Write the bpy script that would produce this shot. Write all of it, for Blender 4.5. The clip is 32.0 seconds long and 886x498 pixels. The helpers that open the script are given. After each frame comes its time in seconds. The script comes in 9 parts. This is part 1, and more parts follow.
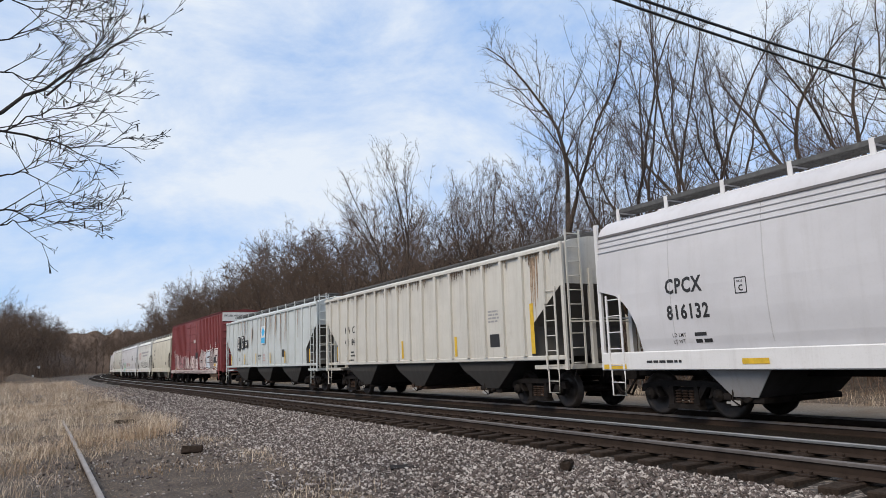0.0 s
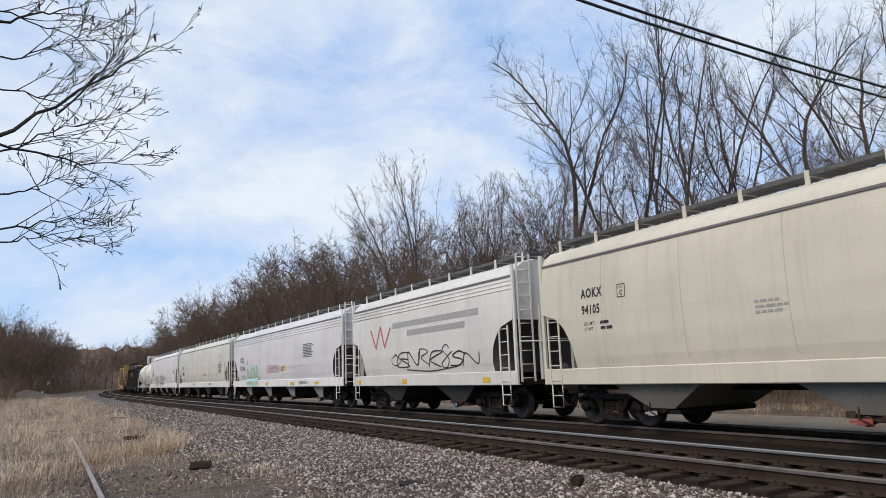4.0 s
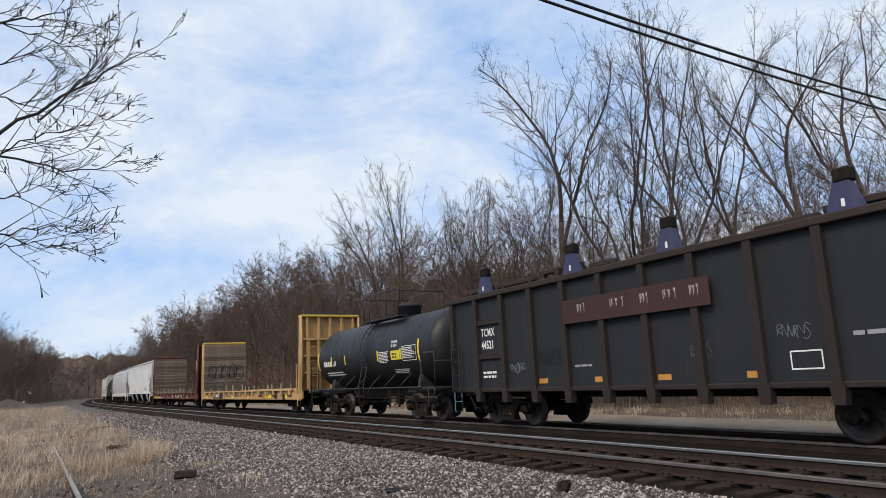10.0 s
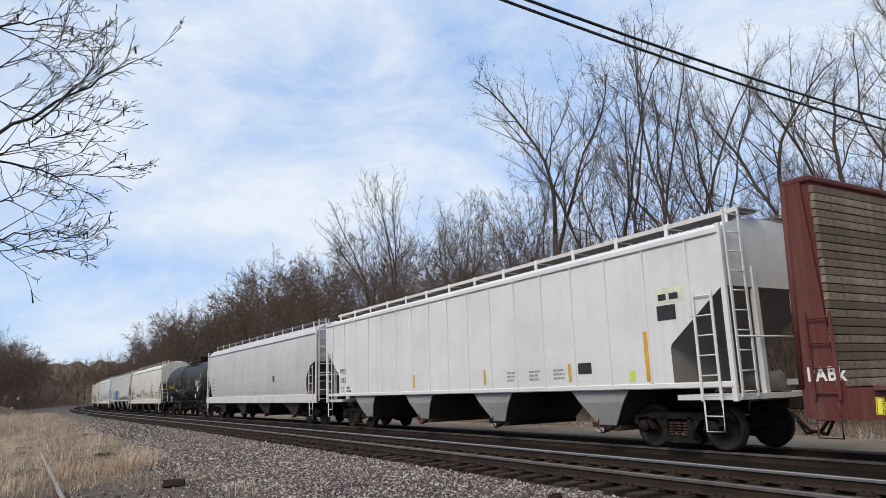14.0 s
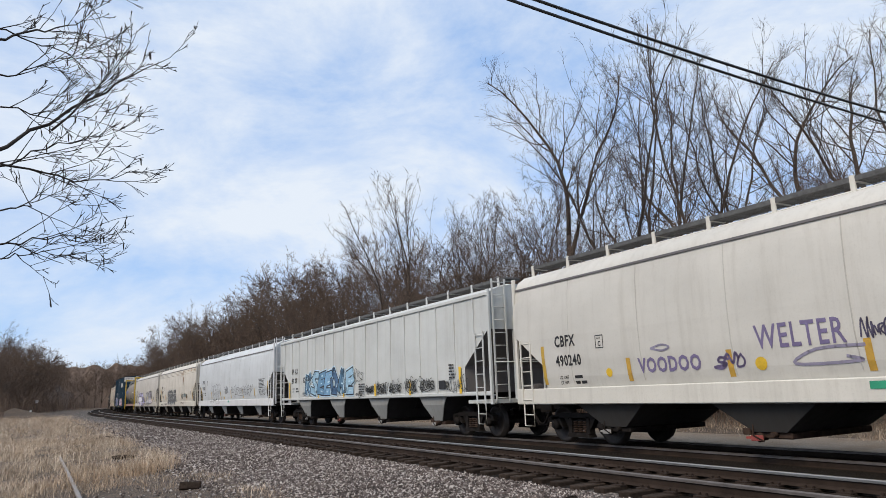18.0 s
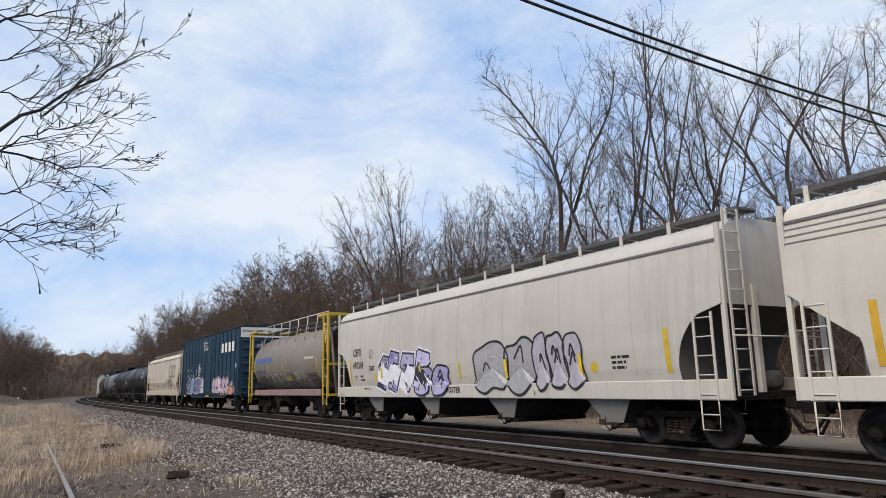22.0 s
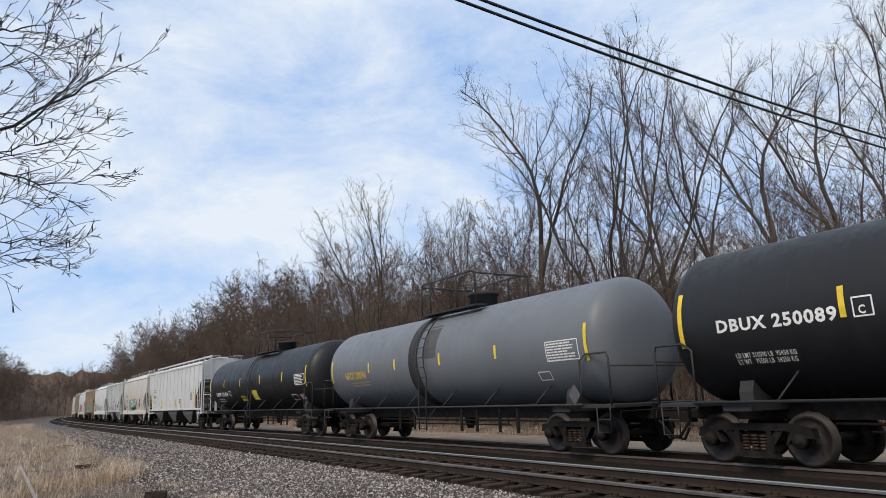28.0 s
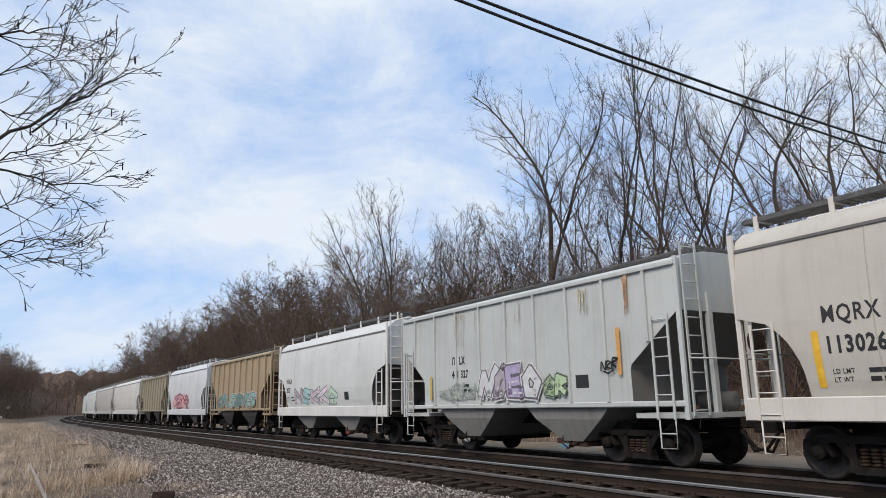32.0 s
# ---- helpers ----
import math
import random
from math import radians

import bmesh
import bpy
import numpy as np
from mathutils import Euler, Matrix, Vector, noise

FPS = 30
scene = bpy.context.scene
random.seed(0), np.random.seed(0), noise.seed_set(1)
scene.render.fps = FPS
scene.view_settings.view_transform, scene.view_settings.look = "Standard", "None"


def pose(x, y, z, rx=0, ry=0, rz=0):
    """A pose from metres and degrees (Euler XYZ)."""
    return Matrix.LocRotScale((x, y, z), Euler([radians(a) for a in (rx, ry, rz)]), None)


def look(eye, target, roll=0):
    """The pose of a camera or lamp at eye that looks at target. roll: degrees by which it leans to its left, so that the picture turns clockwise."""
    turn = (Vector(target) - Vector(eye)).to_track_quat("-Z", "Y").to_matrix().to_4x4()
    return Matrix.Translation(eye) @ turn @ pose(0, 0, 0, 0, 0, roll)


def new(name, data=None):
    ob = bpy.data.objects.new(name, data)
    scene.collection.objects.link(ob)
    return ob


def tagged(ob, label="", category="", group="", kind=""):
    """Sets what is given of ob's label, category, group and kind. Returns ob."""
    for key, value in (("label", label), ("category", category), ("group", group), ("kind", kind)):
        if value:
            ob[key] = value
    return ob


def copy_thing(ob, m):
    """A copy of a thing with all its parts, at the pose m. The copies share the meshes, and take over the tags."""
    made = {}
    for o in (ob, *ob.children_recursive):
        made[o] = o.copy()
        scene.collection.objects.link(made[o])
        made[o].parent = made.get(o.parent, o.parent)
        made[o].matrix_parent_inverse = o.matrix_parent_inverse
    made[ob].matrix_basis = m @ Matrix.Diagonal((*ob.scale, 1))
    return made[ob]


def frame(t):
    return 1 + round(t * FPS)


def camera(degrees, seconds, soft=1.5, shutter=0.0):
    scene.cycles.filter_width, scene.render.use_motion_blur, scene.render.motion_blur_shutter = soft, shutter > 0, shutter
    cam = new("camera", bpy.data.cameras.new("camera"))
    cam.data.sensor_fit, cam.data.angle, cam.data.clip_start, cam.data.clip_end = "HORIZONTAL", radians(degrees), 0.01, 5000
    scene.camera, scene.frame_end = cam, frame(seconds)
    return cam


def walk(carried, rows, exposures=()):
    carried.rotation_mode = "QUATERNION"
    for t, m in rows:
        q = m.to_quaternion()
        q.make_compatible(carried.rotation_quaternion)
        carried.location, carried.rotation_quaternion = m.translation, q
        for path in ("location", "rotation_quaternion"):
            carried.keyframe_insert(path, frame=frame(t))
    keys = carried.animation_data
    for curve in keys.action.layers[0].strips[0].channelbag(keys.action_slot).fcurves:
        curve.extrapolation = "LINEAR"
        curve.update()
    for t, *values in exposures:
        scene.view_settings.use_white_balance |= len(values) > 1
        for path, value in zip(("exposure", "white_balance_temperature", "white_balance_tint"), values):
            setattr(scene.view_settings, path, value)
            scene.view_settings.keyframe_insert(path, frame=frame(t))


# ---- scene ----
EYE_Z = 1.288
cam = camera(64.8, 32.0, soft=0.6)
# seconds, turn to the right, tilt up, lean to the left (degrees): a camera held by hand on one spot
HELD = [
    (0, -0.954, 8.884, -1.974),
    (0.5, -0.824, 8.814, -2.130),
    (1, -0.762, 8.872, -2.313),
    (1.5, -0.721, 9.074, -2.456),
    (2, -0.601, 9.342, -2.604),
    (2.5, -0.606, 9.610, -2.678),
    (3, -0.772, 9.804, -2.617),
    (3.5, -1.164, 9.962, -2.397),
    (5.5, -2.198, 10.297, -1.834),
    (6, -1.856, 10.371, -2.006),
    (6.5, -1.357, 10.459, -2.148),
    (7, -0.864, 10.589, -2.328),
    (7.5, -0.462, 10.698, -2.514),
    (8, -0.278, 10.745, -2.708),
    (8.5, -0.254, 10.767, -2.908),
    (9, -0.322, 10.772, -2.913),
    (9.5, -0.382, 10.683, -2.830),
    (10, -0.398, 10.529, -2.602),
    (10.5, -0.416, 10.358, -2.525),
    (11, -0.422, 10.247, -2.489),
    (11.5, -0.422, 10.272, -2.468),
    (12, -0.344, 10.457, -2.475),
    (12.5, -0.189, 10.741, -2.399),
    (13, 0.000, 11.008, -2.396),
    (13.5, 0.159, 11.208, -2.230),
    (14, 0.152, 11.360, -1.936),
    (14.5, -0.025, 11.488, -1.675),
    (16.5, -0.656, 11.810, -1.896),
    (17, -0.798, 11.793, -2.079),
    (17.5, -0.929, 11.706, -2.022),
    (18, -0.957, 11.568, -2.079),
    (18.5, -0.898, 11.442, -1.865),
    (19, -0.844, 11.386, -1.619),
    (19.5, -0.884, 11.405, -1.362),
    (20, -0.942, 11.486, -1.177),
    (20.5, -0.942, 11.493, -1.071),
    (21, -0.817, 11.322, -1.099),
    (21.5, -0.590, 11.093, -1.103),
    (22, -0.323, 11.003, -1.244),
    (22.5, -0.002, 11.132, -1.466),
    (23, 0.393, 11.428, -1.785),
    (23.5, 0.850, 11.804, -2.073),
    (24, 1.313, 12.091, -2.291),
    (24.5, 1.702, 12.208, -2.506),
    (25, 1.888, 12.279, -2.631),
    (25.5, 1.950, 12.382, -2.765),
    (27.5, 1.609, 12.107, -2.363),
    (28, 1.342, 12.118, -2.029),
    (28.5, 1.015, 12.267, -1.765),
    (29, 0.768, 12.465, -1.727),
    (29.5, 0.636, 12.628, -1.703),
    (30, 0.642, 12.692, -1.592),
    (30.5, 0.680, 12.677, -1.394),
    (31, 0.700, 12.594, -1.206),
    (31.5, 0.664, 12.535, -1.123),
    (32, 0.538, 12.515, -1.147),
]
walk(cam, [(t, pose(0, 0, EYE_Z, 90 + tilt, 0, -turn) @ pose(0, 0, 0, 0, 0, lean)) for t, turn, tilt, lean in HELD])

# ---- the line: arc length s runs away from the camera along the far track ----
HEADING = radians(30.909)
BASE = (4.715, 16.713)
FAR_Z, NEAR_Z, NEAR_OFF = -0.077, 0.0, -4.04
BENDS = [(-700, 0.0), (-5, -0.0002), (0, -0.00023), (25, -0.00083), (50, 0.00085), (80, 0.00012), (110, 0.00138), (140, 0.001),
         (170, 0.0002), (195, 0.0012), (230, 0.0042), (700, 0.0042), (760, 0.0)]
STEP = 1.0
LINE_S = np.arange(-640.0, 760.0, STEP)
_k = np.interp(LINE_S, [b[0] for b in BENDS], [b[1] for b in BENDS])
_i0 = int(np.argmin(abs(LINE_S)))
_a = np.concatenate([[0], np.cumsum((_k[1:] + _k[:-1]) / 2 * STEP)])
LINE_A = HEADING - (_a - _a[_i0])
_x = np.concatenate([[0], np.cumsum(-(np.sin(LINE_A[1:]) + np.sin(LINE_A[:-1])) / 2 * STEP)])
_y = np.concatenate([[0], np.cumsum((np.cos(LINE_A[1:]) + np.cos(LINE_A[:-1])) / 2 * STEP)])
LINE_X, LINE_Y = _x - _x[_i0] + BASE[0], _y - _y[_i0] + BASE[1]


def on_line(s, off=0.0):
    """Plan place at arc length s, off metres beyond the far track's centre line, and the line's heading there."""
    a = float(np.interp(s, LINE_S, LINE_A))
    return float(np.interp(s, LINE_S, LINE_X)) + off * math.cos(a), float(np.interp(s, LINE_S, LINE_Y)) + off * math.sin(a), a


def gone(t):
    """Metres that the train has run by t seconds."""
    q = t / 32.0
    return t * (16.455 + 2.028 * q - 2.561 * q * q + 1.086 * q ** 3)

# ---- light: thin broken cloud, a soft sun behind the camera's left shoulder ----
SUN_EL, SUN_ROT = radians(44), radians(215)
world = bpy.data.worlds.new("sky")
scene.world = world
world.use_nodes = True
wt = world.node_tree
wn = {n.type: n for n in wt.nodes}
sky = wt.nodes.new("ShaderNodeTexSky")
sky.sky_type, sky.sun_disc = "NISHITA", False
sky.sun_elevation, sky.sun_rotation = SUN_EL, SUN_ROT
sky.air_density, sky.dust_density, sky.ozone_density = 1.0, 0.6, 2.2
wc = wt.nodes.new("ShaderNodeTexCoord")
wm = wt.nodes.new("ShaderNodeMapping")
wm.inputs["Scale"].default_value = (1.5, 1.5, 3.0)
wm.inputs["Rotation"].default_value = (0.25, 0.1, 0.4)
cl = wt.nodes.new("ShaderNodeTexNoise")
cl.inputs["Scale"].default_value, cl.inputs["Detail"].default_value, cl.inputs["Roughness"].default_value = 2.1, 10.0, 0.62
cl.inputs["Distortion"].default_value = 0.25
cr = wt.nodes.new("ShaderNodeValToRGB")
cr.color_ramp.elements[0].position, cr.color_ramp.elements[1].position = 0.33, 0.62
cr.color_ramp.elements[0].color, cr.color_ramp.elements[1].color = (0.08, 0.08, 0.08, 1), (1, 1, 1, 1)
cm = wt.nodes.new("ShaderNodeMix")
cm.data_type = "RGBA"
cm.inputs["B"].default_value = (5.38, 5.85, 6.5, 1)
wt.links.new(wc.outputs["Generated"], wm.inputs["Vector"])
wt.links.new(wm.outputs["Vector"], cl.inputs["Vector"])
wt.links.new(cl.outputs["Fac"], cr.inputs["Fac"])
wt.links.new(cr.outputs["Color"], cm.inputs["Factor"])
hz = wt.nodes.new("ShaderNodeMix")
hz.data_type = "RGBA"
hz.inputs["Factor"].default_value = 0.72
hz.inputs["B"].default_value = (2.35, 3.9, 6.75, 1)
wt.links.new(sky.outputs["Color"], hz.inputs["A"])
wt.links.new(hz.outputs["Result"], cm.inputs["A"])
wt.links.new(cm.outputs["Result"], wn["BACKGROUND"].inputs["Color"])
wn["BACKGROUND"].inputs["Strength"].default_value = 0.148
sun = new("sun", bpy.data.lights.new("sun", "SUN"))
sun.data.energy, sun.data.angle, sun.data.color = 2.7, radians(24), (1.0, 0.86, 0.69)
sun.matrix_world = look((math.sin(SUN_ROT) * 50, math.cos(SUN_ROT) * 50, 50 * math.tan(SUN_EL)), (0, 0, 0))
scene.view_settings.exposure = 0.0

# ---- materials ----
MATS = {}


def nodes(name):
    m = bpy.data.materials.new(name)
    m.use_nodes = True
    return m, m.node_tree, m.node_tree.nodes["Principled BSDF"]


def coord(nt, scale, kind="Object"):
    c, mp = nt.nodes.new("ShaderNodeTexCoord"), nt.nodes.new("ShaderNodeMapping")
    mp.inputs["Scale"].default_value = scale
    nt.links.new(c.outputs[kind], mp.inputs["Vector"])
    return mp.outputs["Vector"]


def noise_tex(nt, vec, scale, detail=4.0, rough=0.6):
    n = nt.nodes.new("ShaderNodeTexNoise")
    n.inputs["Scale"].default_value, n.inputs["Detail"].default_value, n.inputs["Roughness"].default_value = scale, detail, rough
    nt.links.new(vec, n.inputs["Vector"])
    return n.outputs["Fac"]


def ramp(nt, fac, lo, hi, a=(0, 0, 0, 1), b=(1, 1, 1, 1)):
    r = nt.nodes.new("ShaderNodeValToRGB")
    r.color_ramp.elements[0].position, r.color_ramp.elements[1].position = lo, hi
    r.color_ramp.elements[0].color, r.color_ramp.elements[1].color = a, b
    nt.links.new(fac, r.inputs["Fac"])
    return r.outputs["Color"]


def mix(nt, fac, a, b):
    m = nt.nodes.new("ShaderNodeMix")
    m.data_type = "RGBA"
    for key, val in (("Factor", fac), ("A", a), ("B", b)):
        if isinstance(val, (int, float)):
            m.inputs[key].default_value = val
        elif isinstance(val, tuple):
            m.inputs[key].default_value = (*val[:3], 1)
        else:
            nt.links.new(val, m.inputs[key])
    return m.outputs["Result"]


def scaled(nt, fac, k):
    m = nt.nodes.new("ShaderNodeMath")
    m.operation = "MULTIPLY"
    nt.links.new(fac, m.inputs[0])
    m.inputs[1].default_value = k
    return m.outputs[0]


def bump(nt, bsdf, fac, strength, dist):
    b = nt.nodes.new("ShaderNodeBump")
    b.inputs["Strength"].default_value, b.inputs["Distance"].default_value = strength, dist
    nt.links.new(fac, b.inputs["Height"])
    nt.links.new(b.outputs["Normal"], bsdf.inputs["Normal"])


def paint(rgb, rough=0.5, dirt=0.35, grime=(0.16, 0.13, 0.10), rust=0.0):
    """Old rolling-stock paint: faded patches, grime washed down in streaks, rust where asked."""
    key = ("paint", rgb, rough, dirt, grime, rust)
    if key in MATS:
        return MATS[key]
    m, nt, p = nodes("paint")
    if max(rgb) < 0.07 and grime == (0.16, 0.13, 0.10):
        grime = (0.035, 0.030, 0.027)
    if max(rgb) < 0.07:
        p.inputs["Specular IOR Level"].default_value = 0.36
    elif max(rgb) < 0.2:
        p.inputs["Specular IOR Level"].default_value = 0.25
    big = noise_tex(nt, coord(nt, (0.35, 0.35, 0.5)), 1.3, 5)
    streak = noise_tex(nt, coord(nt, (2.6, 2.6, 0.14)), 1.6, 6, 0.7)
    fine = noise_tex(nt, coord(nt, (1, 1, 1)), 24, 4, 0.65)
    dark = tuple(c * 0.84 for c in rgb)
    c = mix(nt, ramp(nt, big, 0.35, 0.7), rgb, dark)
    c = mix(nt, scaled(nt, ramp(nt, streak, 0.5, 0.78), dirt), c, grime)
    c = mix(nt, scaled(nt, ramp(nt, fine, 0.52, 0.75), dirt * 0.5), c, grime)
    if rust:
        spot = noise_tex(nt, coord(nt, (1, 1, 0.4)), 3.1, 8, 0.75)
        c = mix(nt, scaled(nt, ramp(nt, spot, 0.62 - 0.1 * rust, 0.72), min(1.0, rust)), c, (0.17, 0.07, 0.035))
    nt.links.new(c, p.inputs["Base Color"])
    r = mix(nt, ramp(nt, streak, 0.4, 0.8), (rough,) * 3, (min(1, rough + 0.25),) * 3)
    nt.links.new(r, p.inputs["Roughness"])
    bump(nt, p, noise_tex(nt, coord(nt, (0.8, 0.8, 0.8)), 2.2, 3), 0.12, 0.03)
    MATS[key] = m
    return m


def plain(rgb, rough=0.6, metal=0.0, scale=9.0, vary=0.25, bumpy=0.0, rnd=0.0, tag="surface"):
    key = (tag, rgb, rough, metal, scale, vary, bumpy, rnd)
    if key in MATS:
        return MATS[key]
    m, nt, p = nodes(tag)
    n = noise_tex(nt, coord(nt, (1, 1, 1)), scale, 6, 0.65)
    c = mix(nt, ramp(nt, n, 0.3, 0.72), tuple(x * (1 - vary) for x in rgb), tuple(min(1, x * (1 + vary)) for x in rgb))
    if rnd:
        ob = nt.nodes.new("ShaderNodeObjectInfo").outputs["Random"]
        c = mix(nt, scaled(nt, ob, rnd), c, tuple(x * 0.35 for x in rgb))
    nt.links.new(c, p.inputs["Base Color"])
    p.inputs["Roughness"].default_value, p.inputs["Metallic"].default_value = rough, metal
    if rough >= 0.75:
        p.inputs["Specular IOR Level"].default_value = 0.12
    if bumpy:
        bump(nt, p, n, 0.5, bumpy)
    MATS[key] = m
    return m


def islands(name, a, b, rough=0.85, c=None):
    """Stones, blades and twigs of one joined mesh: each island has a tone of its own."""
    m, nt, p = nodes(name)
    g = nt.nodes.new("ShaderNodeNewGeometry").outputs["Random Per Island"]
    r = nt.nodes.new("ShaderNodeValToRGB")
    r.color_ramp.elements[0].color, r.color_ramp.elements[1].color = (*a, 1), (*b, 1)
    if c:
        e = r.color_ramp.elements.new(0.55)
        e.color = (*c, 1)
    nt.links.new(g, r.inputs["Fac"])
    n = noise_tex(nt, coord(nt, (1, 1, 1)), 3.0, 6)
    nt.links.new(mix(nt, scaled(nt, n, 0.5), r.outputs["Color"], tuple(x * 0.45 for x in a)), p.inputs["Base Color"])
    p.inputs["Roughness"].default_value = rough
    return m


def bark_mat(name, a, b):
    m, nt, p = nodes(name)
    n = noise_tex(nt, coord(nt, (6, 6, 1.2)), 4.0, 6, 0.7)
    rnd = nt.nodes.new("ShaderNodeObjectInfo").outputs["Random"]
    c = mix(nt, ramp(nt, n, 0.3, 0.7), a, b)
    c = mix(nt, scaled(nt, rnd, 0.45), c, tuple(x * 0.6 for x in a))
    nt.links.new(c, p.inputs["Base Color"])
    p.inputs["Roughness"].default_value = 0.95
    bump(nt, p, n, 0.6, 0.02)
    return m


STEEL_DARK = plain((0.016, 0.0135, 0.0125), 0.75, 0.0, 6, 0.5, 0.004, tag="grimy_steel")
STEEL_RUST = plain((0.048, 0.032, 0.025), 0.8, 0.0, 5, 0.5, 0.006, tag="rusty_steel")
WHEEL_MAT = plain((0.034, 0.027, 0.024), 0.6, 0.3, 5, 0.4, 0.002, tag="wheel_steel")
TREAD_MAT = plain((0.35, 0.34, 0.33), 0.3, 1.0, 12, 0.15, tag="worn_tread")
RAIL_WEB = plain((0.034, 0.024, 0.019), 0.8, 0.0, 3, 0.35, 0.003, tag="rail_rust")
RAIL_HEAD = plain((0.52, 0.47, 0.42), 0.36, 1.0, 2, 0.12, tag="rail_head")
TIE_MAT = plain((0.044, 0.032, 0.025), 0.95, 0.0, 11, 0.55, 0.02, 0.6, tag="tie_wood")
GRATE = plain((0.10, 0.10, 0.10), 0.7, 0.2, 6, 0.4, tag="grating")
YELLOW = plain((0.62, 0.40, 0.03), 0.5, 0, 5, 0.2, tag="yellow_film")
BLACK_INK = plain((0.02, 0.02, 0.022), 0.6, 0, 5, 0.2, tag="black_stencil")
WHITE_INK = plain((0.75, 0.75, 0.73), 0.6, 0, 5, 0.1, tag="white_stencil")
GREY_INK = plain((0.30, 0.30, 0.31), 0.6, 0, 5, 0.1, tag="grey_stencil")
GOLD_INK = plain((0.55, 0.36, 0.08), 0.6, 0, 5, 0.2, tag="gold_stencil")
WOOD_GREY = plain((0.215, 0.172, 0.132), 0.9, 0, 7, 0.5, 0.004, 0.85, tag="weathered_wood")
WOOD_PALE = plain((0.37, 0.30, 0.22), 0.85, 0, 7, 0.3, 0.004, 0.4, tag="pale_wood")


def ink(rgb):
    return plain(rgb, 0.55, 0, 6, 0.18, tag="spray_paint")


# ---- mesh helpers ----
class Geo:
    """Vertices and faces gathered piece by piece."""

    def __init__(self):
        self.v, self.f, self.smooth = [], [], []

    def add(self, verts, faces, smooth=False):
        n = len(self.v)
        self.v += [tuple(p) for p in verts]
        self.f += [tuple(i + n for i in f) for f in faces]
        self.smooth += [smooth] * len(faces)
        return self

    def box(self, x0, x1, y0, y1, z0, z1, e=0.0):
        if e <= 0:
            v = [(x, y, z) for z in (z0, z1) for x, y in ((x0, y0), (x1, y0), (x1, y1), (x0, y1))]
            return self.add(v, [(0, 3, 2, 1), (4, 5, 6, 7), (0, 1, 5, 4), (1, 2, 6, 5), (2, 3, 7, 6), (3, 0, 4, 7)])
        rings = []
        for z, k in ((z0, e), (z0 + e, 0), (z1 - e, 0), (z1, e)):
            rings.append([(x0 + k + e * (1 - k / e), y0 + k, z), (x1 - e, y0 + k, z), (x1 - k, y0 + e, z), (x1 - k, y1 - e, z),
                          (x1 - e, y1 - k, z), (x0 + e, y1 - k, z), (x0 + k, y1 - e, z), (x0 + k, y0 + e, z)])
        return self.loft(rings, True)

    def loft(self, rings, caps=False, closed=True, smooth=False):
        n = len(rings[0])
        v = [p for r in rings for p in r]
        f = []
        for i in range(len(rings) - 1):
            for j in range(n if closed else n - 1):
                k = (j + 1) % n
                f.append((i * n + j, i * n + k, (i + 1) * n + k, (i + 1) * n + j))
        self.add(v, f, smooth)
        if caps:
            m = len(self.v) - len(v)
            self.f += [tuple(m + j for j in reversed(range(n))), tuple(m + (len(rings) - 1) * n + j for j in range(n))]
            self.smooth += [False, False]
        return self

    def prism(self, outline, y0, y1):
        """Outline in x, z, drawn out from y0 to y1."""
        return self.loft([[(x, y, z) for x, z in outline] for y in (y0, y1)], True)

    def tube(self, path, r, n=6, caps=True):
        path = [Vector(p) for p in path]
        rings = []
        for i, p in enumerate(path):
            d = (path[min(i + 1, len(path) - 1)] - path[max(i - 1, 0)]).normalized()
            a = d.cross(Vector((0, 0, 1)) if abs(d.z) < 0.9 else Vector((1, 0, 0))).normalized()
            b = d.cross(a)
            rr = r[i] if isinstance(r, (list, tuple)) else r
            rings.append([p + (a * math.cos(2 * math.pi * k / n) + b * math.sin(2 * math.pi * k / n)) * rr for k in range(n)])
        return self.loft(rings, caps, True, True)

    def lathe(self, prof, axis="x", n=24, at=(0, 0, 0)):
        """prof: (along, radius) pairs turned round the axis."""
        rings = []
        for u, r in prof:
            ring = []
            for k in range(n):
                c, s = math.cos(2 * math.pi * k / n) * r, math.sin(2 * math.pi * k / n) * r
                q = (u, c, s) if axis == "x" else (s, u, c) if axis == "y" else (c, s, u)
                ring.append((q[0] + at[0], q[1] + at[1], q[2] + at[2]))
            rings.append(ring)
        return self.loft(rings, True, True, True)

    def mesh(self, name):
        me = bpy.data.meshes.new(name)
        me.from_pydata(self.v, [], self.f)
        me.polygons.foreach_set("use_smooth", self.smooth)
        me.update()
        return me


def part(name, geo, material, parent, label=""):
    """One mesh object under a thing or a part; geo is gathered geometry or a mesh that alike parts share."""
    me = geo.mesh(name) if isinstance(geo, Geo) else geo
    if not me.materials:
        me.materials.append(material)
    ob = new(name, me)
    if parent:
        ob.parent = parent
    if label:
        ob["label"] = label
    return ob


def turned_out(ob):
    """Faces of a closed mesh turned outward."""
    bm = bmesh.new()
    bm.from_mesh(ob.data)
    bmesh.ops.recalc_face_normals(bm, faces=bm.faces)
    bm.to_mesh(ob.data)
    bm.free()
    return ob


SHARED = {}


def shared(key, make):
    """The mesh under that key, made once."""
    if key not in SHARED:
        g = make()
        SHARED[key] = g.mesh(key[0])
    return SHARED[key]


FONT_MESH = {}


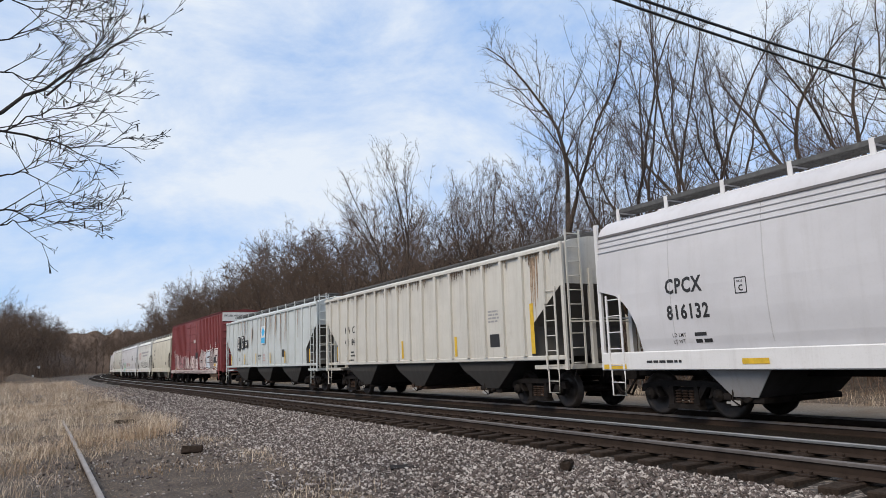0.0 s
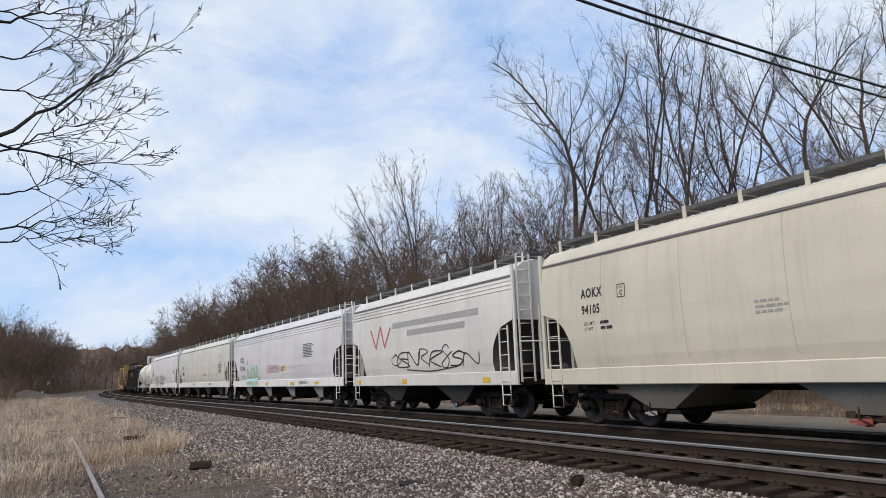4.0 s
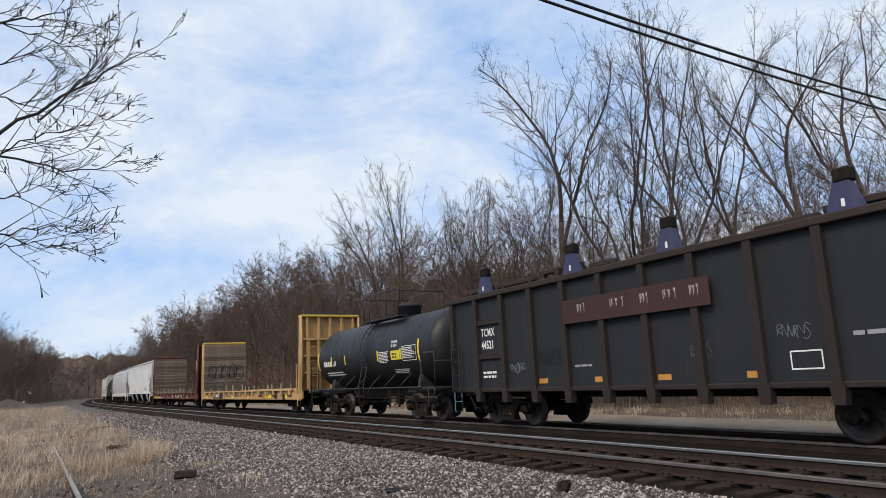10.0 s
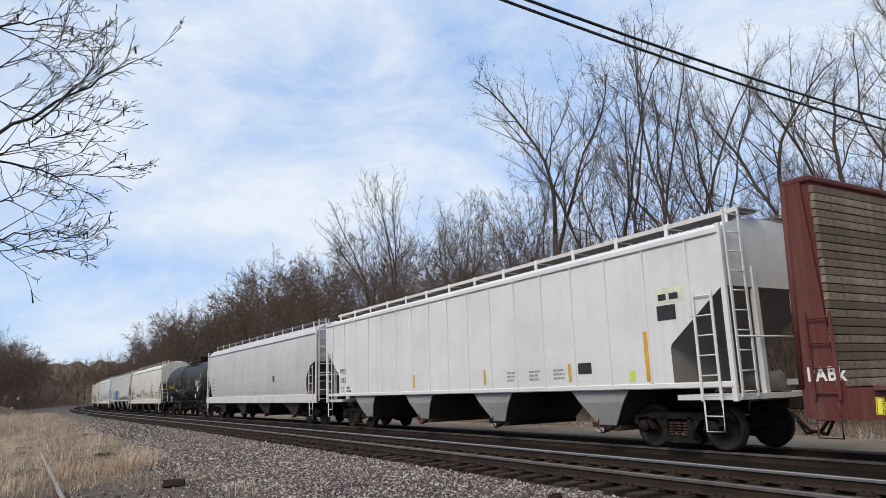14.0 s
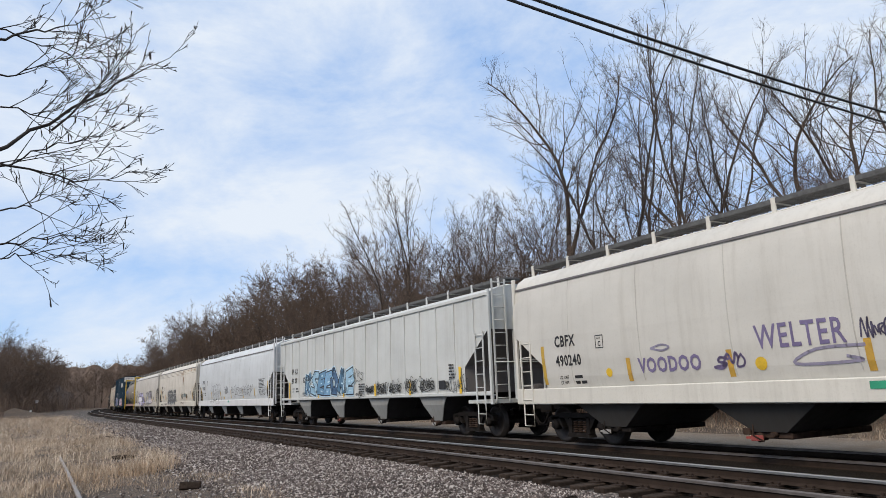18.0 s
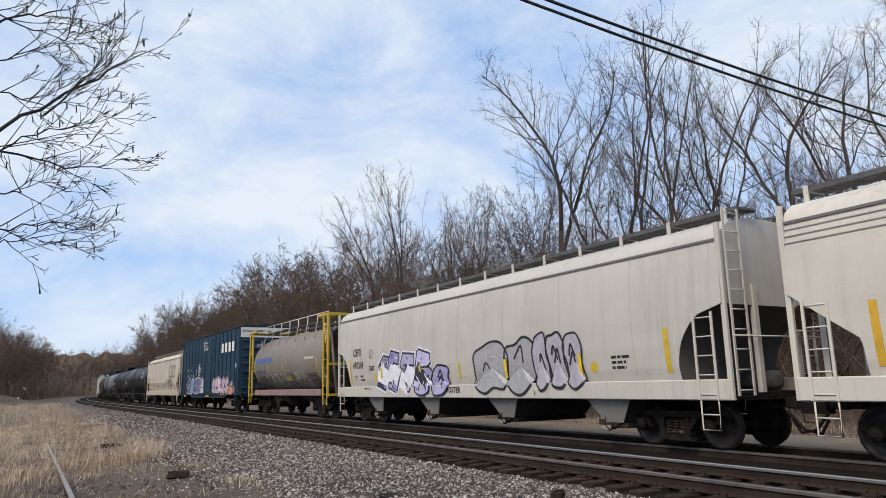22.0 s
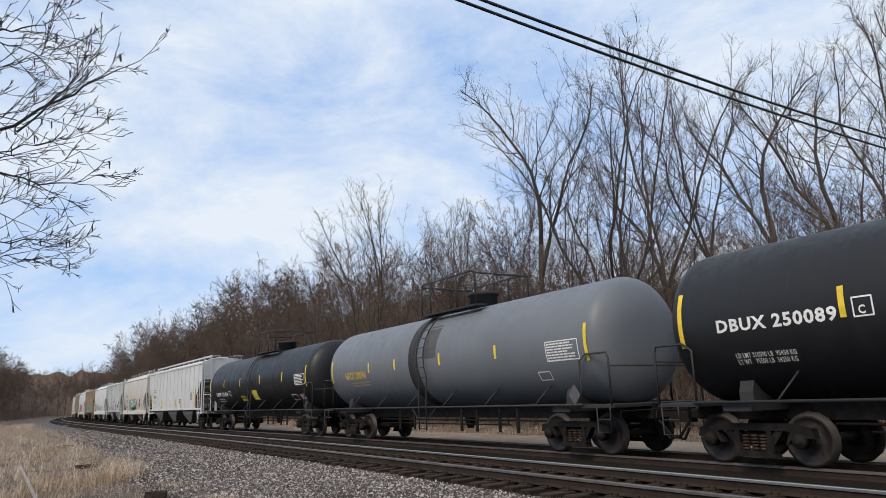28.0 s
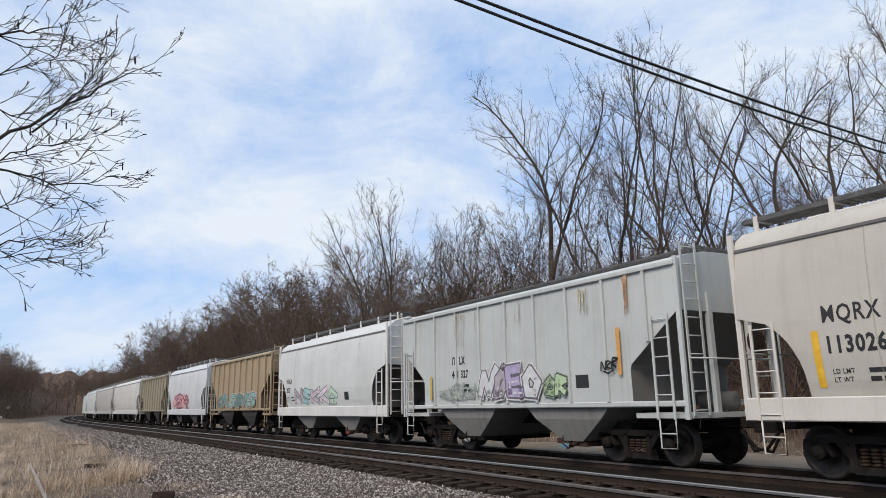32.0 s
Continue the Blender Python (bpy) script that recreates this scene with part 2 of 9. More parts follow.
def letter_mesh(text, size):
    if (text, size) not in FONT_MESH:
        cu = bpy.data.curves.new("lettering", "FONT")
        cu.body, cu.size, cu.resolution_u, cu.offset = text, size * 1.4, 2, size * (0.02 if "M" in text or "W" in text else 0.045)
        cu.space_line, cu.space_character = 0.95, 1.12
        ob = bpy.data.objects.new("lettering", cu)
        me = bpy.data.meshes.new_from_object(ob)
        FONT_MESH[(text, size)] = ([tuple(v.co) for v in me.vertices], [tuple(p.vertices) for p in me.polygons])
        bpy.data.objects.remove(ob)
        bpy.data.meshes.remove(me)
        bpy.data.curves.remove(cu)
    return FONT_MESH[(text, size)]


def lettering(text, size, x, z, material, parent, side, squeeze=1.0, proud=0.006):
    """Stencilled words on a car's near side; side(z) is the side's y at that height. size: height of a capital."""
    v, f = letter_mesh(text, size)
    g = Geo().add([(x + p[0] * squeeze * 0.86, side(z + p[1]) - proud, z + p[1]) for p in v], f)
    return part("lettering", g, material, parent)


def bars(x, z, width, rows, height, material, parent, side, seed=0, gap=1.9):
    """Writing too small to read: bars of its size."""
    rng = random.Random(seed)
    g = Geo()
    for i in range(rows):
        zz, px = z - i * height * gap, x
        end = x + width * rng.uniform(0.7, 1.0)
        while px < end:
            w = min(height * rng.uniform(1.5, 4.5), end - px)
            y0, y1 = side(zz) - 0.006, side(zz + height) - 0.006
            g.add([(px, y0, zz), (px + w, y0, zz), (px + w, y1, zz + height), (px, y1, zz + height)], [(0, 1, 2, 3)])
            px += w + height * 0.6
    return part("small_print", g, material, parent)


def panel(name, x0, x1, z0, z1, material, parent, side, proud=0.006, label=""):
    """A painted or stuck-on patch that follows the side."""
    g = Geo()
    n = max(1, int((z1 - z0) / 0.15))
    v = []
    for i in range(n + 1):
        zz = z0 + (z1 - z0) * i / n
        v += [(x0, side(zz) - proud, zz), (x1, side(zz) - proud, zz)]
    g.add(v, [(2 * i, 2 * i + 1, 2 * i + 3, 2 * i + 2) for i in range(n)])
    return part(name, g, material, parent, label)


def frame_box(x0, z0, w, h, t, material, parent, side):
    """A stencilled square outline."""
    g = Geo()
    k = t / 2
    x1, z1 = x0 + w - k, z0 + h - k
    for pts in ([(x0 + k, z0 + k), (x1, z0 + k)], [(x0 + k, z1), (x1, z1)], [(x0 + k, z0 + t), (x0 + k, z1 - k)], [(x1, z0 + t), (x1, z1 - k)]):
        ribbon(g, pts, t, side, 0.006)
    return part("stencil_square", g, material, parent)


def ribbon(g, pts, w, side, proud):
    """A sprayed line along points in x, z."""
    fine = [pts[0]]
    for (x0, z0), (x1, z1) in zip(pts, pts[1:]):
        n = max(1, int(abs(z1 - z0) / 0.18))
        fine += [(x0 + (x1 - x0) * k / n, z0 + (z1 - z0) * k / n) for k in range(1, n + 1)]
    pts = fine
    for i in range(len(pts) - 1):
        (x0, z0), (x1, z1) = pts[i], pts[i + 1]
        dx, dz = x1 - x0, z1 - z0
        n = math.hypot(dx, dz) or 1
        ox, oz = -dz / n * w / 2, dx / n * w / 2
        ex, ez = dx / n * w * 0.3, dz / n * w * 0.3
        q = [(x0 + ox - ex, z0 + oz - ez), (x0 - ox - ex, z0 - oz - ez), (x1 - ox + ex, z1 - oz + ez), (x1 + ox + ex, z1 + oz + ez)]
        g.add([(a, side(b) - proud, b) for a, b in q], [(0, 1, 2, 3)])


def smooth_line(pts, n=4):
    """Points on a rounded line through the given ones."""
    out = []
    for i in range(len(pts) - 1):
        p0, p1, p2, p3 = pts[max(i - 1, 0)], pts[i], pts[i + 1], pts[min(i + 2, len(pts) - 1)]
        for k in range(n):
            t = k / n
            out.append(tuple(0.5 * (2 * b + (c - a) * t + (2 * a - 5 * b + 4 * c - d) * t * t + (3 * b - a - 3 * c + d) * t ** 3) for a, b, c, d in zip(p0, p1, p2, p3)))
    return out + [pts[-1]]


# letter skeletons in a unit box, by which the sprayed letters are drawn
GLYPHS = [
    [[(0, 0), (0.4, 1), (0.85, 0)], [(0.1, 0.35), (0.8, 0.35)]],
    [[(0.9, 1), (0.1, 0.9), (0.1, 0.05), (0.95, 0)], [(0.1, 0.5), (0.75, 0.55)]],
    [[(0.1, 0), (0.1, 1)], [(0.9, 1), (0.15, 0.5), (0.95, 0)]],
    [[(0.05, 0), (0.1, 1), (0.85, 0.05), (0.9, 1)]],
    [[(0.1, 0), (0.1, 1), (0.85, 0.8), (0.15, 0.5), (0.95, 0)]],
    [[(0.95, 0.85), (0.4, 1), (0.1, 0.7), (0.85, 0.35), (0.6, 0), (0.0, 0.15)]],
    [[(0.5, 1), (0.05, 0.6), (0.2, 0.05), (0.75, 0), (0.95, 0.5), (0.45, 1)]],
]


def swirl(rng, cx, cz, w, h, n=14):
    """A quick handwritten stroke in a box, letter-like, with a hook or a tail."""
    pts = []
    lean = rng.uniform(0.0, 0.35)
    for stroke in rng.choice(GLYPHS):
        for x, z in stroke:
            z += rng.uniform(-0.1, 0.1)
            pts.append((cx + w * (x - 0.5 + rng.uniform(-0.12, 0.12) + lean * (z - 0.5)), cz + h * (z - 0.5)))
    if rng.random() < 0.4:
        pts.append((cx + rng.uniform(0.3, 0.8) * w, cz + rng.uniform(-0.7, 0.2) * h))
    return smooth_line(pts, 4)


def tag_lines(x0, x1, z0, z1, count, w, colour, parent, side, seed):
    """Quick sprayed scrawl: small crowded letters on a wavering line, a few tall ones, now and then a stroke under them."""
    rng = random.Random(seed)
    g = Geo()
    n = max(2, round(count * 1.6))
    step, tall = (x1 - x0) / n, z1 - z0
    slant = rng.uniform(-0.12, 0.16) * tall
    for i in range(n):
        cx = x0 + step * (i + 0.5)
        high = tall * (rng.uniform(0.75, 1.0) if rng.random() < 0.3 else rng.uniform(0.4, 0.65))
        mid = z0 + tall * 0.45 + slant * (i / n - 0.5) + rng.uniform(-0.1, 0.1) * tall
        ribbon(g, swirl(rng, cx, mid, step * rng.uniform(0.8, 1.35), high), w * rng.uniform(0.5, 0.85), side, 0.010)
    if rng.random() < 0.6:
        a = x0 + rng.uniform(0.0, 0.3) * (x1 - x0)
        ribbon(g, smooth_line([(a, z0 + 0.1 * tall), (a + 0.3 * (x1 - x0), z0), (a + 0.6 * (x1 - x0), z0 + 0.14 * tall)], 5), w * 0.6, side, 0.011)
    return part("graffiti", g, ink(colour), parent, "scrawled spray-paint graffiti")


def bubble(rng, cx, cz, hx, hz, lean):
    """A fat rounded letter outline with two notches."""
    ring, turn = [], rng.uniform(0, 6.28)
    notch = (rng.randrange(11), rng.randrange(11))
    for k in range(11):
        q = turn + 2 * math.pi * k / 11
        u, v = math.cos(q), math.sin(q)
        r = (abs(u) ** 3 + abs(v) ** 3) ** (-1 / 3) * (rng.uniform(0.6, 0.78) if k in notch else rng.uniform(0.94, 1.08))
        ring.append((cx + u * r * hx + v * r * lean * 0.5, cz + v * r * hz))
    return smooth_line(ring + [ring[0]], 4)[:-1]


def filled(g, ring, cx, cz, side, proud):
    """The area inside a ring, laid on the side in bands so that it follows the curve."""
    m = len(ring)
    inner = [((x + cx) / 2, (z + cz) / 2) for x, z in ring]
    v = [(cx, side(cz) - proud, cz)] + [(x, side(z) - proud, z) for x, z in inner] + [(x, side(z) - proud, z) for x, z in ring]
    f = [(0, 1 + (k + 1) % m, 1 + k) for k in range(m)] + [(1 + k, 1 + (k + 1) % m, 1 + m + (k + 1) % m, 1 + m + k) for k in range(m)]
    g.add(v, f)


def piece_letters(x0, x1, z0, z1, count, fill, edge, parent, side, seed, glow=None, more=()):
    """A painted row of angular interlocking letters: each in broad outlined strokes over the one before, on a pale ragged ground."""
    rng = random.Random(seed)
    step = (x1 - x0) / count
    tall = z1 - z0
    w = min(0.40 * step, 0.24 * tall)
    tones = [fill, tuple(c * 0.7 for c in fill), tuple(min(0.8, c * 1.25 + 0.03) for c in fill)] + list(more)
    dark = tuple(c * 0.25 for c in edge) if sum(edge) > 0.6 else edge
    ground, stroke, shine, fills = Geo(), Geo(), Geo(), []
    for i in range(count):
        lean, up = rng.uniform(-0.15, 0.4) * step, 0.0022 * (i % 4)
        left, wide, high = x0 + step * i - 0.08 * step, step * rng.uniform(1.0, 1.25), (tall - 1.5 * w) * rng.uniform(0.86, 1.0)
        g = Geo()
        for line in rng.choice(GLYPHS):
            pts = [(left + w * 0.4 + (wide - w * 0.8) * x + lean * z + rng.uniform(-0.07, 0.07) * step, z0 + w * 0.75 + high * min(1, max(0, z + rng.uniform(-0.08, 0.08)))) for x, z in line]
            if rng.random() < 0.45:
                (ax, az), (bx, bz) = pts[-2], pts[-1]
                pts.append((bx + (bx - ax) * 0.2 + rng.uniform(0.0, 0.3) * step, min(z1 - w * 0.75, max(z0 + w * 0.75, bz + rng.uniform(-0.15, 0.15) * tall))))
            ribbon(ground, pts, w * 1.55, side, 0.0060 + 0.0004 * (i % 3))
            ribbon(stroke, pts, w * 1.22, side, 0.0084 + up)
            ribbon(g, pts, w * 0.88, side, 0.0096 + up)
            for _ in range(3):
                k = rng.randrange(len(pts) - 1)
                q = rng.uniform(0.1, 0.7)
                (ax, az), (bx, bz) = pts[k], pts[k + 1]
                ribbon(shine, [(ax + (bx - ax) * q + w * 0.2, az + (bz - az) * q), (ax + (bx - ax) * (q + 0.25) + w * 0.2, az + (bz - az) * (q + 0.25))], w * rng.uniform(0.10, 0.24), side, 0.0104 + up)
        fills.append(g)
    a = part("graffiti", ground, ink(edge if sum(edge) > 0.6 else glow or edge), parent, "painted graffiti letters")
    for i, g in enumerate(fills):
        part("letter_fill", g, ink(tones[(i * 2 + seed) % len(tones)]), a)
    part("letter_stroke", stroke, ink(dark), a)
    part("letter_shine", shine, ink(glow or edge), a)["kind"] = "stuff"
    return a


def throw_up(x0, x1, z0, z1, count, w, colour, parent, side, seed, fill=None, proud=0.010):
    """Hollow bubble letters in one sprayed outline: fat rounded shapes that touch, each with its inner cuts."""
    rng = random.Random(seed)
    g, body = Geo(), Geo()
    step, mid, tall = (x1 - x0) / count, (z0 + z1) / 2, z1 - z0
    for i in range(count):
        cx, lean = x0 + step * (i + 0.5), rng.uniform(-0.1, 0.25) * tall
        hx, hz = step * rng.uniform(0.50, 0.62), tall / 2 * rng.uniform(0.86, 1.05)
        ring, turn = [], rng.uniform(0, 6.28)
        for k in range(11):
            q = turn + 2 * math.pi * k / 11
            u, v = math.cos(q), math.sin(q)
            r = (abs(u) ** 3 + abs(v) ** 3) ** (-1 / 3) * (rng.uniform(0.72, 0.86) if k in (3, 8) else rng.uniform(0.94, 1.06))
            ring.append((cx + u * r * hx + v * r * lean * 0.5, mid + v * r * hz))
        ring = smooth_line(ring + [ring[0]], 4)
        ribbon(g, ring, w * rng.uniform(0.85, 1.15), side, proud + 0.0012 * (i % 2))
        if fill:
            n = len(ring) - 1
            body.add([(cx, side(mid) - proud + 0.003, mid)] + [(x, side(z) - proud + 0.003, z) for x, z in ring[:-1]], [(0, 1 + (k + 1) % n, 1 + k) for k in range(n)])
        for _ in range(rng.choice((1, 2, 2))):
            sx, sz = cx + rng.uniform(-0.3, 0.3) * hx, mid + rng.uniform(-0.3, 0.35) * hz
            ribbon(g, smooth_line([(sx - 0.2 * hx, sz), (sx + rng.uniform(-0.1, 0.3) * hx, sz + rng.uniform(0.2, 0.5) * hz), (sx + 0.35 * hx, sz - rng.uniform(0.0, 0.3) * hz)], 4), w * 0.9, side, proud + 0.002)
    for _ in range(count // 2):
        sx, sz = rng.uniform(x0, x1), rng.choice((z0 - 0.02, z0 - 0.02, z1 - 0.1))
        ribbon(g, [(sx, sz), (sx + rng.uniform(-0.04, 0.04), sz - rng.uniform(0.05, 0.2))], w * 0.4, side, proud)
    a = part("graffiti", g, ink(colour), parent, "outlined bubble-letter graffiti")
    if fill:
        part("letter_fill", body, ink(fill), a)
    return a


def streaks(x0, x1, z_top, long, count, w, rgb, parent, side, seed, proud=0.007, name="rust_streak", label="brown rust streaks run down from the roof"):
    """Rust or soot washed down the plate: narrow ragged stripes that thin out below."""
    rng = random.Random(seed)
    g = Geo()
    for _ in range(count):
        x, zt, ln, wd = rng.uniform(x0, x1), z_top + rng.uniform(-0.06, 0.02) * long[1], rng.uniform(*long), rng.uniform(*w)
        v, n = [], 6
        for k in range(n + 1):
            q = k / n
            z, half_w = zt - ln * q, wd / 2 * (1 - q) ** 0.6 * rng.uniform(0.6, 1.15) + 0.002
            v += [(x - half_w + rng.uniform(-0.01, 0.01), side(z) - proud, z), (x + half_w + rng.uniform(-0.01, 0.01), side(z) - proud, z)]
        g.add(v, [(2 * k + 2, 2 * k + 3, 2 * k + 1, 2 * k) for k in range(n)])
    ob = part(name, g, plain(rgb, 0.9, 0, 9, 0.5, tag="rust_wash"), parent, label)
    ob["kind"] = "stuff"
    return ob
# ---- rolling stock: x forward (the way the train runs), near side at -y, z from the rail head ----
WHEEL_R = 0.457
WHEELSETS = {1: [], -1: []}


def wheelset_geo():
    g = Geo()
    for s in (-1, 1):
        y = s * 0.75
        prof = [(-0.075, 0.10), (-0.075, 0.15), (-0.02, 0.18), (-0.02, 0.36), (-0.065, 0.385), (-0.065, WHEEL_R - 0.004), (0.045, WHEEL_R),
                (0.055, WHEEL_R + 0.026), (0.075, WHEEL_R + 0.026), (0.078, 0.385), (0.02, 0.36), (0.02, 0.18), (0.075, 0.15), (0.075, 0.10)]
        g.lathe([(y - s * u, r) for u, r in (prof if s > 0 else prof[::-1])][::-1], "y", 16)
    g.lathe([(-1.06, 0.075), (-0.83, 0.08), (-0.6, 0.085), (0.6, 0.085), (0.83, 0.08), (1.06, 0.075)], "y", 8)
    # a few spots and bolts, so that the turning shows
    for s in (-1, 1):
        for k in range(3):
            a = k * 2.094
            g.box(math.sin(a) * 0.27 - 0.03, math.sin(a) * 0.27 + 0.03, s * 0.75 - 0.028, s * 0.75 + 0.028, math.cos(a) * 0.27 - 0.03, math.cos(a) * 0.27 + 0.03)
    return g


def side_frame_geo(sy):
    g = Geo()
    y0, y1 = (sy * 0.93, sy * 1.09) if sy > 0 else (sy * 1.09, sy * 0.93)
    # top chord, pedestal jaws, bottom chord and columns of a cast truck side
    g.prism([(-1.16, 0.50), (-1.13, 0.66), (-0.62, 0.74), (0.62, 0.74), (1.13, 0.66), (1.16, 0.50), (1.02, 0.50), (0.98, 0.58), (0.60, 0.62), (-0.60, 0.62), (-0.98, 0.58), (-1.02, 0.50)], y0, y1)
    for s in (-1, 1):
        g.prism([(s * 0.60, 0.63), (s * 0.30, 0.24), (s * 0.22, 0.24), (s * 0.22, 0.34), (s * 0.46, 0.66)][::s], y0 + 0.02, y1 - 0.02)
        g.prism([(s * 0.40, 0.25), (s * 0.27, 0.25), (s * 0.27, 0.66), (s * 0.36, 0.66)][::s], y0, y1)
        g.prism([(s * 0.76, 0.66), (s * 0.62, 0.40), (s * 0.68, 0.40), (s * 0.78, 0.52), (s * 1.00, 0.52), (s * 1.04, 0.62)][::s], y0, y1)
        g.lathe([(sy * 0.98, 0.13), (sy * 1.12, 0.13), (sy * 1.15, 0.11), (sy * 1.15, 0.045), (sy * 1.17, 0.04)], "y", 16, (s * 0.889, 0, WHEEL_R))
    g.prism([(-0.42, 0.17), (0.42, 0.17), (0.36, 0.27), (-0.36, 0.27)], y0 - 0.03, y1 + 0.03)
    return g


def spring_geo(sy):
    g = Geo()
    for x in (-0.17, 0.0, 0.17):
        for k in range(5):
            g.lathe([(0.275 + k * 0.056, 0.05), (0.300 + k * 0.056, 0.08), (0.325 + k * 0.056, 0.05)], "z", 5, (x, sy * 1.03, 0))
    return g


def add_truck(car, x, tint=None):
    """A three-piece freight truck: bolster, side frames, springs and two wheelsets that turn."""
    g = Geo().box(-0.26, 0.26, -1.0, 1.0, 0.36, 0.60, 0.04).lathe([(0.6, 0.3), (0.72, 0.3)], "z", 16)
    for s in (-1, 1):
        g.box(s * 0.48 - 0.05, s * 0.48 + 0.05, -0.75, 0.75, 0.38, 0.5)
    mat = tint or STEEL_DARK
    tr = part("truck", shared(("truck_bolster", mat.name), lambda: g), mat, car)
    tr.location = (x, 0, 0)
    for sy in (-1, 1):
        part("side_frame", shared(("side_frame", sy, mat.name), lambda: side_frame_geo(sy)), mat, tr)
        part("spring_group", shared(("spring_group", sy), lambda: spring_geo(sy)), STEEL_RUST, tr)["kind"] = "stuff"
    for s in (-1, 1):
        w = part("wheelset", shared(("wheelset",), wheelset_geo), WHEEL_MAT, tr)
        w.location = (s * 0.889, 0, WHEEL_R)
        WHEELSETS[s].append(w)


def add_coupler(car, x, s):
    g = Geo().box(min(x, x + s * 0.42), max(x, x + s * 0.42), -0.09, 0.09, 0.78, 0.98, 0.02)
    g.prism([(x + s * 0.36, 0.70), (x + s * 0.68, 0.70), (x + s * 0.68, 1.02), (x + s * 0.36, 1.02)][::s], -0.17, 0.10)
    g.tube([(x + s * 0.2, -0.35, 0.75), (x + s * 0.5, -0.33, 0.42), (x + s * 0.8, -0.3, 0.36), (x + s * 0.95, -0.3, 0.6)], 0.03)
    part("coupler", g, STEEL_DARK, car)
    part("uncoupling_lever", Geo().tube([(x + s * 0.12, -1.45, 0.8), (x + s * 0.12, -1.4, 0.98), (x + s * 0.12, -0.5, 0.98), (x + s * 0.45, -0.15, 1.02)], 0.014), STEEL_DARK, car)


def add_ladder(car, x, y, z0, z1, material, width=0.42, along="x", rung=0.36):
    """Two stiles and round rungs standing off a side (along x) or an end (along y)."""
    def make():
        g = Geo()
        for k in (-0.5, 0.5):
            g.box(k * width - 0.025, k * width + 0.025, -0.014, 0.014, 0, z1 - z0) if along == "x" else g.box(-0.014, 0.014, k * width - 0.025, k * width + 0.025, 0, z1 - z0)
        n = int((z1 - z0) / rung)
        for i in range(n + 1):
            zz = 0.1 + i * (z1 - z0 - 0.2) / n
            a, b = ((-width / 2, 0, zz), (width / 2, 0, zz)) if along == "x" else ((0, -width / 2, zz), (0, width / 2, zz))
            g.tube([a, b], 0.014, 5)
        return g
    ob = part("ladder", shared(("ladder", width, along, round(z1 - z0, 2), material.name), make), material, car)
    ob.location = (x, y, z0)
    return ob


def add_steps(car, x, y, z_top, material):
    """A stirrup step under the sill."""
    def make():
        g = Geo()
        g.tube([(-0.2, 0, 0), (-0.2, 0, -0.55), (0.2, 0, -0.55), (0.2, 0, 0)], 0.018, 5)
        return g.tube([(-0.2, 0, -0.27), (0.2, 0, -0.27)], 0.014, 5)
    ob = part("stirrup_step", shared(("stirrup_step", material.name), make), material, car)
    ob.location = (x, y, z_top)


def grating_geo(length, y0, y1, z, pitch=0.14):
    g = Geo()
    for y in np.linspace(y0, y1 - 0.02, 9):
        g.box(-length / 2, length / 2, y, y + 0.02, z, z + 0.045)
    n = int(length / pitch)
    for i in range(n + 1):
        x = -length / 2 + i * length / n
        g.box(x, x + 0.02, y0, y1, z + 0.005, z + 0.04)
    return g


def profile(points):
    """y of the near side as a function of z."""
    zs, ys = [p[1] for p in points], [p[0] for p in points]
    return lambda z: -float(np.interp(z, zs, ys))


ROUND = [(1.46, 1.30), (1.54, 1.6), (1.59, 2.1), (1.60, 2.6), (1.585, 3.1), (1.55, 3.6), (1.50, 3.95), (1.47, 4.05), (1.38, 4.20), (1.15, 4.36), (0.7, 4.47), (0.0, 4.50)]
FLAT = [(1.55, 1.30), (1.56, 2.0), (1.56, 2.8), (1.55, 3.4), (1.545, 3.95), (1.53, 4.12), (1.15, 4.28), (0.6, 4.38), (0.0, 4.40)]


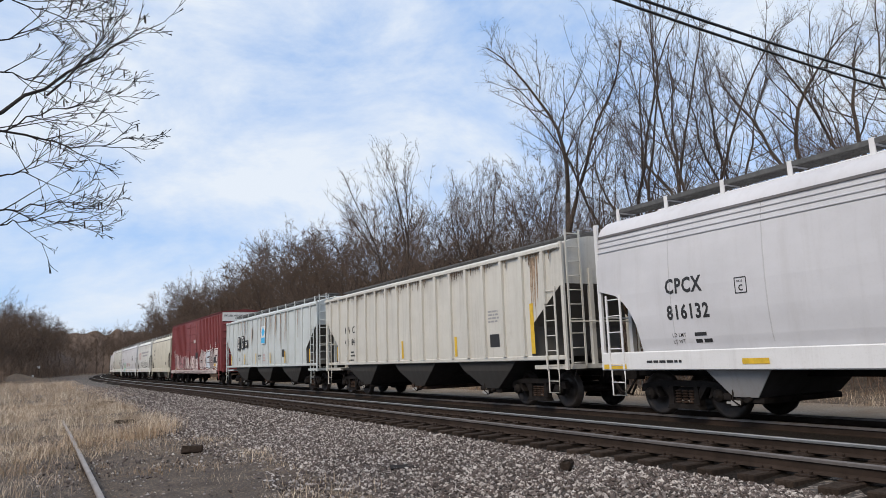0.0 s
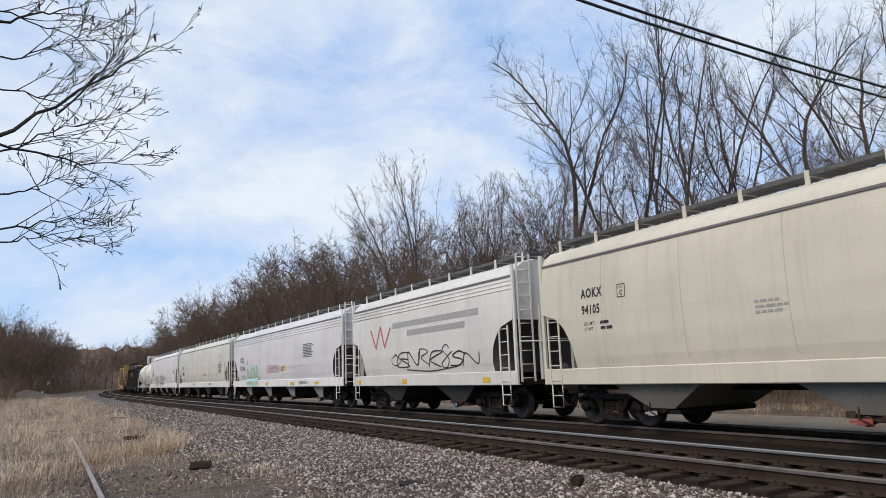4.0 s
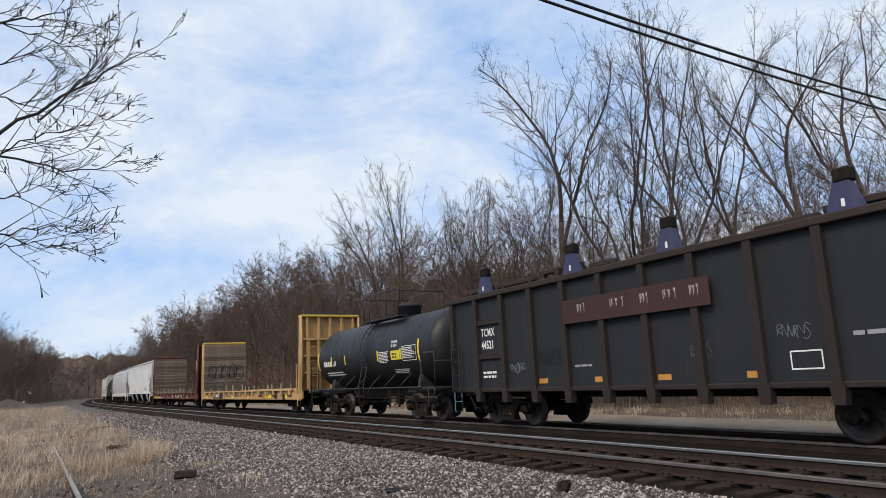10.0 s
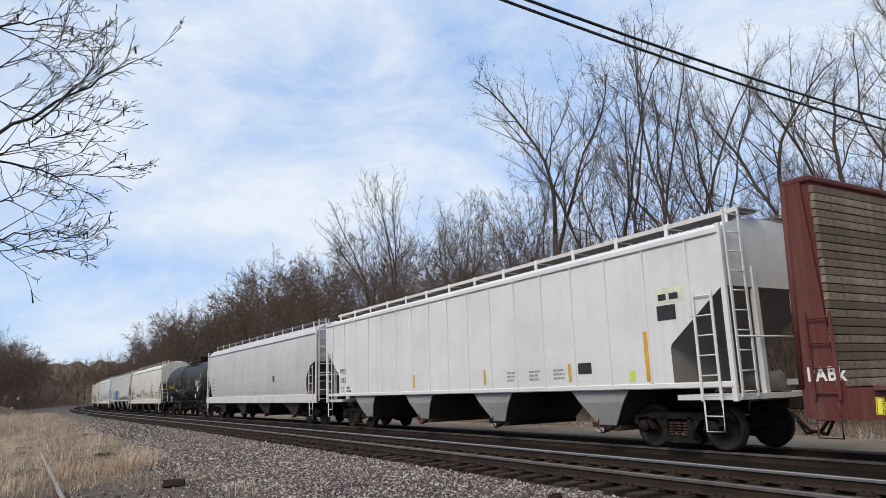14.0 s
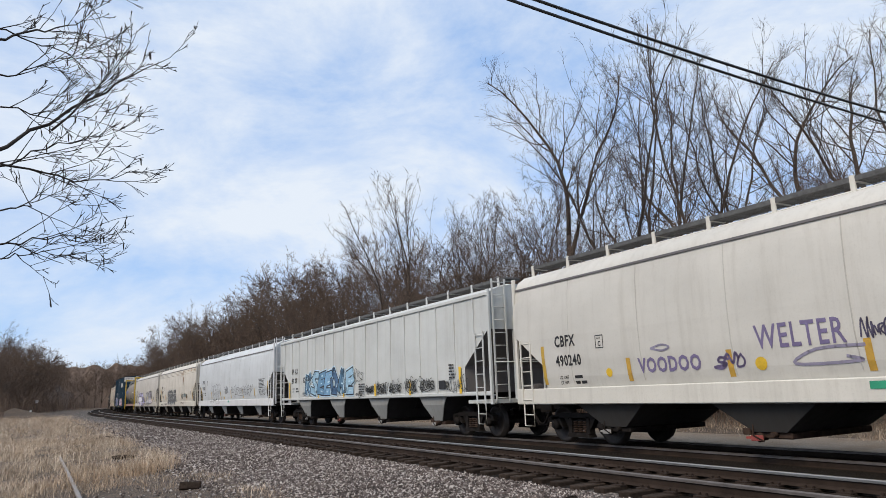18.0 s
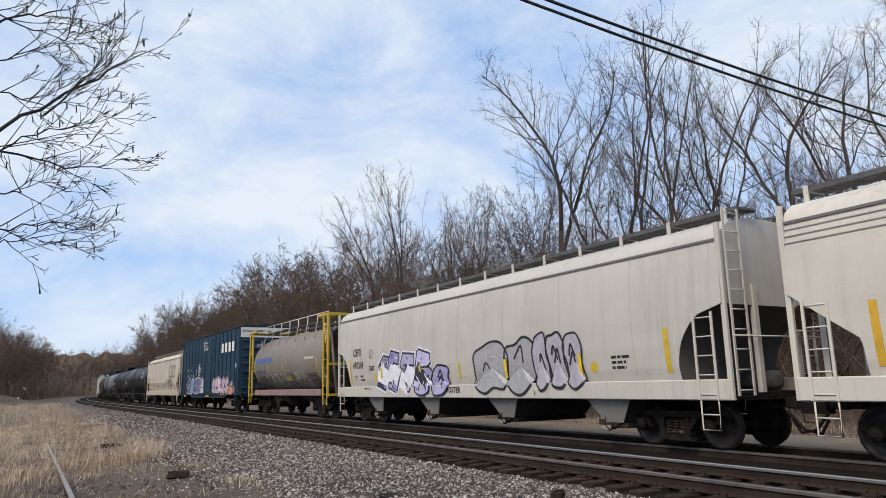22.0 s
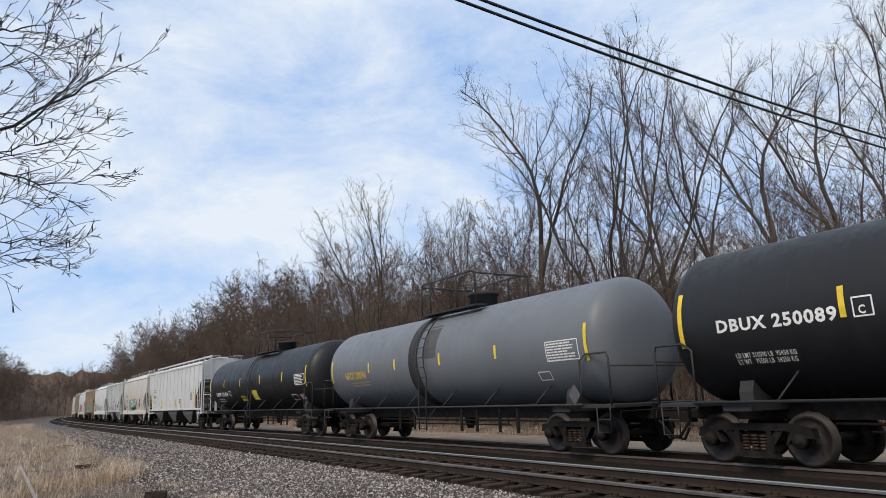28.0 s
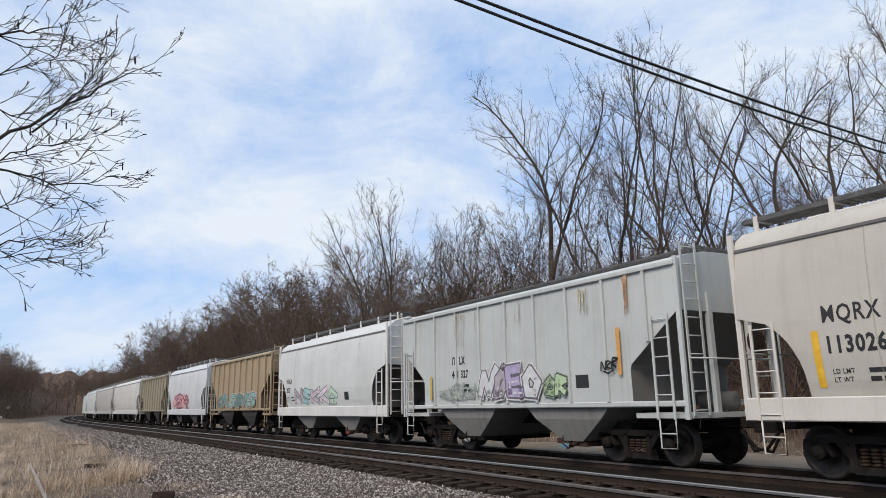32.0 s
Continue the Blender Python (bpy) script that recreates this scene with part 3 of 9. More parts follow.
def hopper(length, kind, bays, rgb, label, cut="curve", dirt=0.35, rust=0.0, trim=None, ribs=14, end_shade_rgb=(0.12, 0.115, 0.11), seam=True, board=True,
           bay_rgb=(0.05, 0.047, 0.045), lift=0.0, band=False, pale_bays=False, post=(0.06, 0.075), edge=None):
    """A covered hopper. kind: "round" (curved plate sides) or "rib" (flat sides with outside posts)."""
    car = tagged(new("covered_hopper"), label, "freight car", "cars of the passing train")
    body_mat = paint(rgb, 0.5, dirt, rust=rust)
    trim_mat = trim or body_mat
    # ends darker than the body: their shade and dirt are both in this colour
    end_shade_mat = paint(end_shade_rgb, 0.7, 0.5)
    # near-black by default: grime and shade under the car are both painted in
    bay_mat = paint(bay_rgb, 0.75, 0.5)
    prof = [(y, z + lift * max(0, (z - 1.3) / 3)) for y, z in (ROUND if kind == "round" else FLAT)]
    side = profile(prof)
    half = length / 2
    inset = 1.15 if kind == "round" else 1.35
    top = 2.75 if kind == "round" else 3.1

    def reach(z):
        """Half length of the body at height z: full above, drawn in over the trucks below."""
        if z >= top:
            return half - 0.06
        q = (top - z) / (top - 1.3)
        if cut == "curve":
            return half - 0.06 - inset * math.sqrt(max(0.0, 1 - (1 - min(1, q * 1.15)) ** 2)) if q < 1 else half - 0.06 - inset
        return half - 0.06 - inset * min(1.0, q * 1.75)

    lv = sorted(set([p[1] for p in prof] + [top - (top - 1.3) * k / 9 for k in range(10)]))
    shell = Geo()
    for s in (-1, 1):
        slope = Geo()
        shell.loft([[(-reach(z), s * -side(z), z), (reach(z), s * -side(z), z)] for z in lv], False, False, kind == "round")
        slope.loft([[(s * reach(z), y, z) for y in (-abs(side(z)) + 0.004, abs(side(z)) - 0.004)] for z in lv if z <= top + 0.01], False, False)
        part("slope_sheet", slope, end_shade_mat, car, "end slope sheet, shade and dirt painted into its dark colour")
        shell.loft([[(s * (half - 0.06), y, z) for y in (-abs(side(z)), abs(side(z)))] for z in lv if z >= top - 0.01], False, False)
    shell.add([(-reach(1.3), -abs(side(1.3)), 1.3), (reach(1.3), -abs(side(1.3)), 1.3), (reach(1.3), abs(side(1.3)), 1.3), (-reach(1.3), abs(side(1.3)), 1.3)], [(0, 1, 2, 3)])
    part("body", shell, body_mat, car)
    # side sills with a rolled lower edge
    sill_half = half - 0.05 if kind == "round" else half - 0.05
    sz0, sz1 = (0.97, 1.36) if kind == "round" else (1.22, 1.34)
    for s in (-1, 1):
        y = s * (1.50 if kind == "round" else 1.53)
        out = 0.09 if kind == "round" else 0.045
        g = Geo().box(-sill_half, sill_half, min(y, y + s * out), max(y, y + s * out), sz0, sz1, 0.02)
        g.box(-sill_half, sill_half, min(y, y - s * 0.12), max(y, y - s * 0.12), sz0, sz0 + 0.03)
        part("side_sill", g, trim_mat, car)
    ssill = lambda z: -1.594 if kind == "round" else -1.624
    part("centre_sill", Geo().box(-half + 0.1, half - 0.1, -0.22, 0.22, 0.80, 1.12), STEEL_DARK, car)
    # roof: hatch trough and covers, running boards on brackets
    rz = prof[-1][1]
    part("hatch_trough", Geo().box(-half + 0.8, half - 0.8, -0.3, 0.3, rz - 0.06, rz + 0.12, 0.03), trim_mat, car)
    bz = rz + 0.10
    if board:
        for s in (-1, 1):
            part("running_board", shared(("running_board", round(length, 1), s, round(bz, 2)), lambda: grating_geo(length + 0.1, min(s * 0.42, s * 0.95), max(s * 0.42, s * 0.95), bz)), GRATE, car)
            part("board_edge", Geo().box(-half + 0.02, half - 0.02, min(s * 0.965, s * 0.99), max(s * 0.965, s * 0.99), bz - 0.02, bz + 0.07).box(-half - 0.02, -half + 0.02, min(s * 0.42, s * 0.99), max(s * 0.42, s * 0.99), bz - 0.02, bz + 0.07).box(half - 0.02, half + 0.02, min(s * 0.42, s * 0.99), max(s * 0.42, s * 0.99), bz - 0.02, bz + 0.07), edge or GRATE, car)
            n = max(5, int(length / 1.45))
            for i in range(n + 1):
                x = -half + 0.25 + (length - 0.5) * i / n
                mk = lambda: Geo().prism([(-0.045, bz - 0.30), (0.045, bz - 0.30), (0.045, bz + 0.09), (-0.045, bz + 0.09)], -0.018, 0.014).box(-0.03, 0.03, 0, 0.5, bz - 0.012, bz)
                b = part("board_bracket", shared(("board_bracket", trim_mat.name, round(bz, 2)), mk), trim_mat, car)
                b.location = (x, s * 0.98, 0)
                if s > 0:
                    b.scale = (1, -1, 1)
    else:
        part("running_board", shared(("running_board", round(length, 1), 0, round(bz, 2)), lambda: grating_geo(length - 0.2, -0.75, 0.75, rz + 0.06)), GRATE, car)
    if seam and kind == "round":
        for s in (-1, 1):
            zs = 3.98 + lift * 0.9
            y = s * (abs(side(zs)) + 0.004)
            part("eave_strip", Geo().box(-half + 0.1, half - 0.1, min(y, y + s * 0.03), max(y, y + s * 0.03), zs - 0.02, zs + 0.03), paint((0.16, 0.155, 0.16), 0.6, 0.3), car)
            if band:
                for k in (1, 2, 3):
                    zz = zs - 0.12 * k
                    y = s * abs(side(zz))
                    part("swage", Geo().tube([(-half + 0.1, y, zz), (half - 0.1, y, zz)], 0.022, 6), body_mat, car)
    # outside posts or plate seams
    if kind == "rib":
        for s in (-1, 1):
            for i in range(ribs):
                x = -(half - 0.25) + (length - 0.5) * (i + 0.5) / ribs
                z0 = 1.34
                for zz in np.arange(1.34, 3.4, 0.05):
                    if abs(x) < reach(zz) - 0.03:
                        z0 = zz
                        break
                mk = lambda: Geo().prism([(-post[0] - 0.012, 0.0), (post[0] + 0.012, 0.0), (post[0], 0.05), (post[0], 4.06 + lift * 0.9 - z0), (-post[0], 4.06 + lift * 0.9 - z0), (-post[0] - 0.001, 0.05)], -post[1], 0.0)
                b = part("side_post", shared(("side_post", round(z0, 2), body_mat.name, lift, post), mk), body_mat, car)
                b.location = (x, s * 1.555 if s > 0 else -1.555, z0)
                if s > 0:
                    b.scale = (1, -1, 1)
            part("top_chord", Geo().box(-half + 0.04, half - 0.04, min(s * 1.50, s * (1.56 + post[1])), max(s * 1.50, s * (1.56 + post[1])), 4.02 + lift * 0.9, 4.13 + lift, 0.015), trim_mat, car)
    else:
        n = max(3, int(length / 2.1))
        for s in (-1, 1):
            for i in range(1, n):
                x = -half + length * i / n
                zl = [z for z in lv if 1.36 <= z <= 3.96 and abs(x) < reach(z) - 0.05]
                if len(zl) < 3:
                    continue
                b = part("plate_seam", Geo().loft([[(x - 0.012, s * (abs(side(z)) + 0.001), z), (x, s * (abs(side(z)) + 0.007), z), (x + 0.012, s * (abs(side(z)) + 0.001), z)] for z in zl], False, False), paint(tuple(q * 0.82 for q in rgb), 0.7, 0.5), car)
    # hopper bays with their outlet gates
    run = 2 * reach(1.3) - 0.3
    pitch = run / bays
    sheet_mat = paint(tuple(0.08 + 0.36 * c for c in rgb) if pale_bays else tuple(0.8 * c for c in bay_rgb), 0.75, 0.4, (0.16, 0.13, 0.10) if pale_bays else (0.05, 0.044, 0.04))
    w0, w1, w2 = (0.235, 0.165, 0.27) if pale_bays else (0.36, 0.27, 0.34)
    w0, w1 = pitch * w0, pitch * w1

    def bay_geo():
        return Geo().loft([[(-a, -y, z), (a, -y, z), (a, y, z), (-a, y, z)] for a, y, z in ((w0, 1.44, 1.30), (w1, 1.41, 0.96), (w2, 1.24, 0.46))], True)

    def sheet_geo():
        g = Geo()
        for a0, y0, z0, a1, y1, z1 in ((w1, 1.41, 0.96, w2, 1.24, 0.46), (w0, 1.44, 1.30, w1, 1.41, 0.96)):
            g.loft([[(-a0, -y0 - 0.006, z0), (a0, -y0 - 0.006, z0), (a0, -y0 - 0.03, z0), (-a0, -y0 - 0.03, z0)],
                    [(-a1, -y1 - 0.006, z1), (a1, -y1 - 0.006, z1), (a1, -y1 - 0.03, z1), (-a1, -y1 - 0.03, z1)]], True)
        return g

    def gate_geo():
        g = Geo().box(-w2 - 0.06, w2 + 0.06, -1.22, 1.22, 0.34, 0.455, 0.02)
        g.lathe([(-1.31, 0.05), (-1.30, 0.085), (-1.24, 0.085), (-1.23, 0.06), (-1.1, 0.06)], "y", 10, (-w2 * 0.6, 0, 0.36))
        g.box(-w2 - 0.2, -w2 - 0.04, -1.30, -1.22, 0.40, 0.52, 0.01).tube([(w2 * 0.3, -1.34, 0.42), (w2 * 0.3, -1.18, 0.42)], 0.05, 8)
        return g.tube([(-w2 * 0.9, -1.3, 0.62), (-w2 * 0.9, -1.33, 0.40), (-w2 * 0.2, -1.36, 0.30)], 0.016, 5)

    key = (round(w0, 3), round(w2, 3))
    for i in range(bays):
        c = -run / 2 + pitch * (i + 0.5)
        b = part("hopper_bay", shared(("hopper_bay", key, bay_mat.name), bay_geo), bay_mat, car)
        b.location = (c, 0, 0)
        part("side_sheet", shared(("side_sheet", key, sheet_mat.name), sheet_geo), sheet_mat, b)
        part("outlet_gate", shared(("outlet_gate", key, i % 2), gate_geo), STEEL_RUST if i % 2 else STEEL_DARK, b)
        part("outlet_cap", shared(("outlet_cap", key, i % 3), lambda: Geo().box(-w2 - 0.02, -w2 * 0.3, -1.33, -1.315, 0.30, 0.40, 0.006).box(-w2 - 0.14, -w2 - 0.02, -1.30, -1.24, 0.33, 0.37)),
             plain(((0.30, 0.29, 0.28), (0.28, 0.06, 0.05), (0.12, 0.24, 0.32))[(i + int(length * 10)) % 3 if i % 2 else 0], 0.5, 0, 6, 0.2, tag="outlet_cap"), b)
    # ends: platform, corner posts, ladders, hand brake
    for s in (-1, 1):
        x = s * half
        g = Geo().box(min(x, x - s * (inset + 0.1)), max(x, x - s * (inset + 0.1)), -1.45, 1.45, 1.00, 1.10)
        part("end_platform", g, STEEL_DARK if kind == "round" else trim_mat, car)
        for sy in (-1, 1):
            y = sy * 1.50
            part("corner_post", Geo().box(min(x, x - s * 0.10), max(x, x - s * 0.10), min(y, y + sy * 0.06), max(y, y + sy * 0.06), 0.98, rz - 0.2), trim_mat, car)
            part("end_post", Geo().box(min(x - s * 0.02, x - s * 0.12), max(x - s * 0.02, x - s * 0.12), sy * 0.62 - 0.06, sy * 0.62 + 0.06, 1.10, top + 0.4), trim_mat, car)
            lx = x - s * 0.42 - (0.1 if s > 0 else -0.1)
            add_ladder(car, lx, sy * 1.60, 0.98, 2.62 if kind == "round" else 3.05, trim_mat)
            add_steps(car, lx, sy * 1.58, 0.98, trim_mat)
        add_ladder(car, x + s * 0.02, -1.20 if s > 0 else 1.20, 1.05, bz, trim_mat, 0.44, "y")
        part("end_rail", Geo().tube([(x + s * 0.03, -1.45, 2.15), (x + s * 0.03, 1.45, 2.15)], 0.018), trim_mat, car)
        add_coupler(car, x, s)
        add_truck(car, s * (half - 1.85))
    if True:
        g = Geo().lathe([(half + 0.10, 0.26), (half + 0.13, 0.28), (half + 0.16, 0.26)], "x", 20, (0, 0.55, 2.5))
        part("brake_wheel", g, STEEL_RUST, car)
        part("air_tank", Geo().lathe([(-0.45, 0.1), (-0.4, 0.2), (0.4, 0.2), (0.45, 0.1)], "x", 14, (half - 0.9, 0.5, 1.32)), end_shade_mat, car)
    return car, side, ssill


def tank_car(length, rgb, label, zc=2.56, R=1.47, sill_rgb=None, dirt=0.3, rust=0.0, rail_rgb=None, tall=False, band_rgb=None, rough=0.42, inset=0.0):
    car = tagged(new("tank_car"), label, "tank car", "cars of the passing train")
    mat = paint(rgb, rough, dirt, rust=rust)
    fr = paint(sill_rgb or (0.03, 0.03, 0.032), 0.6, 0.3)
    rail = paint(rail_rgb or sill_rgb or (0.03, 0.03, 0.032), 0.6, 0.2)
    half = length / 2
    head = 0.58
    prof = [(-half + 0.18 + head * (1 - math.cos(a)), R * math.sin(a) ** 0.62) for a in np.linspace(0.02, math.pi / 2, 14)]
    prof = [(u + inset, r) for u, r in prof] + [(-u, r) for u, r in prof[::-1]]
    part("tank", Geo().lathe(prof, "x", 56, (0, 0, zc)), mat, car)
    side = lambda z: -math.sqrt(max(0.01, R * R - (z - zc) ** 2))
    for x in (-length * 0.3, -length * 0.1, length * 0.12, length * 0.31):
        part("weld_seam", Geo().lathe([(x - 0.02, R - 0.01), (x, R + 0.006), (x + 0.02, R - 0.01)], "x", 56, (0, 0, zc)), mat, car)
    if band_rgb:
        part("stain_band", Geo().lathe([(-0.75, R + 0.001), (-0.75, R + 0.004), (-0.15, R + 0.004), (-0.15, R + 0.001)], "x", 56, (-0.2, 0, zc)), paint(band_rgb, 0.6, 0.6), car, "dark spilt-product band down the shell")
    part("centre_sill", Geo().box(-half, half, -0.3, 0.3, 0.78, 1.12), STEEL_DARK, car)
    for s in (-1, 1):
        xb = s * (half - 1.75)
        # saddles over the trucks
        g = Geo()
        outline = [(-1.12, 1.12), (-1.12, 1.3)] + [(-1.05 + 2.10 * k / 10, zc - math.sqrt(max(0, (R + 0.02) ** 2 - (-1.05 + 2.10 * k / 10) ** 2))) for k in range(11)] + [(1.12, 1.3), (1.12, 1.12)]
        g.loft([[(x, y, max(1.0, z)) for y, z in outline] for x in (xb - 0.14, xb + 0.14)], True)
        part("saddle", g, fr, car)
        part("bolster", Geo().box(xb - 0.3, xb + 0.3, -1.45, 1.45, 0.95, 1.14, 0.02), fr, car)
        part("end_platform", Geo().box(min(s * half, s * (half - 1.0)), max(s * half, s * (half - 1.0)), -1.5, 1.5, 1.05, 1.13, 0.01), fr, car)
        for sy in (-1, 1):
            pts = [(s * (half - 0.95), sy * 1.5, 1.13), (s * (half - 0.95), sy * 1.5, 2.1), (s * (half - 0.75), sy * 1.5, 2.24), (s * (half - 0.1), sy * 1.5, 2.24), (s * (half - 0.04), sy * 1.5, 2.1), (s * (half - 0.04), sy * 1.5, 1.1)]
            part("corner_rail", Geo().tube(pts, 0.024, 6), rail, car)
            add_steps(car, s * (half - 0.3), sy * 1.5, 1.08, rail)
        part("end_rail", Geo().tube([(s * (half - 0.03), -1.5, 1.95), (s * (half - 0.03), 1.5, 1.95)], 0.02, 6), rail, car)
        add_coupler(car, s * half, s)
        add_truck(car, s * (half - 1.75))
    for sy in (-1, 1):
        part("side_rail", Geo().tube([(-half + 0.9, sy * 1.52, 1.13), (half - 0.9, sy * 1.52, 1.13)], 0.032, 6), rail, car)
        n = 6
        for i in range(n):
            x = -half + 2.6 + (length - 5.2) * i / (n - 1)
            part("rail_bracket", Geo().tube([(x, sy * 1.52, 1.13), (x + 0.22, sy * (abs(side(1.62)) + 0.0), 1.62)], 0.022, 5), rail, car)
        # ladder up the middle and the walkway round the valve housing
        g = Geo()
        for dx in (-0.22, 0.22):
            path = [(dx, sy * 1.56, 0.45), (dx, sy * 1.56, 1.2)] + [(dx, sy * (R + 0.13) * math.cos(a), zc + (R + 0.13) * math.sin(a)) for a in np.linspace(-0.35, 1.15, 9)]
            g.tube(path, 0.022, 5)
        for i in range(3):
            g.tube([(-0.22, sy * 1.56, 0.5 + i * 0.33), (0.22, sy * 1.56, 0.5 + i * 0.33)], 0.014, 5)
        for a in np.linspace(-0.35, 1.15, 9):
            g.tube([(-0.22, sy * (R + 0.13) * math.cos(a), zc + (R + 0.13) * math.sin(a)), (0.22, sy * (R + 0.13) * math.cos(a), zc + (R + 0.13) * math.sin(a))], 0.014, 5)
        part("ladder", g, rail, car)
        for dx in (-1, 1):
            part("ladder_brace", Geo().tube([(dx * 0.24, sy * 1.55, 0.75), (dx * 0.75, sy * 1.52, 1.13)], 0.018, 5), rail, car)
    top = zc + R
    hz = top + (0.62 if tall else 0.42)
    xv, x0, x1 = (0.1, -1.1, 1.3) if tall else (1.3, -0.8, 2.3)
    part("valve_housing", Geo().lathe([(top - 0.1, 0.60 if tall else 0.44), (hz - 0.07, 0.60 if tall else 0.44), (hz - 0.06, 0.66 if tall else 0.5), (hz + 0.05, 0.66 if tall else 0.5), (hz + 0.08, 0.2)], "z", 24, (xv, 0, 0)), mat if tall else fr, car)
    plat = top + 0.02
    part("walkway", Geo().box(x0 - 0.05, x1 + 0.05, -1.02, -0.62, plat - 0.10, plat - 0.05).box(x0 - 0.05, x1 + 0.05, 0.62, 1.02, plat - 0.10, plat - 0.05).box(x0 - 0.05, x0 + 0.35, -0.62, 0.62, plat - 0.10, plat - 0.05), rail, car)
    rr = 0.85 if tall else 0.95
    for sy in (-1, 1):
        part("guard_rail", Geo().tube([(x0, sy, plat - 0.1), (x0, sy, plat + rr - 0.1), (x0 + 0.1, sy, plat + rr), (x1 - 0.1, sy, plat + rr), (x1, sy, plat + rr - 0.1), (x1, sy, plat - 0.1)], 0.03, 6), rail, car)
        for px in (x0 + 0.55, xv):
            part("guard_post", Geo().tube([(px, sy, plat - 0.1), (px, sy, plat + rr)], 0.028, 5), rail, car)
    for sx in (x0, x1):
        part("guard_cross", Geo().tube([(sx, -1.0, plat + rr - 0.08), (sx, 1.0, plat + rr - 0.08)], 0.028, 5), rail, car)
    # pipes, brake rigging and drop legs below
    g = Geo().tube([(-half * 0.6, -0.55, 0.72), (half * 0.6, -0.55, 0.72)], 0.03, 6).tube([(-half * 0.5, -0.9, 0.62), (half * 0.45, -0.9, 0.62)], 0.018, 5)
    part("brake_pipe", g, STEEL_DARK, car)
    for x in (-2.6, -1.6, 1.2, 2.0, 3.1, 3.9):
        if abs(x) < half - 3.2:
            part("hanger", Geo().box(x - 0.05, x + 0.05, -0.95, -0.91, 0.42, 1.05), STEEL_DARK, car)
    part("outlet_valve", Geo().lathe([(0.45, 0.1), (0.6, 0.16), (1.12, 0.22)], "z", 12, (0.3, 0, 0)), STEEL_DARK, car)
    part("air_tank", Geo().lathe([(-0.45, 0.1), (-0.4, 0.2), (0.4, 0.2), (0.45, 0.1)], "x", 14, (-half + 0.7, 0.3, 1.36)), fr, car)
    return car, side


def tank_ticks(car, side, half, material=None, tall=0.5, second=4.6, low=2.72):
    """Reflective stripes set on end along the shell."""
    for i, x in enumerate((-half + 0.75, -half + second, -half * 0.12, half * 0.2, half - 0.95)):
        big = i in (0, 4)
        panel("reflector", x - 0.05, x + 0.05, 2.15 if big else low, 3.2 if big else low + tall, material or YELLOW, car, side, 0.007)


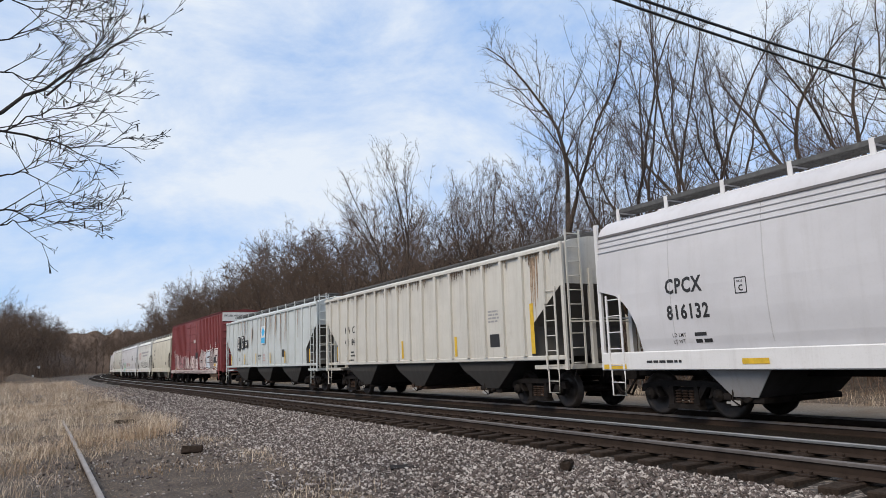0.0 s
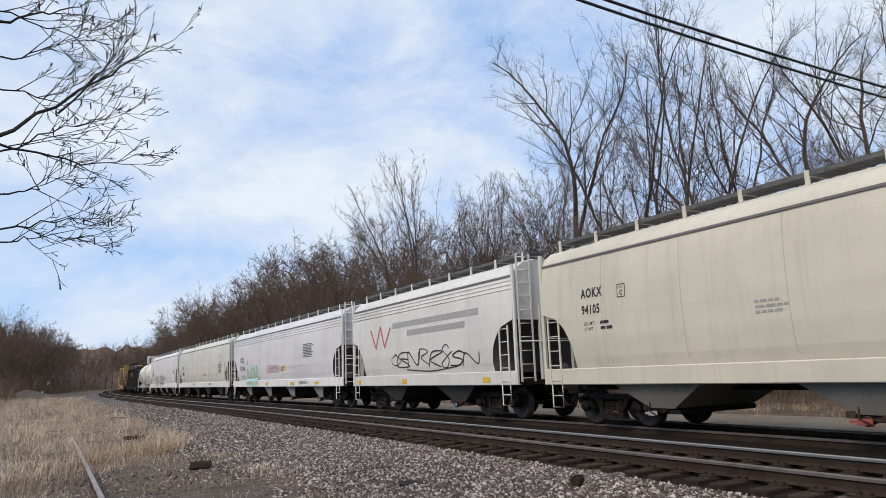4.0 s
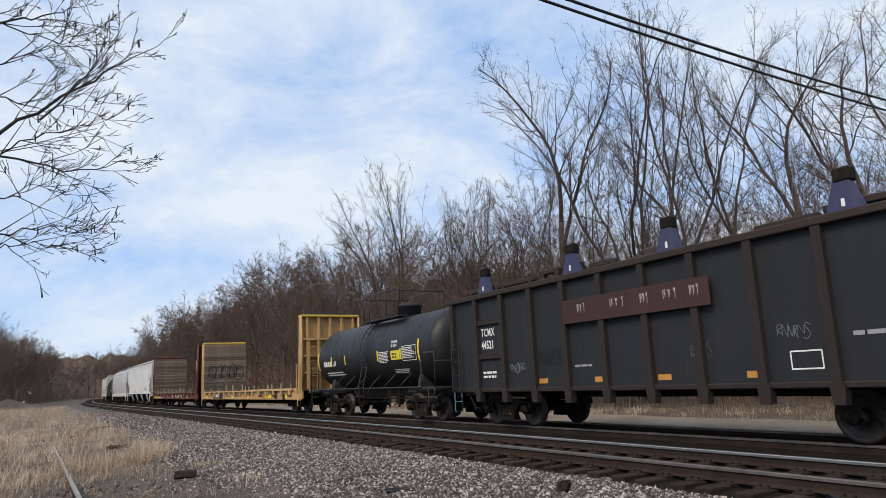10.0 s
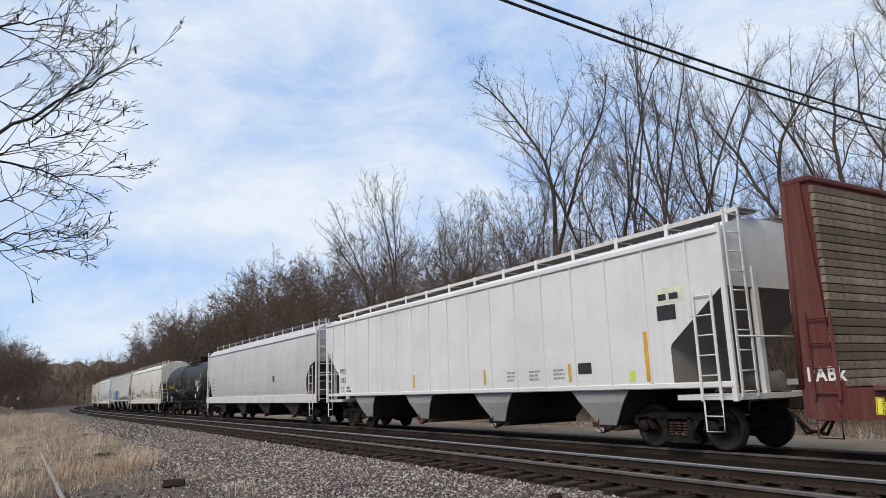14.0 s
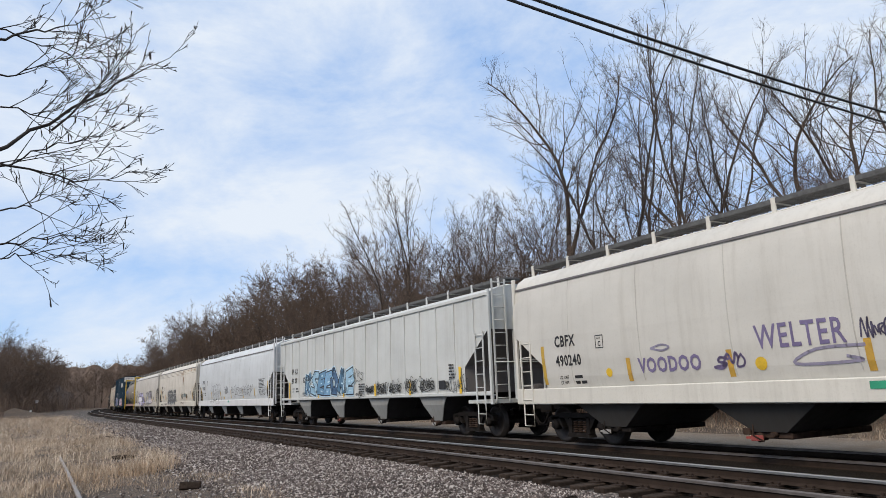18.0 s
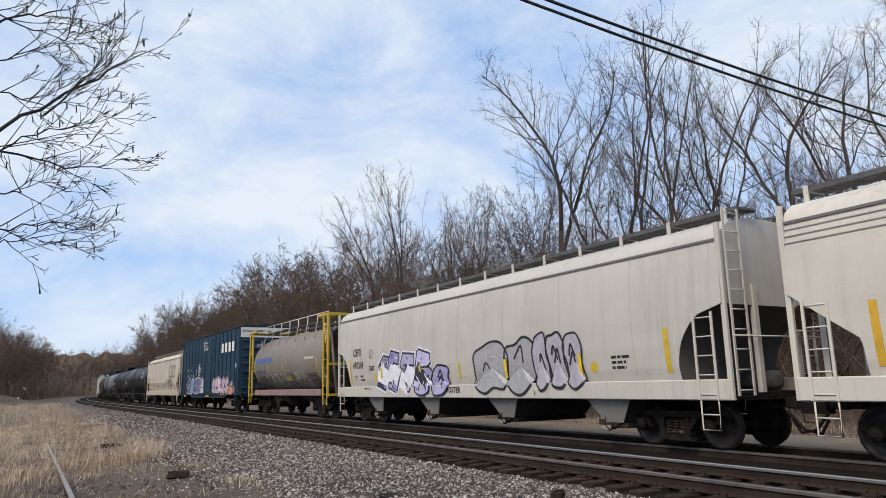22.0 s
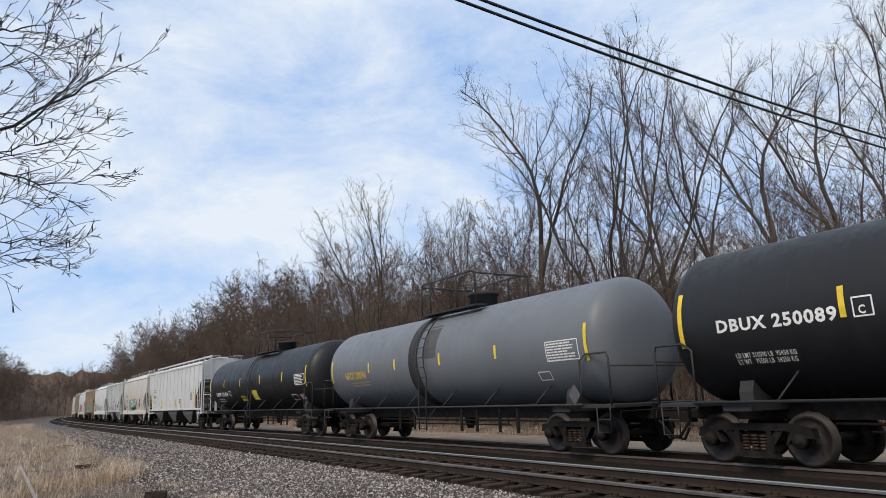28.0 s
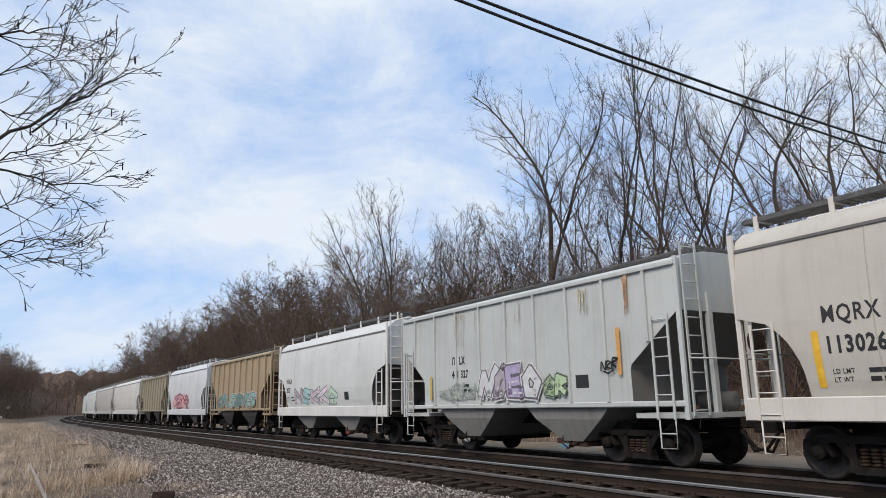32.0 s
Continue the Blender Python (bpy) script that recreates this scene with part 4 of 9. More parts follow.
def boxcar(length, rgb, label, door, ribs, eave=5.02, end_white=True, dirt=0.35, rust=0.15):
    car = tagged(new("boxcar"), label, "boxcar", "cars of the passing train")
    mat = paint(rgb, 0.6, dirt, rust=rust)
    half = length / 2
    pale = paint((0.68, 0.68, 0.67), 0.5, 0.4, rust=0.25)
    part("body", Geo().box(-half, half, -1.56, 1.56, 1.02, eave, 0.01), mat, car)
    g = Geo().loft([[(x, -1.62, eave), (x, -1.62, eave + 0.05), (x, 0, eave + 0.20), (x, 1.62, eave + 0.05), (x, 1.62, eave)] for x in (-half - 0.03, half + 0.03)], True)
    part("roof", g, paint(tuple(c * 0.8 for c in rgb), 0.6, 0.4, rust=0.2), car)
    side = lambda z: -1.56
    d0, d1 = door
    for s in (-1, 1):
        y = s * 1.56
        for a, b, n in ((-half + 0.08, d0 - 0.15, ribs[0]), (d1 + 0.15, half - 0.08, ribs[1])):
            for i in range(n + 1):
                x = a + (b - a) * i / n
                mk = lambda: Geo().prism([(-0.09, 1.1), (0.09, 1.1), (0.07, 1.16), (0.07, eave - 0.12), (-0.07, eave - 0.12), (-0.07, 1.16)], -0.05, 0)
                r = part("side_post", shared(("side_post_box", mat.name, eave), mk), mat, car)
                r.location = (x, y, 0)
                r.scale = (1, 1 if s < 0 else -1, 1)
        for k, (a, b) in enumerate(((d0, (d0 + d1) / 2 - 0.03), ((d0 + d1) / 2 + 0.03, d1))):
            dp = part("door", Geo().box(a, b, min(y, y + s * 0.05), max(y, y + s * 0.05), 1.18, eave - 0.14, 0.012), mat, car)
            for i in range(6):
                zz = 1.5 + i * (eave - 1.9) / 5.2
                part("door_rib", Geo().box(a + 0.06, b - 0.06, min(y + s * 0.05, y + s * 0.085), max(y + s * 0.05, y + s * 0.085), zz, zz + 0.05, 0.008), mat, dp)
            part("lock_rod", Geo().tube([((a + b) / 2 + 0.4, y + s * 0.1, 1.25), ((a + b) / 2 + 0.4, y + s * 0.1, eave - 0.3)], 0.022, 6), mat, dp)
        part("door_track", Geo().box(d0 - 0.5, d1 + 1.6, min(y, y + s * 0.1), max(y, y + s * 0.1), 1.06, 1.14), mat, car)
        part("side_sill", Geo().prism([(-half + 2.6, 1.04), (-half + 3.4, 0.84), (half - 3.4, 0.84), (half - 2.6, 1.04)], min(y, y - s * 0.04), max(y, y - s * 0.04)), mat, car)
    # corrugated ends
    for s in (-1, 1):
        x = s * half
        for i in range(7):
            zz = 1.35 + i * (eave - 2.1) / 6.3
            g = Geo().prism([(x, zz), (x + s * 0.045, zz + 0.05), (x + s * 0.045, zz + 0.12), (x, zz + 0.20)][::s], -1.40, 1.40)
            part("end_rib", g, mat, car)
        if end_white:
            part("end_panel", Geo().box(min(x, x + s * 0.04), max(x, x + s * 0.04), -1.54, 1.54, eave - 0.62, eave - 0.02), pale, car, "white upper end panel")
            if s > 0:
                v, f = letter_mesh("EXCESS HEIGHT CAR", 0.12)
                part("lettering", Geo().add([(x + 0.046, -1.42 + p[0], eave - 0.30 + p[1]) for p in v], f), BLACK_INK, car)
        rows, er = Geo(), random.Random(5)
        for zz, n in ((eave - 1.05, 4), (eave - 1.75, 3)):
            for k in range(n):
                y0 = -0.55
                while y0 < 0.35:
                    w = er.uniform(0.06, 0.16)
                    rows.box(min(x, x + s * 0.052), max(x, x + s * 0.052), y0, y0 + w, zz - 0.075 * k, zz - 0.075 * k + 0.035)
                    y0 += w + 0.035
        part("end_stencil", rows, ink((0.42, 0.44, 0.46)), car)["kind"] = "stuff"
        if s > 0:
            part("brake_wheel", Geo().lathe([(-0.02, 0.24), (0.0, 0.28), (0.02, 0.24), (0.0, 0.22), (-0.02, 0.24)], "x", 20, (x + 0.22, 0.75, 2.75)), STEEL_DARK, car)
            part("brake_housing", Geo().box(x + 0.02, x + 0.2, 0.6, 0.9, 2.45, 2.9, 0.02), STEEL_DARK, car)
            part("brake_platform", Geo().box(x + 0.02, x + 0.4, 0.35, 1.15, 1.55, 1.60), GRATE, car)
        for sy in (-1, 1):
            add_ladder(car, x - s * 0.45, sy * 1.65, 0.98, 2.5, mat)
            add_steps(car, x - s * 0.45, sy * 1.60, 1.0, mat)
        add_ladder(car, x + s * 0.14, -1.2 * s, 1.0, 2.6, mat, 0.44, "y")
        part("end_sill", Geo().box(min(x, x + s * 0.12), max(x, x + s * 0.12), -1.5, 1.5, 0.92, 1.18, 0.02), mat, car)
        add_coupler(car, x + s * 0.1, s)
        add_truck(car, s * (half - 2.1))
    part("centre_sill", Geo().box(-half, half, -0.25, 0.25, 0.78, 1.02), STEEL_DARK, car)
    part("underframe_pipe", Geo().tube([(-half * 0.6, -0.7, 0.8), (half * 0.6, -0.7, 0.8)], 0.03, 6), STEEL_DARK, car)
    return car, side


def gondola(length, rgb, label):
    """A high-sided car: recessed blue-black panels between rusty stakes whose feet hang below the floor, loose frames along the top."""
    car = tagged(new("gondola_car"), label, "gondola", "cars of the passing train")
    soot = (0.040, 0.030, 0.026)
    mat, brown = paint(rgb, 0.7, 0.4, soot, rust=0.2), paint((0.034, 0.024, 0.021), 0.8, 0.4, soot, rust=0.25)
    stake = paint((0.026, 0.020, 0.018), 0.8, 0.45, soot, rust=0.25)
    blue = paint((0.05, 0.16, 0.22), 0.6, 0.5, rust=0.3)
    steel_blue = paint((0.045, 0.055, 0.115), 0.6, 0.3, rust=0.1)
    half, z0, z1, n = length / 2, 1.02, 3.62, 11
    pitch = (length - 0.24) / n
    part("floor_plate", Geo().box(-half, half, -1.46, 1.46, z0, z0 + 0.12), mat, car)
    foot = [(-0.085, z0 - 0.02), (0.085, z0 - 0.02), (0.085, z1 - 0.05), (-0.085, z1 - 0.05)]
    shoe = [(-0.13, z0 - 0.02), (-0.10, z0 - 0.34), (0.10, z0 - 0.34), (0.13, z0 - 0.02)]
    for s in (-1, 1):
        y = s * 1.46
        part("side_plate", Geo().box(-half, half, min(y, y + s * 0.05), max(y, y + s * 0.05), z0 - 0.05, z1), mat, car)
        part("end_plate", Geo().box(min(s * half, s * (half - 0.06)), max(s * half, s * (half - 0.06)), -1.46, 1.46, z0, z1), mat, car)
        part("top_chord", Geo().box(-half - 0.05, half + 0.05, min(y - s * 0.05, y + s * 0.19), max(y - s * 0.05, y + s * 0.19), z1 - 0.05, z1 + 0.10, 0.02), brown, car)
        part("side_sill", Geo().box(-half, half, min(y, y + s * 0.13), max(y, y + s * 0.13), z0 - 0.08, z0 + 0.03, 0.02), stake, car)
        for i in range(n + 1):
            x = -half + 0.12 + pitch * i
            r = part("side_stake", shared(("side_stake", stake.name), lambda: Geo().prism(foot, -0.17, 0)), stake, car)
            r.location, r.scale = (x, y, 0), (1, 1 if s < 0 else -1, 1)
            if 0 < i < n:
                r = part("stake_foot", shared(("stake_foot", stake.name), lambda: Geo().prism(shoe[::-1], -0.168, 0.0)), stake, car)
                r.location, r.scale = (x, y, 0), (1, 1 if s < 0 else -1, 1)
        for z in (1.86, 2.82):
            part("bay_rail", Geo().box(-half + 0.12 + pitch + 0.09, -half + 0.12 + 2 * pitch - 0.09, min(y, y + s * 0.12), max(y, y + s * 0.12), z, z + 0.13), stake, car)
    part("name_board", Geo().box(-half + 5.4, -half + 9.7, -1.655, -1.632, 2.52, 3.08), paint((0.052, 0.026, 0.022), 0.75, 0.4, rust=0.3), car, "faded brown name board")
    rng = random.Random(12)
    for x in (1.95, 5.75, 8.75, 12.4):
        x -= half
        for y0 in (-1.60, 1.46):
            lug = Geo().prism([(x - 0.30, z1 + 0.1), (x + 0.30, z1 + 0.1), (x + 0.13, z1 + 0.58), (x - 0.13, z1 + 0.58)], y0, y0 + 0.14)
            p = part("lifting_lug", lug, steel_blue, car, "dark blue lifting lug with a black block on top")
            part("lug_block", Geo().box(x - 0.13, x + 0.17, y0 - 0.02, y0 + 0.2, z1 + 0.56, z1 + 0.80, 0.03), STEEL_DARK, p)
        panel("lug_mark", x - 0.03, x + 0.03, z1 + 0.16, z1 + 0.29, WHITE_INK, car, lambda z: -1.602)
    x = -half + 0.5
    while x < half - 1.2:
        w, hgt = rng.uniform(0.7, 2.2), rng.uniform(0.16, 0.42)
        yb = rng.uniform(-1.42, -1.2)
        part("cover_beam", Geo().box(x, min(x + w, half - 0.4), yb, yb + rng.uniform(0.1, 0.2), z1 + hgt - 0.12, z1 + hgt, 0.02), brown, car)
        for q in (0.12, 0.85):
            part("cover_leg", Geo().box(x + w * q, x + w * q + 0.14, yb, yb + 0.12, z1, z1 + hgt - 0.1), brown, car)
        if rng.random() < 0.55:
            part("cover_block", Geo().box(x + w * 0.3, x + w * 0.3 + rng.uniform(0.2, 0.6), -1.1, 1.1, z1 + 0.1, z1 + rng.uniform(0.2, 0.5), 0.03), paint((0.05, 0.04, 0.036), 0.8, 0.4, rust=0.3), car)
        x += w + rng.uniform(0.0, 0.35)
    part("cover_panel", Geo().box(-half + 0.4, half - 0.4, -1.3, 1.3, z1 - 0.02, z1 + 0.12, 0.02), brown, car)
    for s in (-1, 1):
        x = s * half
        for i in range(5):
            part("end_rib", Geo().box(min(x, x + s * 0.14), max(x, x + s * 0.14), -1.46, 1.46, 1.2 + i * 0.5, 1.36 + i * 0.5, 0.03), blue if s > 0 else mat, car)
        add_ladder(car, x - s * 0.4, -1.70, 0.95, 2.3, mat)
        add_steps(car, x - s * 0.4, -1.66, 0.95, blue)
        add_coupler(car, x, s)
        add_truck(car, s * (half - 2.0))
    part("centre_sill", Geo().box(-half, half, -0.25, 0.25, 0.75, 1.02), STEEL_DARK, car)
    return car, (lambda z: -1.51), (lambda z: -1.655)


def bulkhead_flat(length, rgb, label, cap=None, height=4.62):
    car = tagged(new("bulkhead_flatcar"), label, "flatcar", "cars of the passing train")
    mat = paint(rgb, 0.6, 0.45, rust=0.35)
    half, dz = length / 2, 1.16
    part("deck", Geo().box(-half + 0.1, half - 0.1, -1.46, 1.46, dz - 0.06, dz, 0.01), WOOD_GREY, car, "grey weathered plank deck")
    for s in (-1, 1):
        y = s * 1.46
        part("side_sill", Geo().prism([(-half, dz - 0.44), (-half + 0.2, dz - 0.46), (half - 0.2, dz - 0.46), (half, dz - 0.44), (half, dz + 0.02), (-half, dz + 0.02)], min(y, y + s * 0.06), max(y, y + s * 0.06)), mat, car)
        part("rub_rail", Geo().box(-half + 1.2, half - 1.2, min(y + s * 0.06, y + s * 0.16), max(y + s * 0.06, y + s * 0.16), dz - 0.03, dz + 0.05, 0.01), mat, car)
        n = 15
        for i in range(n):
            x = -half + 1.6 + (length - 3.2) * i / (n - 1)
            r = part("stake_pocket", shared(("stake_pocket", mat.name), lambda: Geo().box(-0.09, 0.09, -0.12, 0, dz - 0.24, dz - 0.01, 0.015)), mat, car)
            r.location, r.scale = (x, y + s * 0.055, 0), (1, 1 if s < 0 else -1, 1)
    part("centre_sill", Geo().prism([(-half, 0.8), (-half + 3.6, 0.8), (-half + 5.6, 0.42), (half - 5.6, 0.42), (half - 3.6, 0.8), (half, 0.8), (half, 1.1), (-half, 1.1)], -0.5, 0.5), STEEL_DARK, car)
    for s in (-1, 1):
        x = s * half
        # steel frame on the outer face, plank lining on the inner one
        for sy in (-1, 1):
            y = sy * 1.50
            g = Geo().prism([(x, dz - 0.4), (x - s * 0.80, dz - 0.4), (x - s * 0.58, dz + 0.6), (x - s * 0.42, height), (x - s * 0.12, height)][::s], min(y, y - sy * 0.05), max(y, y - sy * 0.05))
            part("side_gusset", g, mat, car)
            part("frame_edge", Geo().tube([(x, y, dz), (x - s * 0.12, y, height)], 0.05, 6), mat, car)
        for i in range(5):
            y = -1.2 + 0.6 * i
            part("bulkhead_post", Geo().prism([(x, dz), (x - s * 0.22, dz), (x - s * 0.34, height), (x - s * 0.12, height)][::s], y - 0.05, y + 0.05), mat, car)
        for zz in (1.9, 2.7, 3.5):
            part("bulkhead_beam", Geo().box(min(x - s * 0.05, x - s * 0.3), max(x - s * 0.05, x - s * 0.3), -1.48, 1.48, zz, zz + 0.09), mat, car)
        part("bulkhead_cap", Geo().box(min(x - s * 0.08, x - s * 0.6), max(x - s * 0.08, x - s * 0.6), -1.5, 1.5, height - 0.02, height + 0.10, 0.03), paint(cap, 0.6, 0.3) if cap else mat, car)
        rows = 24
        for i in range(rows):
            z = dz + 0.03 + (height - 0.12 - dz) * i / rows
            hgt = (height - 0.12 - dz) / rows - 0.012
            b = part("lining_plank", shared(("lining_plank", round(hgt, 3)), lambda: Geo().box(-0.04, 0.04, -1.50, 1.50, 0, hgt, 0.008)), WOOD_GREY, car)
            b.location = (x - s * (0.60 + 0.012 * ((i * 7) % 5) / 5), 0.008 * ((i * 5) % 3), z)
        part("backing_plate", Geo().box(min(x - s * 0.34, x - s * 0.55), max(x - s * 0.34, x - s * 0.55), -1.44, 1.44, dz, height), mat, car)
        add_ladder(car, x + s * 0.04, -0.95 * s, 1.0, 3.6, mat, 0.42, "y")
        add_ladder(car, x - s * 0.45, -1.56, 1.0, 2.4, mat)
        add_steps(car, x - s * 0.4, -1.53, 0.95, mat)
        add_coupler(car, x, s)
        add_truck(car, s * (half - 2.2))
    rng = random.Random(int(length * 100))
    for i in range(9):
        x = -half + 3.4 + (length - 6.5) * i / 8 + rng.uniform(-0.3, 0.3)
        for y in ((-1.57,) if i % 2 else (-1.57, 1.40)):
            st = part("wooden_stake", Geo().box(-0.04, 0.04, -0.035, 0.035, -0.2, rng.uniform(0.22, 0.42), 0.006), WOOD_PALE, car, "short pale wooden stake")
            st.location, st.rotation_euler = (x, y, dz), (rng.uniform(-0.04, 0.04), rng.uniform(-0.12, 0.12), 0)
    return car, (lambda z: -1.525)


def pressure_hopper(length, rgb, label):
    """A tank-bodied hopper for powder, with yellow end cages."""
    car = tagged(new("tank_hopper"), label, "freight car", "cars of the passing train")
    mat, yel = paint(rgb, 0.55, 0.5, rust=0.1), paint((0.55, 0.38, 0.03), 0.5, 0.4)
    pink = paint((0.30, 0.19, 0.17), 0.7, 0.6, (0.10, 0.08, 0.065), rust=0.15)
    half, zc, R = length / 2, 2.66, 1.50
    shell = half - 0.85
    part("tank", Geo().lathe([(-shell, R - 0.02), (-shell + 0.02, R), (shell - 0.02, R), (shell, R - 0.02)], "x", 56, (0, 0, zc)), mat, car)
    side = lambda z: -math.sqrt(max(0.01, R * R - (z - zc) ** 2))
    for s in (-1, 1):
        dish = [(s * (shell - 0.30 * math.sin(a)), (R - 0.015) * math.cos(a)) for a in np.linspace(0, 1.5, 7)]
        # heads get a darker paint than the shell: shadow and dirt in the colour
        part("end_head", Geo().lathe(dish if s < 0 else dish[::-1], "x", 48, (0, 0, zc)), paint((0.075, 0.066, 0.058), 0.7, 0.5, rust=0.1), car, "recessed tank end, painted dark for shadow and dirt")
        part("side_sill", Geo().box(-half + 1.0, half - 1.0, min(s * 1.36, s * 1.46), max(s * 1.36, s * 1.46), 1.0, 1.3, 0.02), pink, car, "faded pink side sill")
        x = s * half
        for sy in (-1, 1):
            for dx in (0.05, 0.60):
                part("cage_post", Geo().box(x - s * dx - 0.036, x - s * dx + 0.036, sy * 1.5 - 0.036, sy * 1.5 + 0.036, 0.95, 4.55), yel, car)
            add_ladder(car, x - s * 0.33, sy * 1.52, 0.6, 4.5, yel, 0.44)
            part("cage_rail", Geo().box(min(x, x - s * 1.3), max(x, x - s * 1.3), sy * 1.5 - 0.04, sy * 1.5 + 0.04, 4.46, 4.56), yel, car)
            part("cage_brace", Geo().tube([(x - s * 0.05, sy * 1.5, 2.4), (x - s * 0.62, sy * 1.5, 4.4)], 0.03, 5), yel, car)
        part("cage_roof", Geo().box(min(x, x - s * 1.25), max(x, x - s * 1.25), -1.46, 1.46, 4.40, 4.45), yel, car, "yellow platform over the end cage")
        part("slope_strut", Geo().tube([(x - s * 0.15, -1.05, 1.1), (x - s * 0.9, -1.05, 4.0)], 0.07, 6), mat, car)
        for z in (1.0, 2.3, 4.46):
            part("cage_beam", Geo().box(x - 0.05, x + 0.05, -1.5, 1.5, z, z + 0.1), yel, car)
        part("end_platform", Geo().box(min(x, x - s * 1.4), max(x, x - s * 1.4), -1.45, 1.45, 0.98, 1.06), STEEL_DARK, car)
        add_coupler(car, x, s)
        add_truck(car, s * (half - 1.75))
        part("running_board", grating_geo(length - 0.3, min(s * 0.25, s * 0.75), max(s * 0.25, s * 0.75), 4.42), GRATE, car)
        n = 8
        for i in range(n):
            xx = -half + 1.4 + (length - 2.8) * i / (n - 1)
            part("board_bracket", Geo().tube([(xx, s * 1.15, zc + 0.97), (xx, s * 0.98, 4.46), (xx, s * 0.98, 4.75)], 0.022, 5), paint((0.6, 0.6, 0.58), 0.6, 0.3), car)
        part("roof_rail", Geo().tube([(-half + 1.3, s * 0.98, 4.76), (half - 1.3, s * 0.98, 4.76)], 0.02, 5), paint((0.6, 0.6, 0.58), 0.6, 0.3), car)
    for i in range(2):
        c = (i - 0.5) * length * 0.33
        w = length * 0.13
        g = Geo().loft([[(c - w, -1.3, 1.35), (c + w, -1.3, 1.35), (c + w, 1.3, 1.35), (c - w, 1.3, 1.35)], [(c - 0.25, -0.3, 0.48), (c + 0.25, -0.3, 0.48), (c + 0.25, 0.3, 0.48), (c - 0.25, 0.3, 0.48)]], True)
        part("hopper_bay", g, paint((0.08, 0.075, 0.07), 0.7, 0.5), car)
    part("centre_sill", Geo().box(-half, half, -0.22, 0.22, 0.8, 1.1), STEEL_DARK, car)
    return car, side
# ---- the consist, first car first: where each car's rear end stands at 0 s ----
REAR = [0.241, 17.93, 36.234, 56.409, 69.392, 82.423, 103.196, 124.009, 144.777, 159.161, 175.298, 187.704, 210.415, 232.384, 253.482,
        274.353, 289.34, 309.23, 330.264, 350.086, 369.173, 389.288, 402.502, 420.506, 438.242, 457.302, 473.523, 490.66, 508.73, 527.054,
        540.364, 553.106, 565.746, 578.485, 591.412, 604.215, 624.455, 645.3, 666.1, 686.9]
TANKS = (9, 11, 16, 25, 26, 27, 28)
SHORT_FRONT = {23: 0.7}
CARS = []


def span(i):
    """Length over the end sills of car i, and where its middle stands at 0 s."""
    rear = REAR[i] + (0.30 if i in TANKS else 0.0)
    front = (REAR[i - 1] + (0.30 if i - 1 in TANKS else 0.0) if i else REAR[0] - 20.8) + 1.22 + SHORT_FRONT.get(i, 0.0)
    return rear - front, (rear + front) / 2


def add_car(i, made, base=None):
    length, mid = span(i)
    CARS.append((made[0], mid, base or length - 3.7))
    return made


def marks(car, side, half, letters, number, x=1.35, z=2.42, size=0.25, mat=None, split=False, print_rows=2, plate=True, seed=1, psize=0.07):
    """Reporting marks, number, small weights below and a little stencilled square."""
    m = mat or BLACK_INK
    x0, size = -half + x + 0.35, size * 1.1
    lettering(letters, size, x0, z, m, car, side, 0.9)
    lettering(number, size * 0.95, x0, z - size * 1.75, m, car, side, 0.93)
    zt = z - size * 2.95
    lettering("LD LMT", 0.078, x0 + 0.06, zt, m, car, side, 1.0)
    lettering("LT WT", 0.078, x0 + 0.06, zt - 0.13, m, car, side, 1.0)
    bars(x0 + 0.62, zt, 0.42, 2, 0.07, m, car, side, seed, 1.86)
    if print_rows > 2:
        bars(x0 + 0.08, zt - 0.3, 0.8, 1, 0.05, m, car, side, seed + 1)
    if plate:
        frame_box(x0 + size * 5.6, z - size * 0.5, 0.26, 0.30, 0.02, m, car, side)
        lettering("PLATE", 0.034, x0 + size * 5.6 + 0.05, z - size * 0.5 + 0.21, m, car, side)
        lettering("C", 0.11, x0 + size * 5.6 + 0.08, z - size * 0.5 + 0.05, m, car, side)


def dashes(car, side, xs, z0, z1, w=0.10, mat=None):
    for x in xs:
        panel("reflector", x - w / 2, x + w / 2, z0, z1, mat or YELLOW, car, side, 0.008)


GRAFF_PINK = (0.62, 0.30, 0.34)

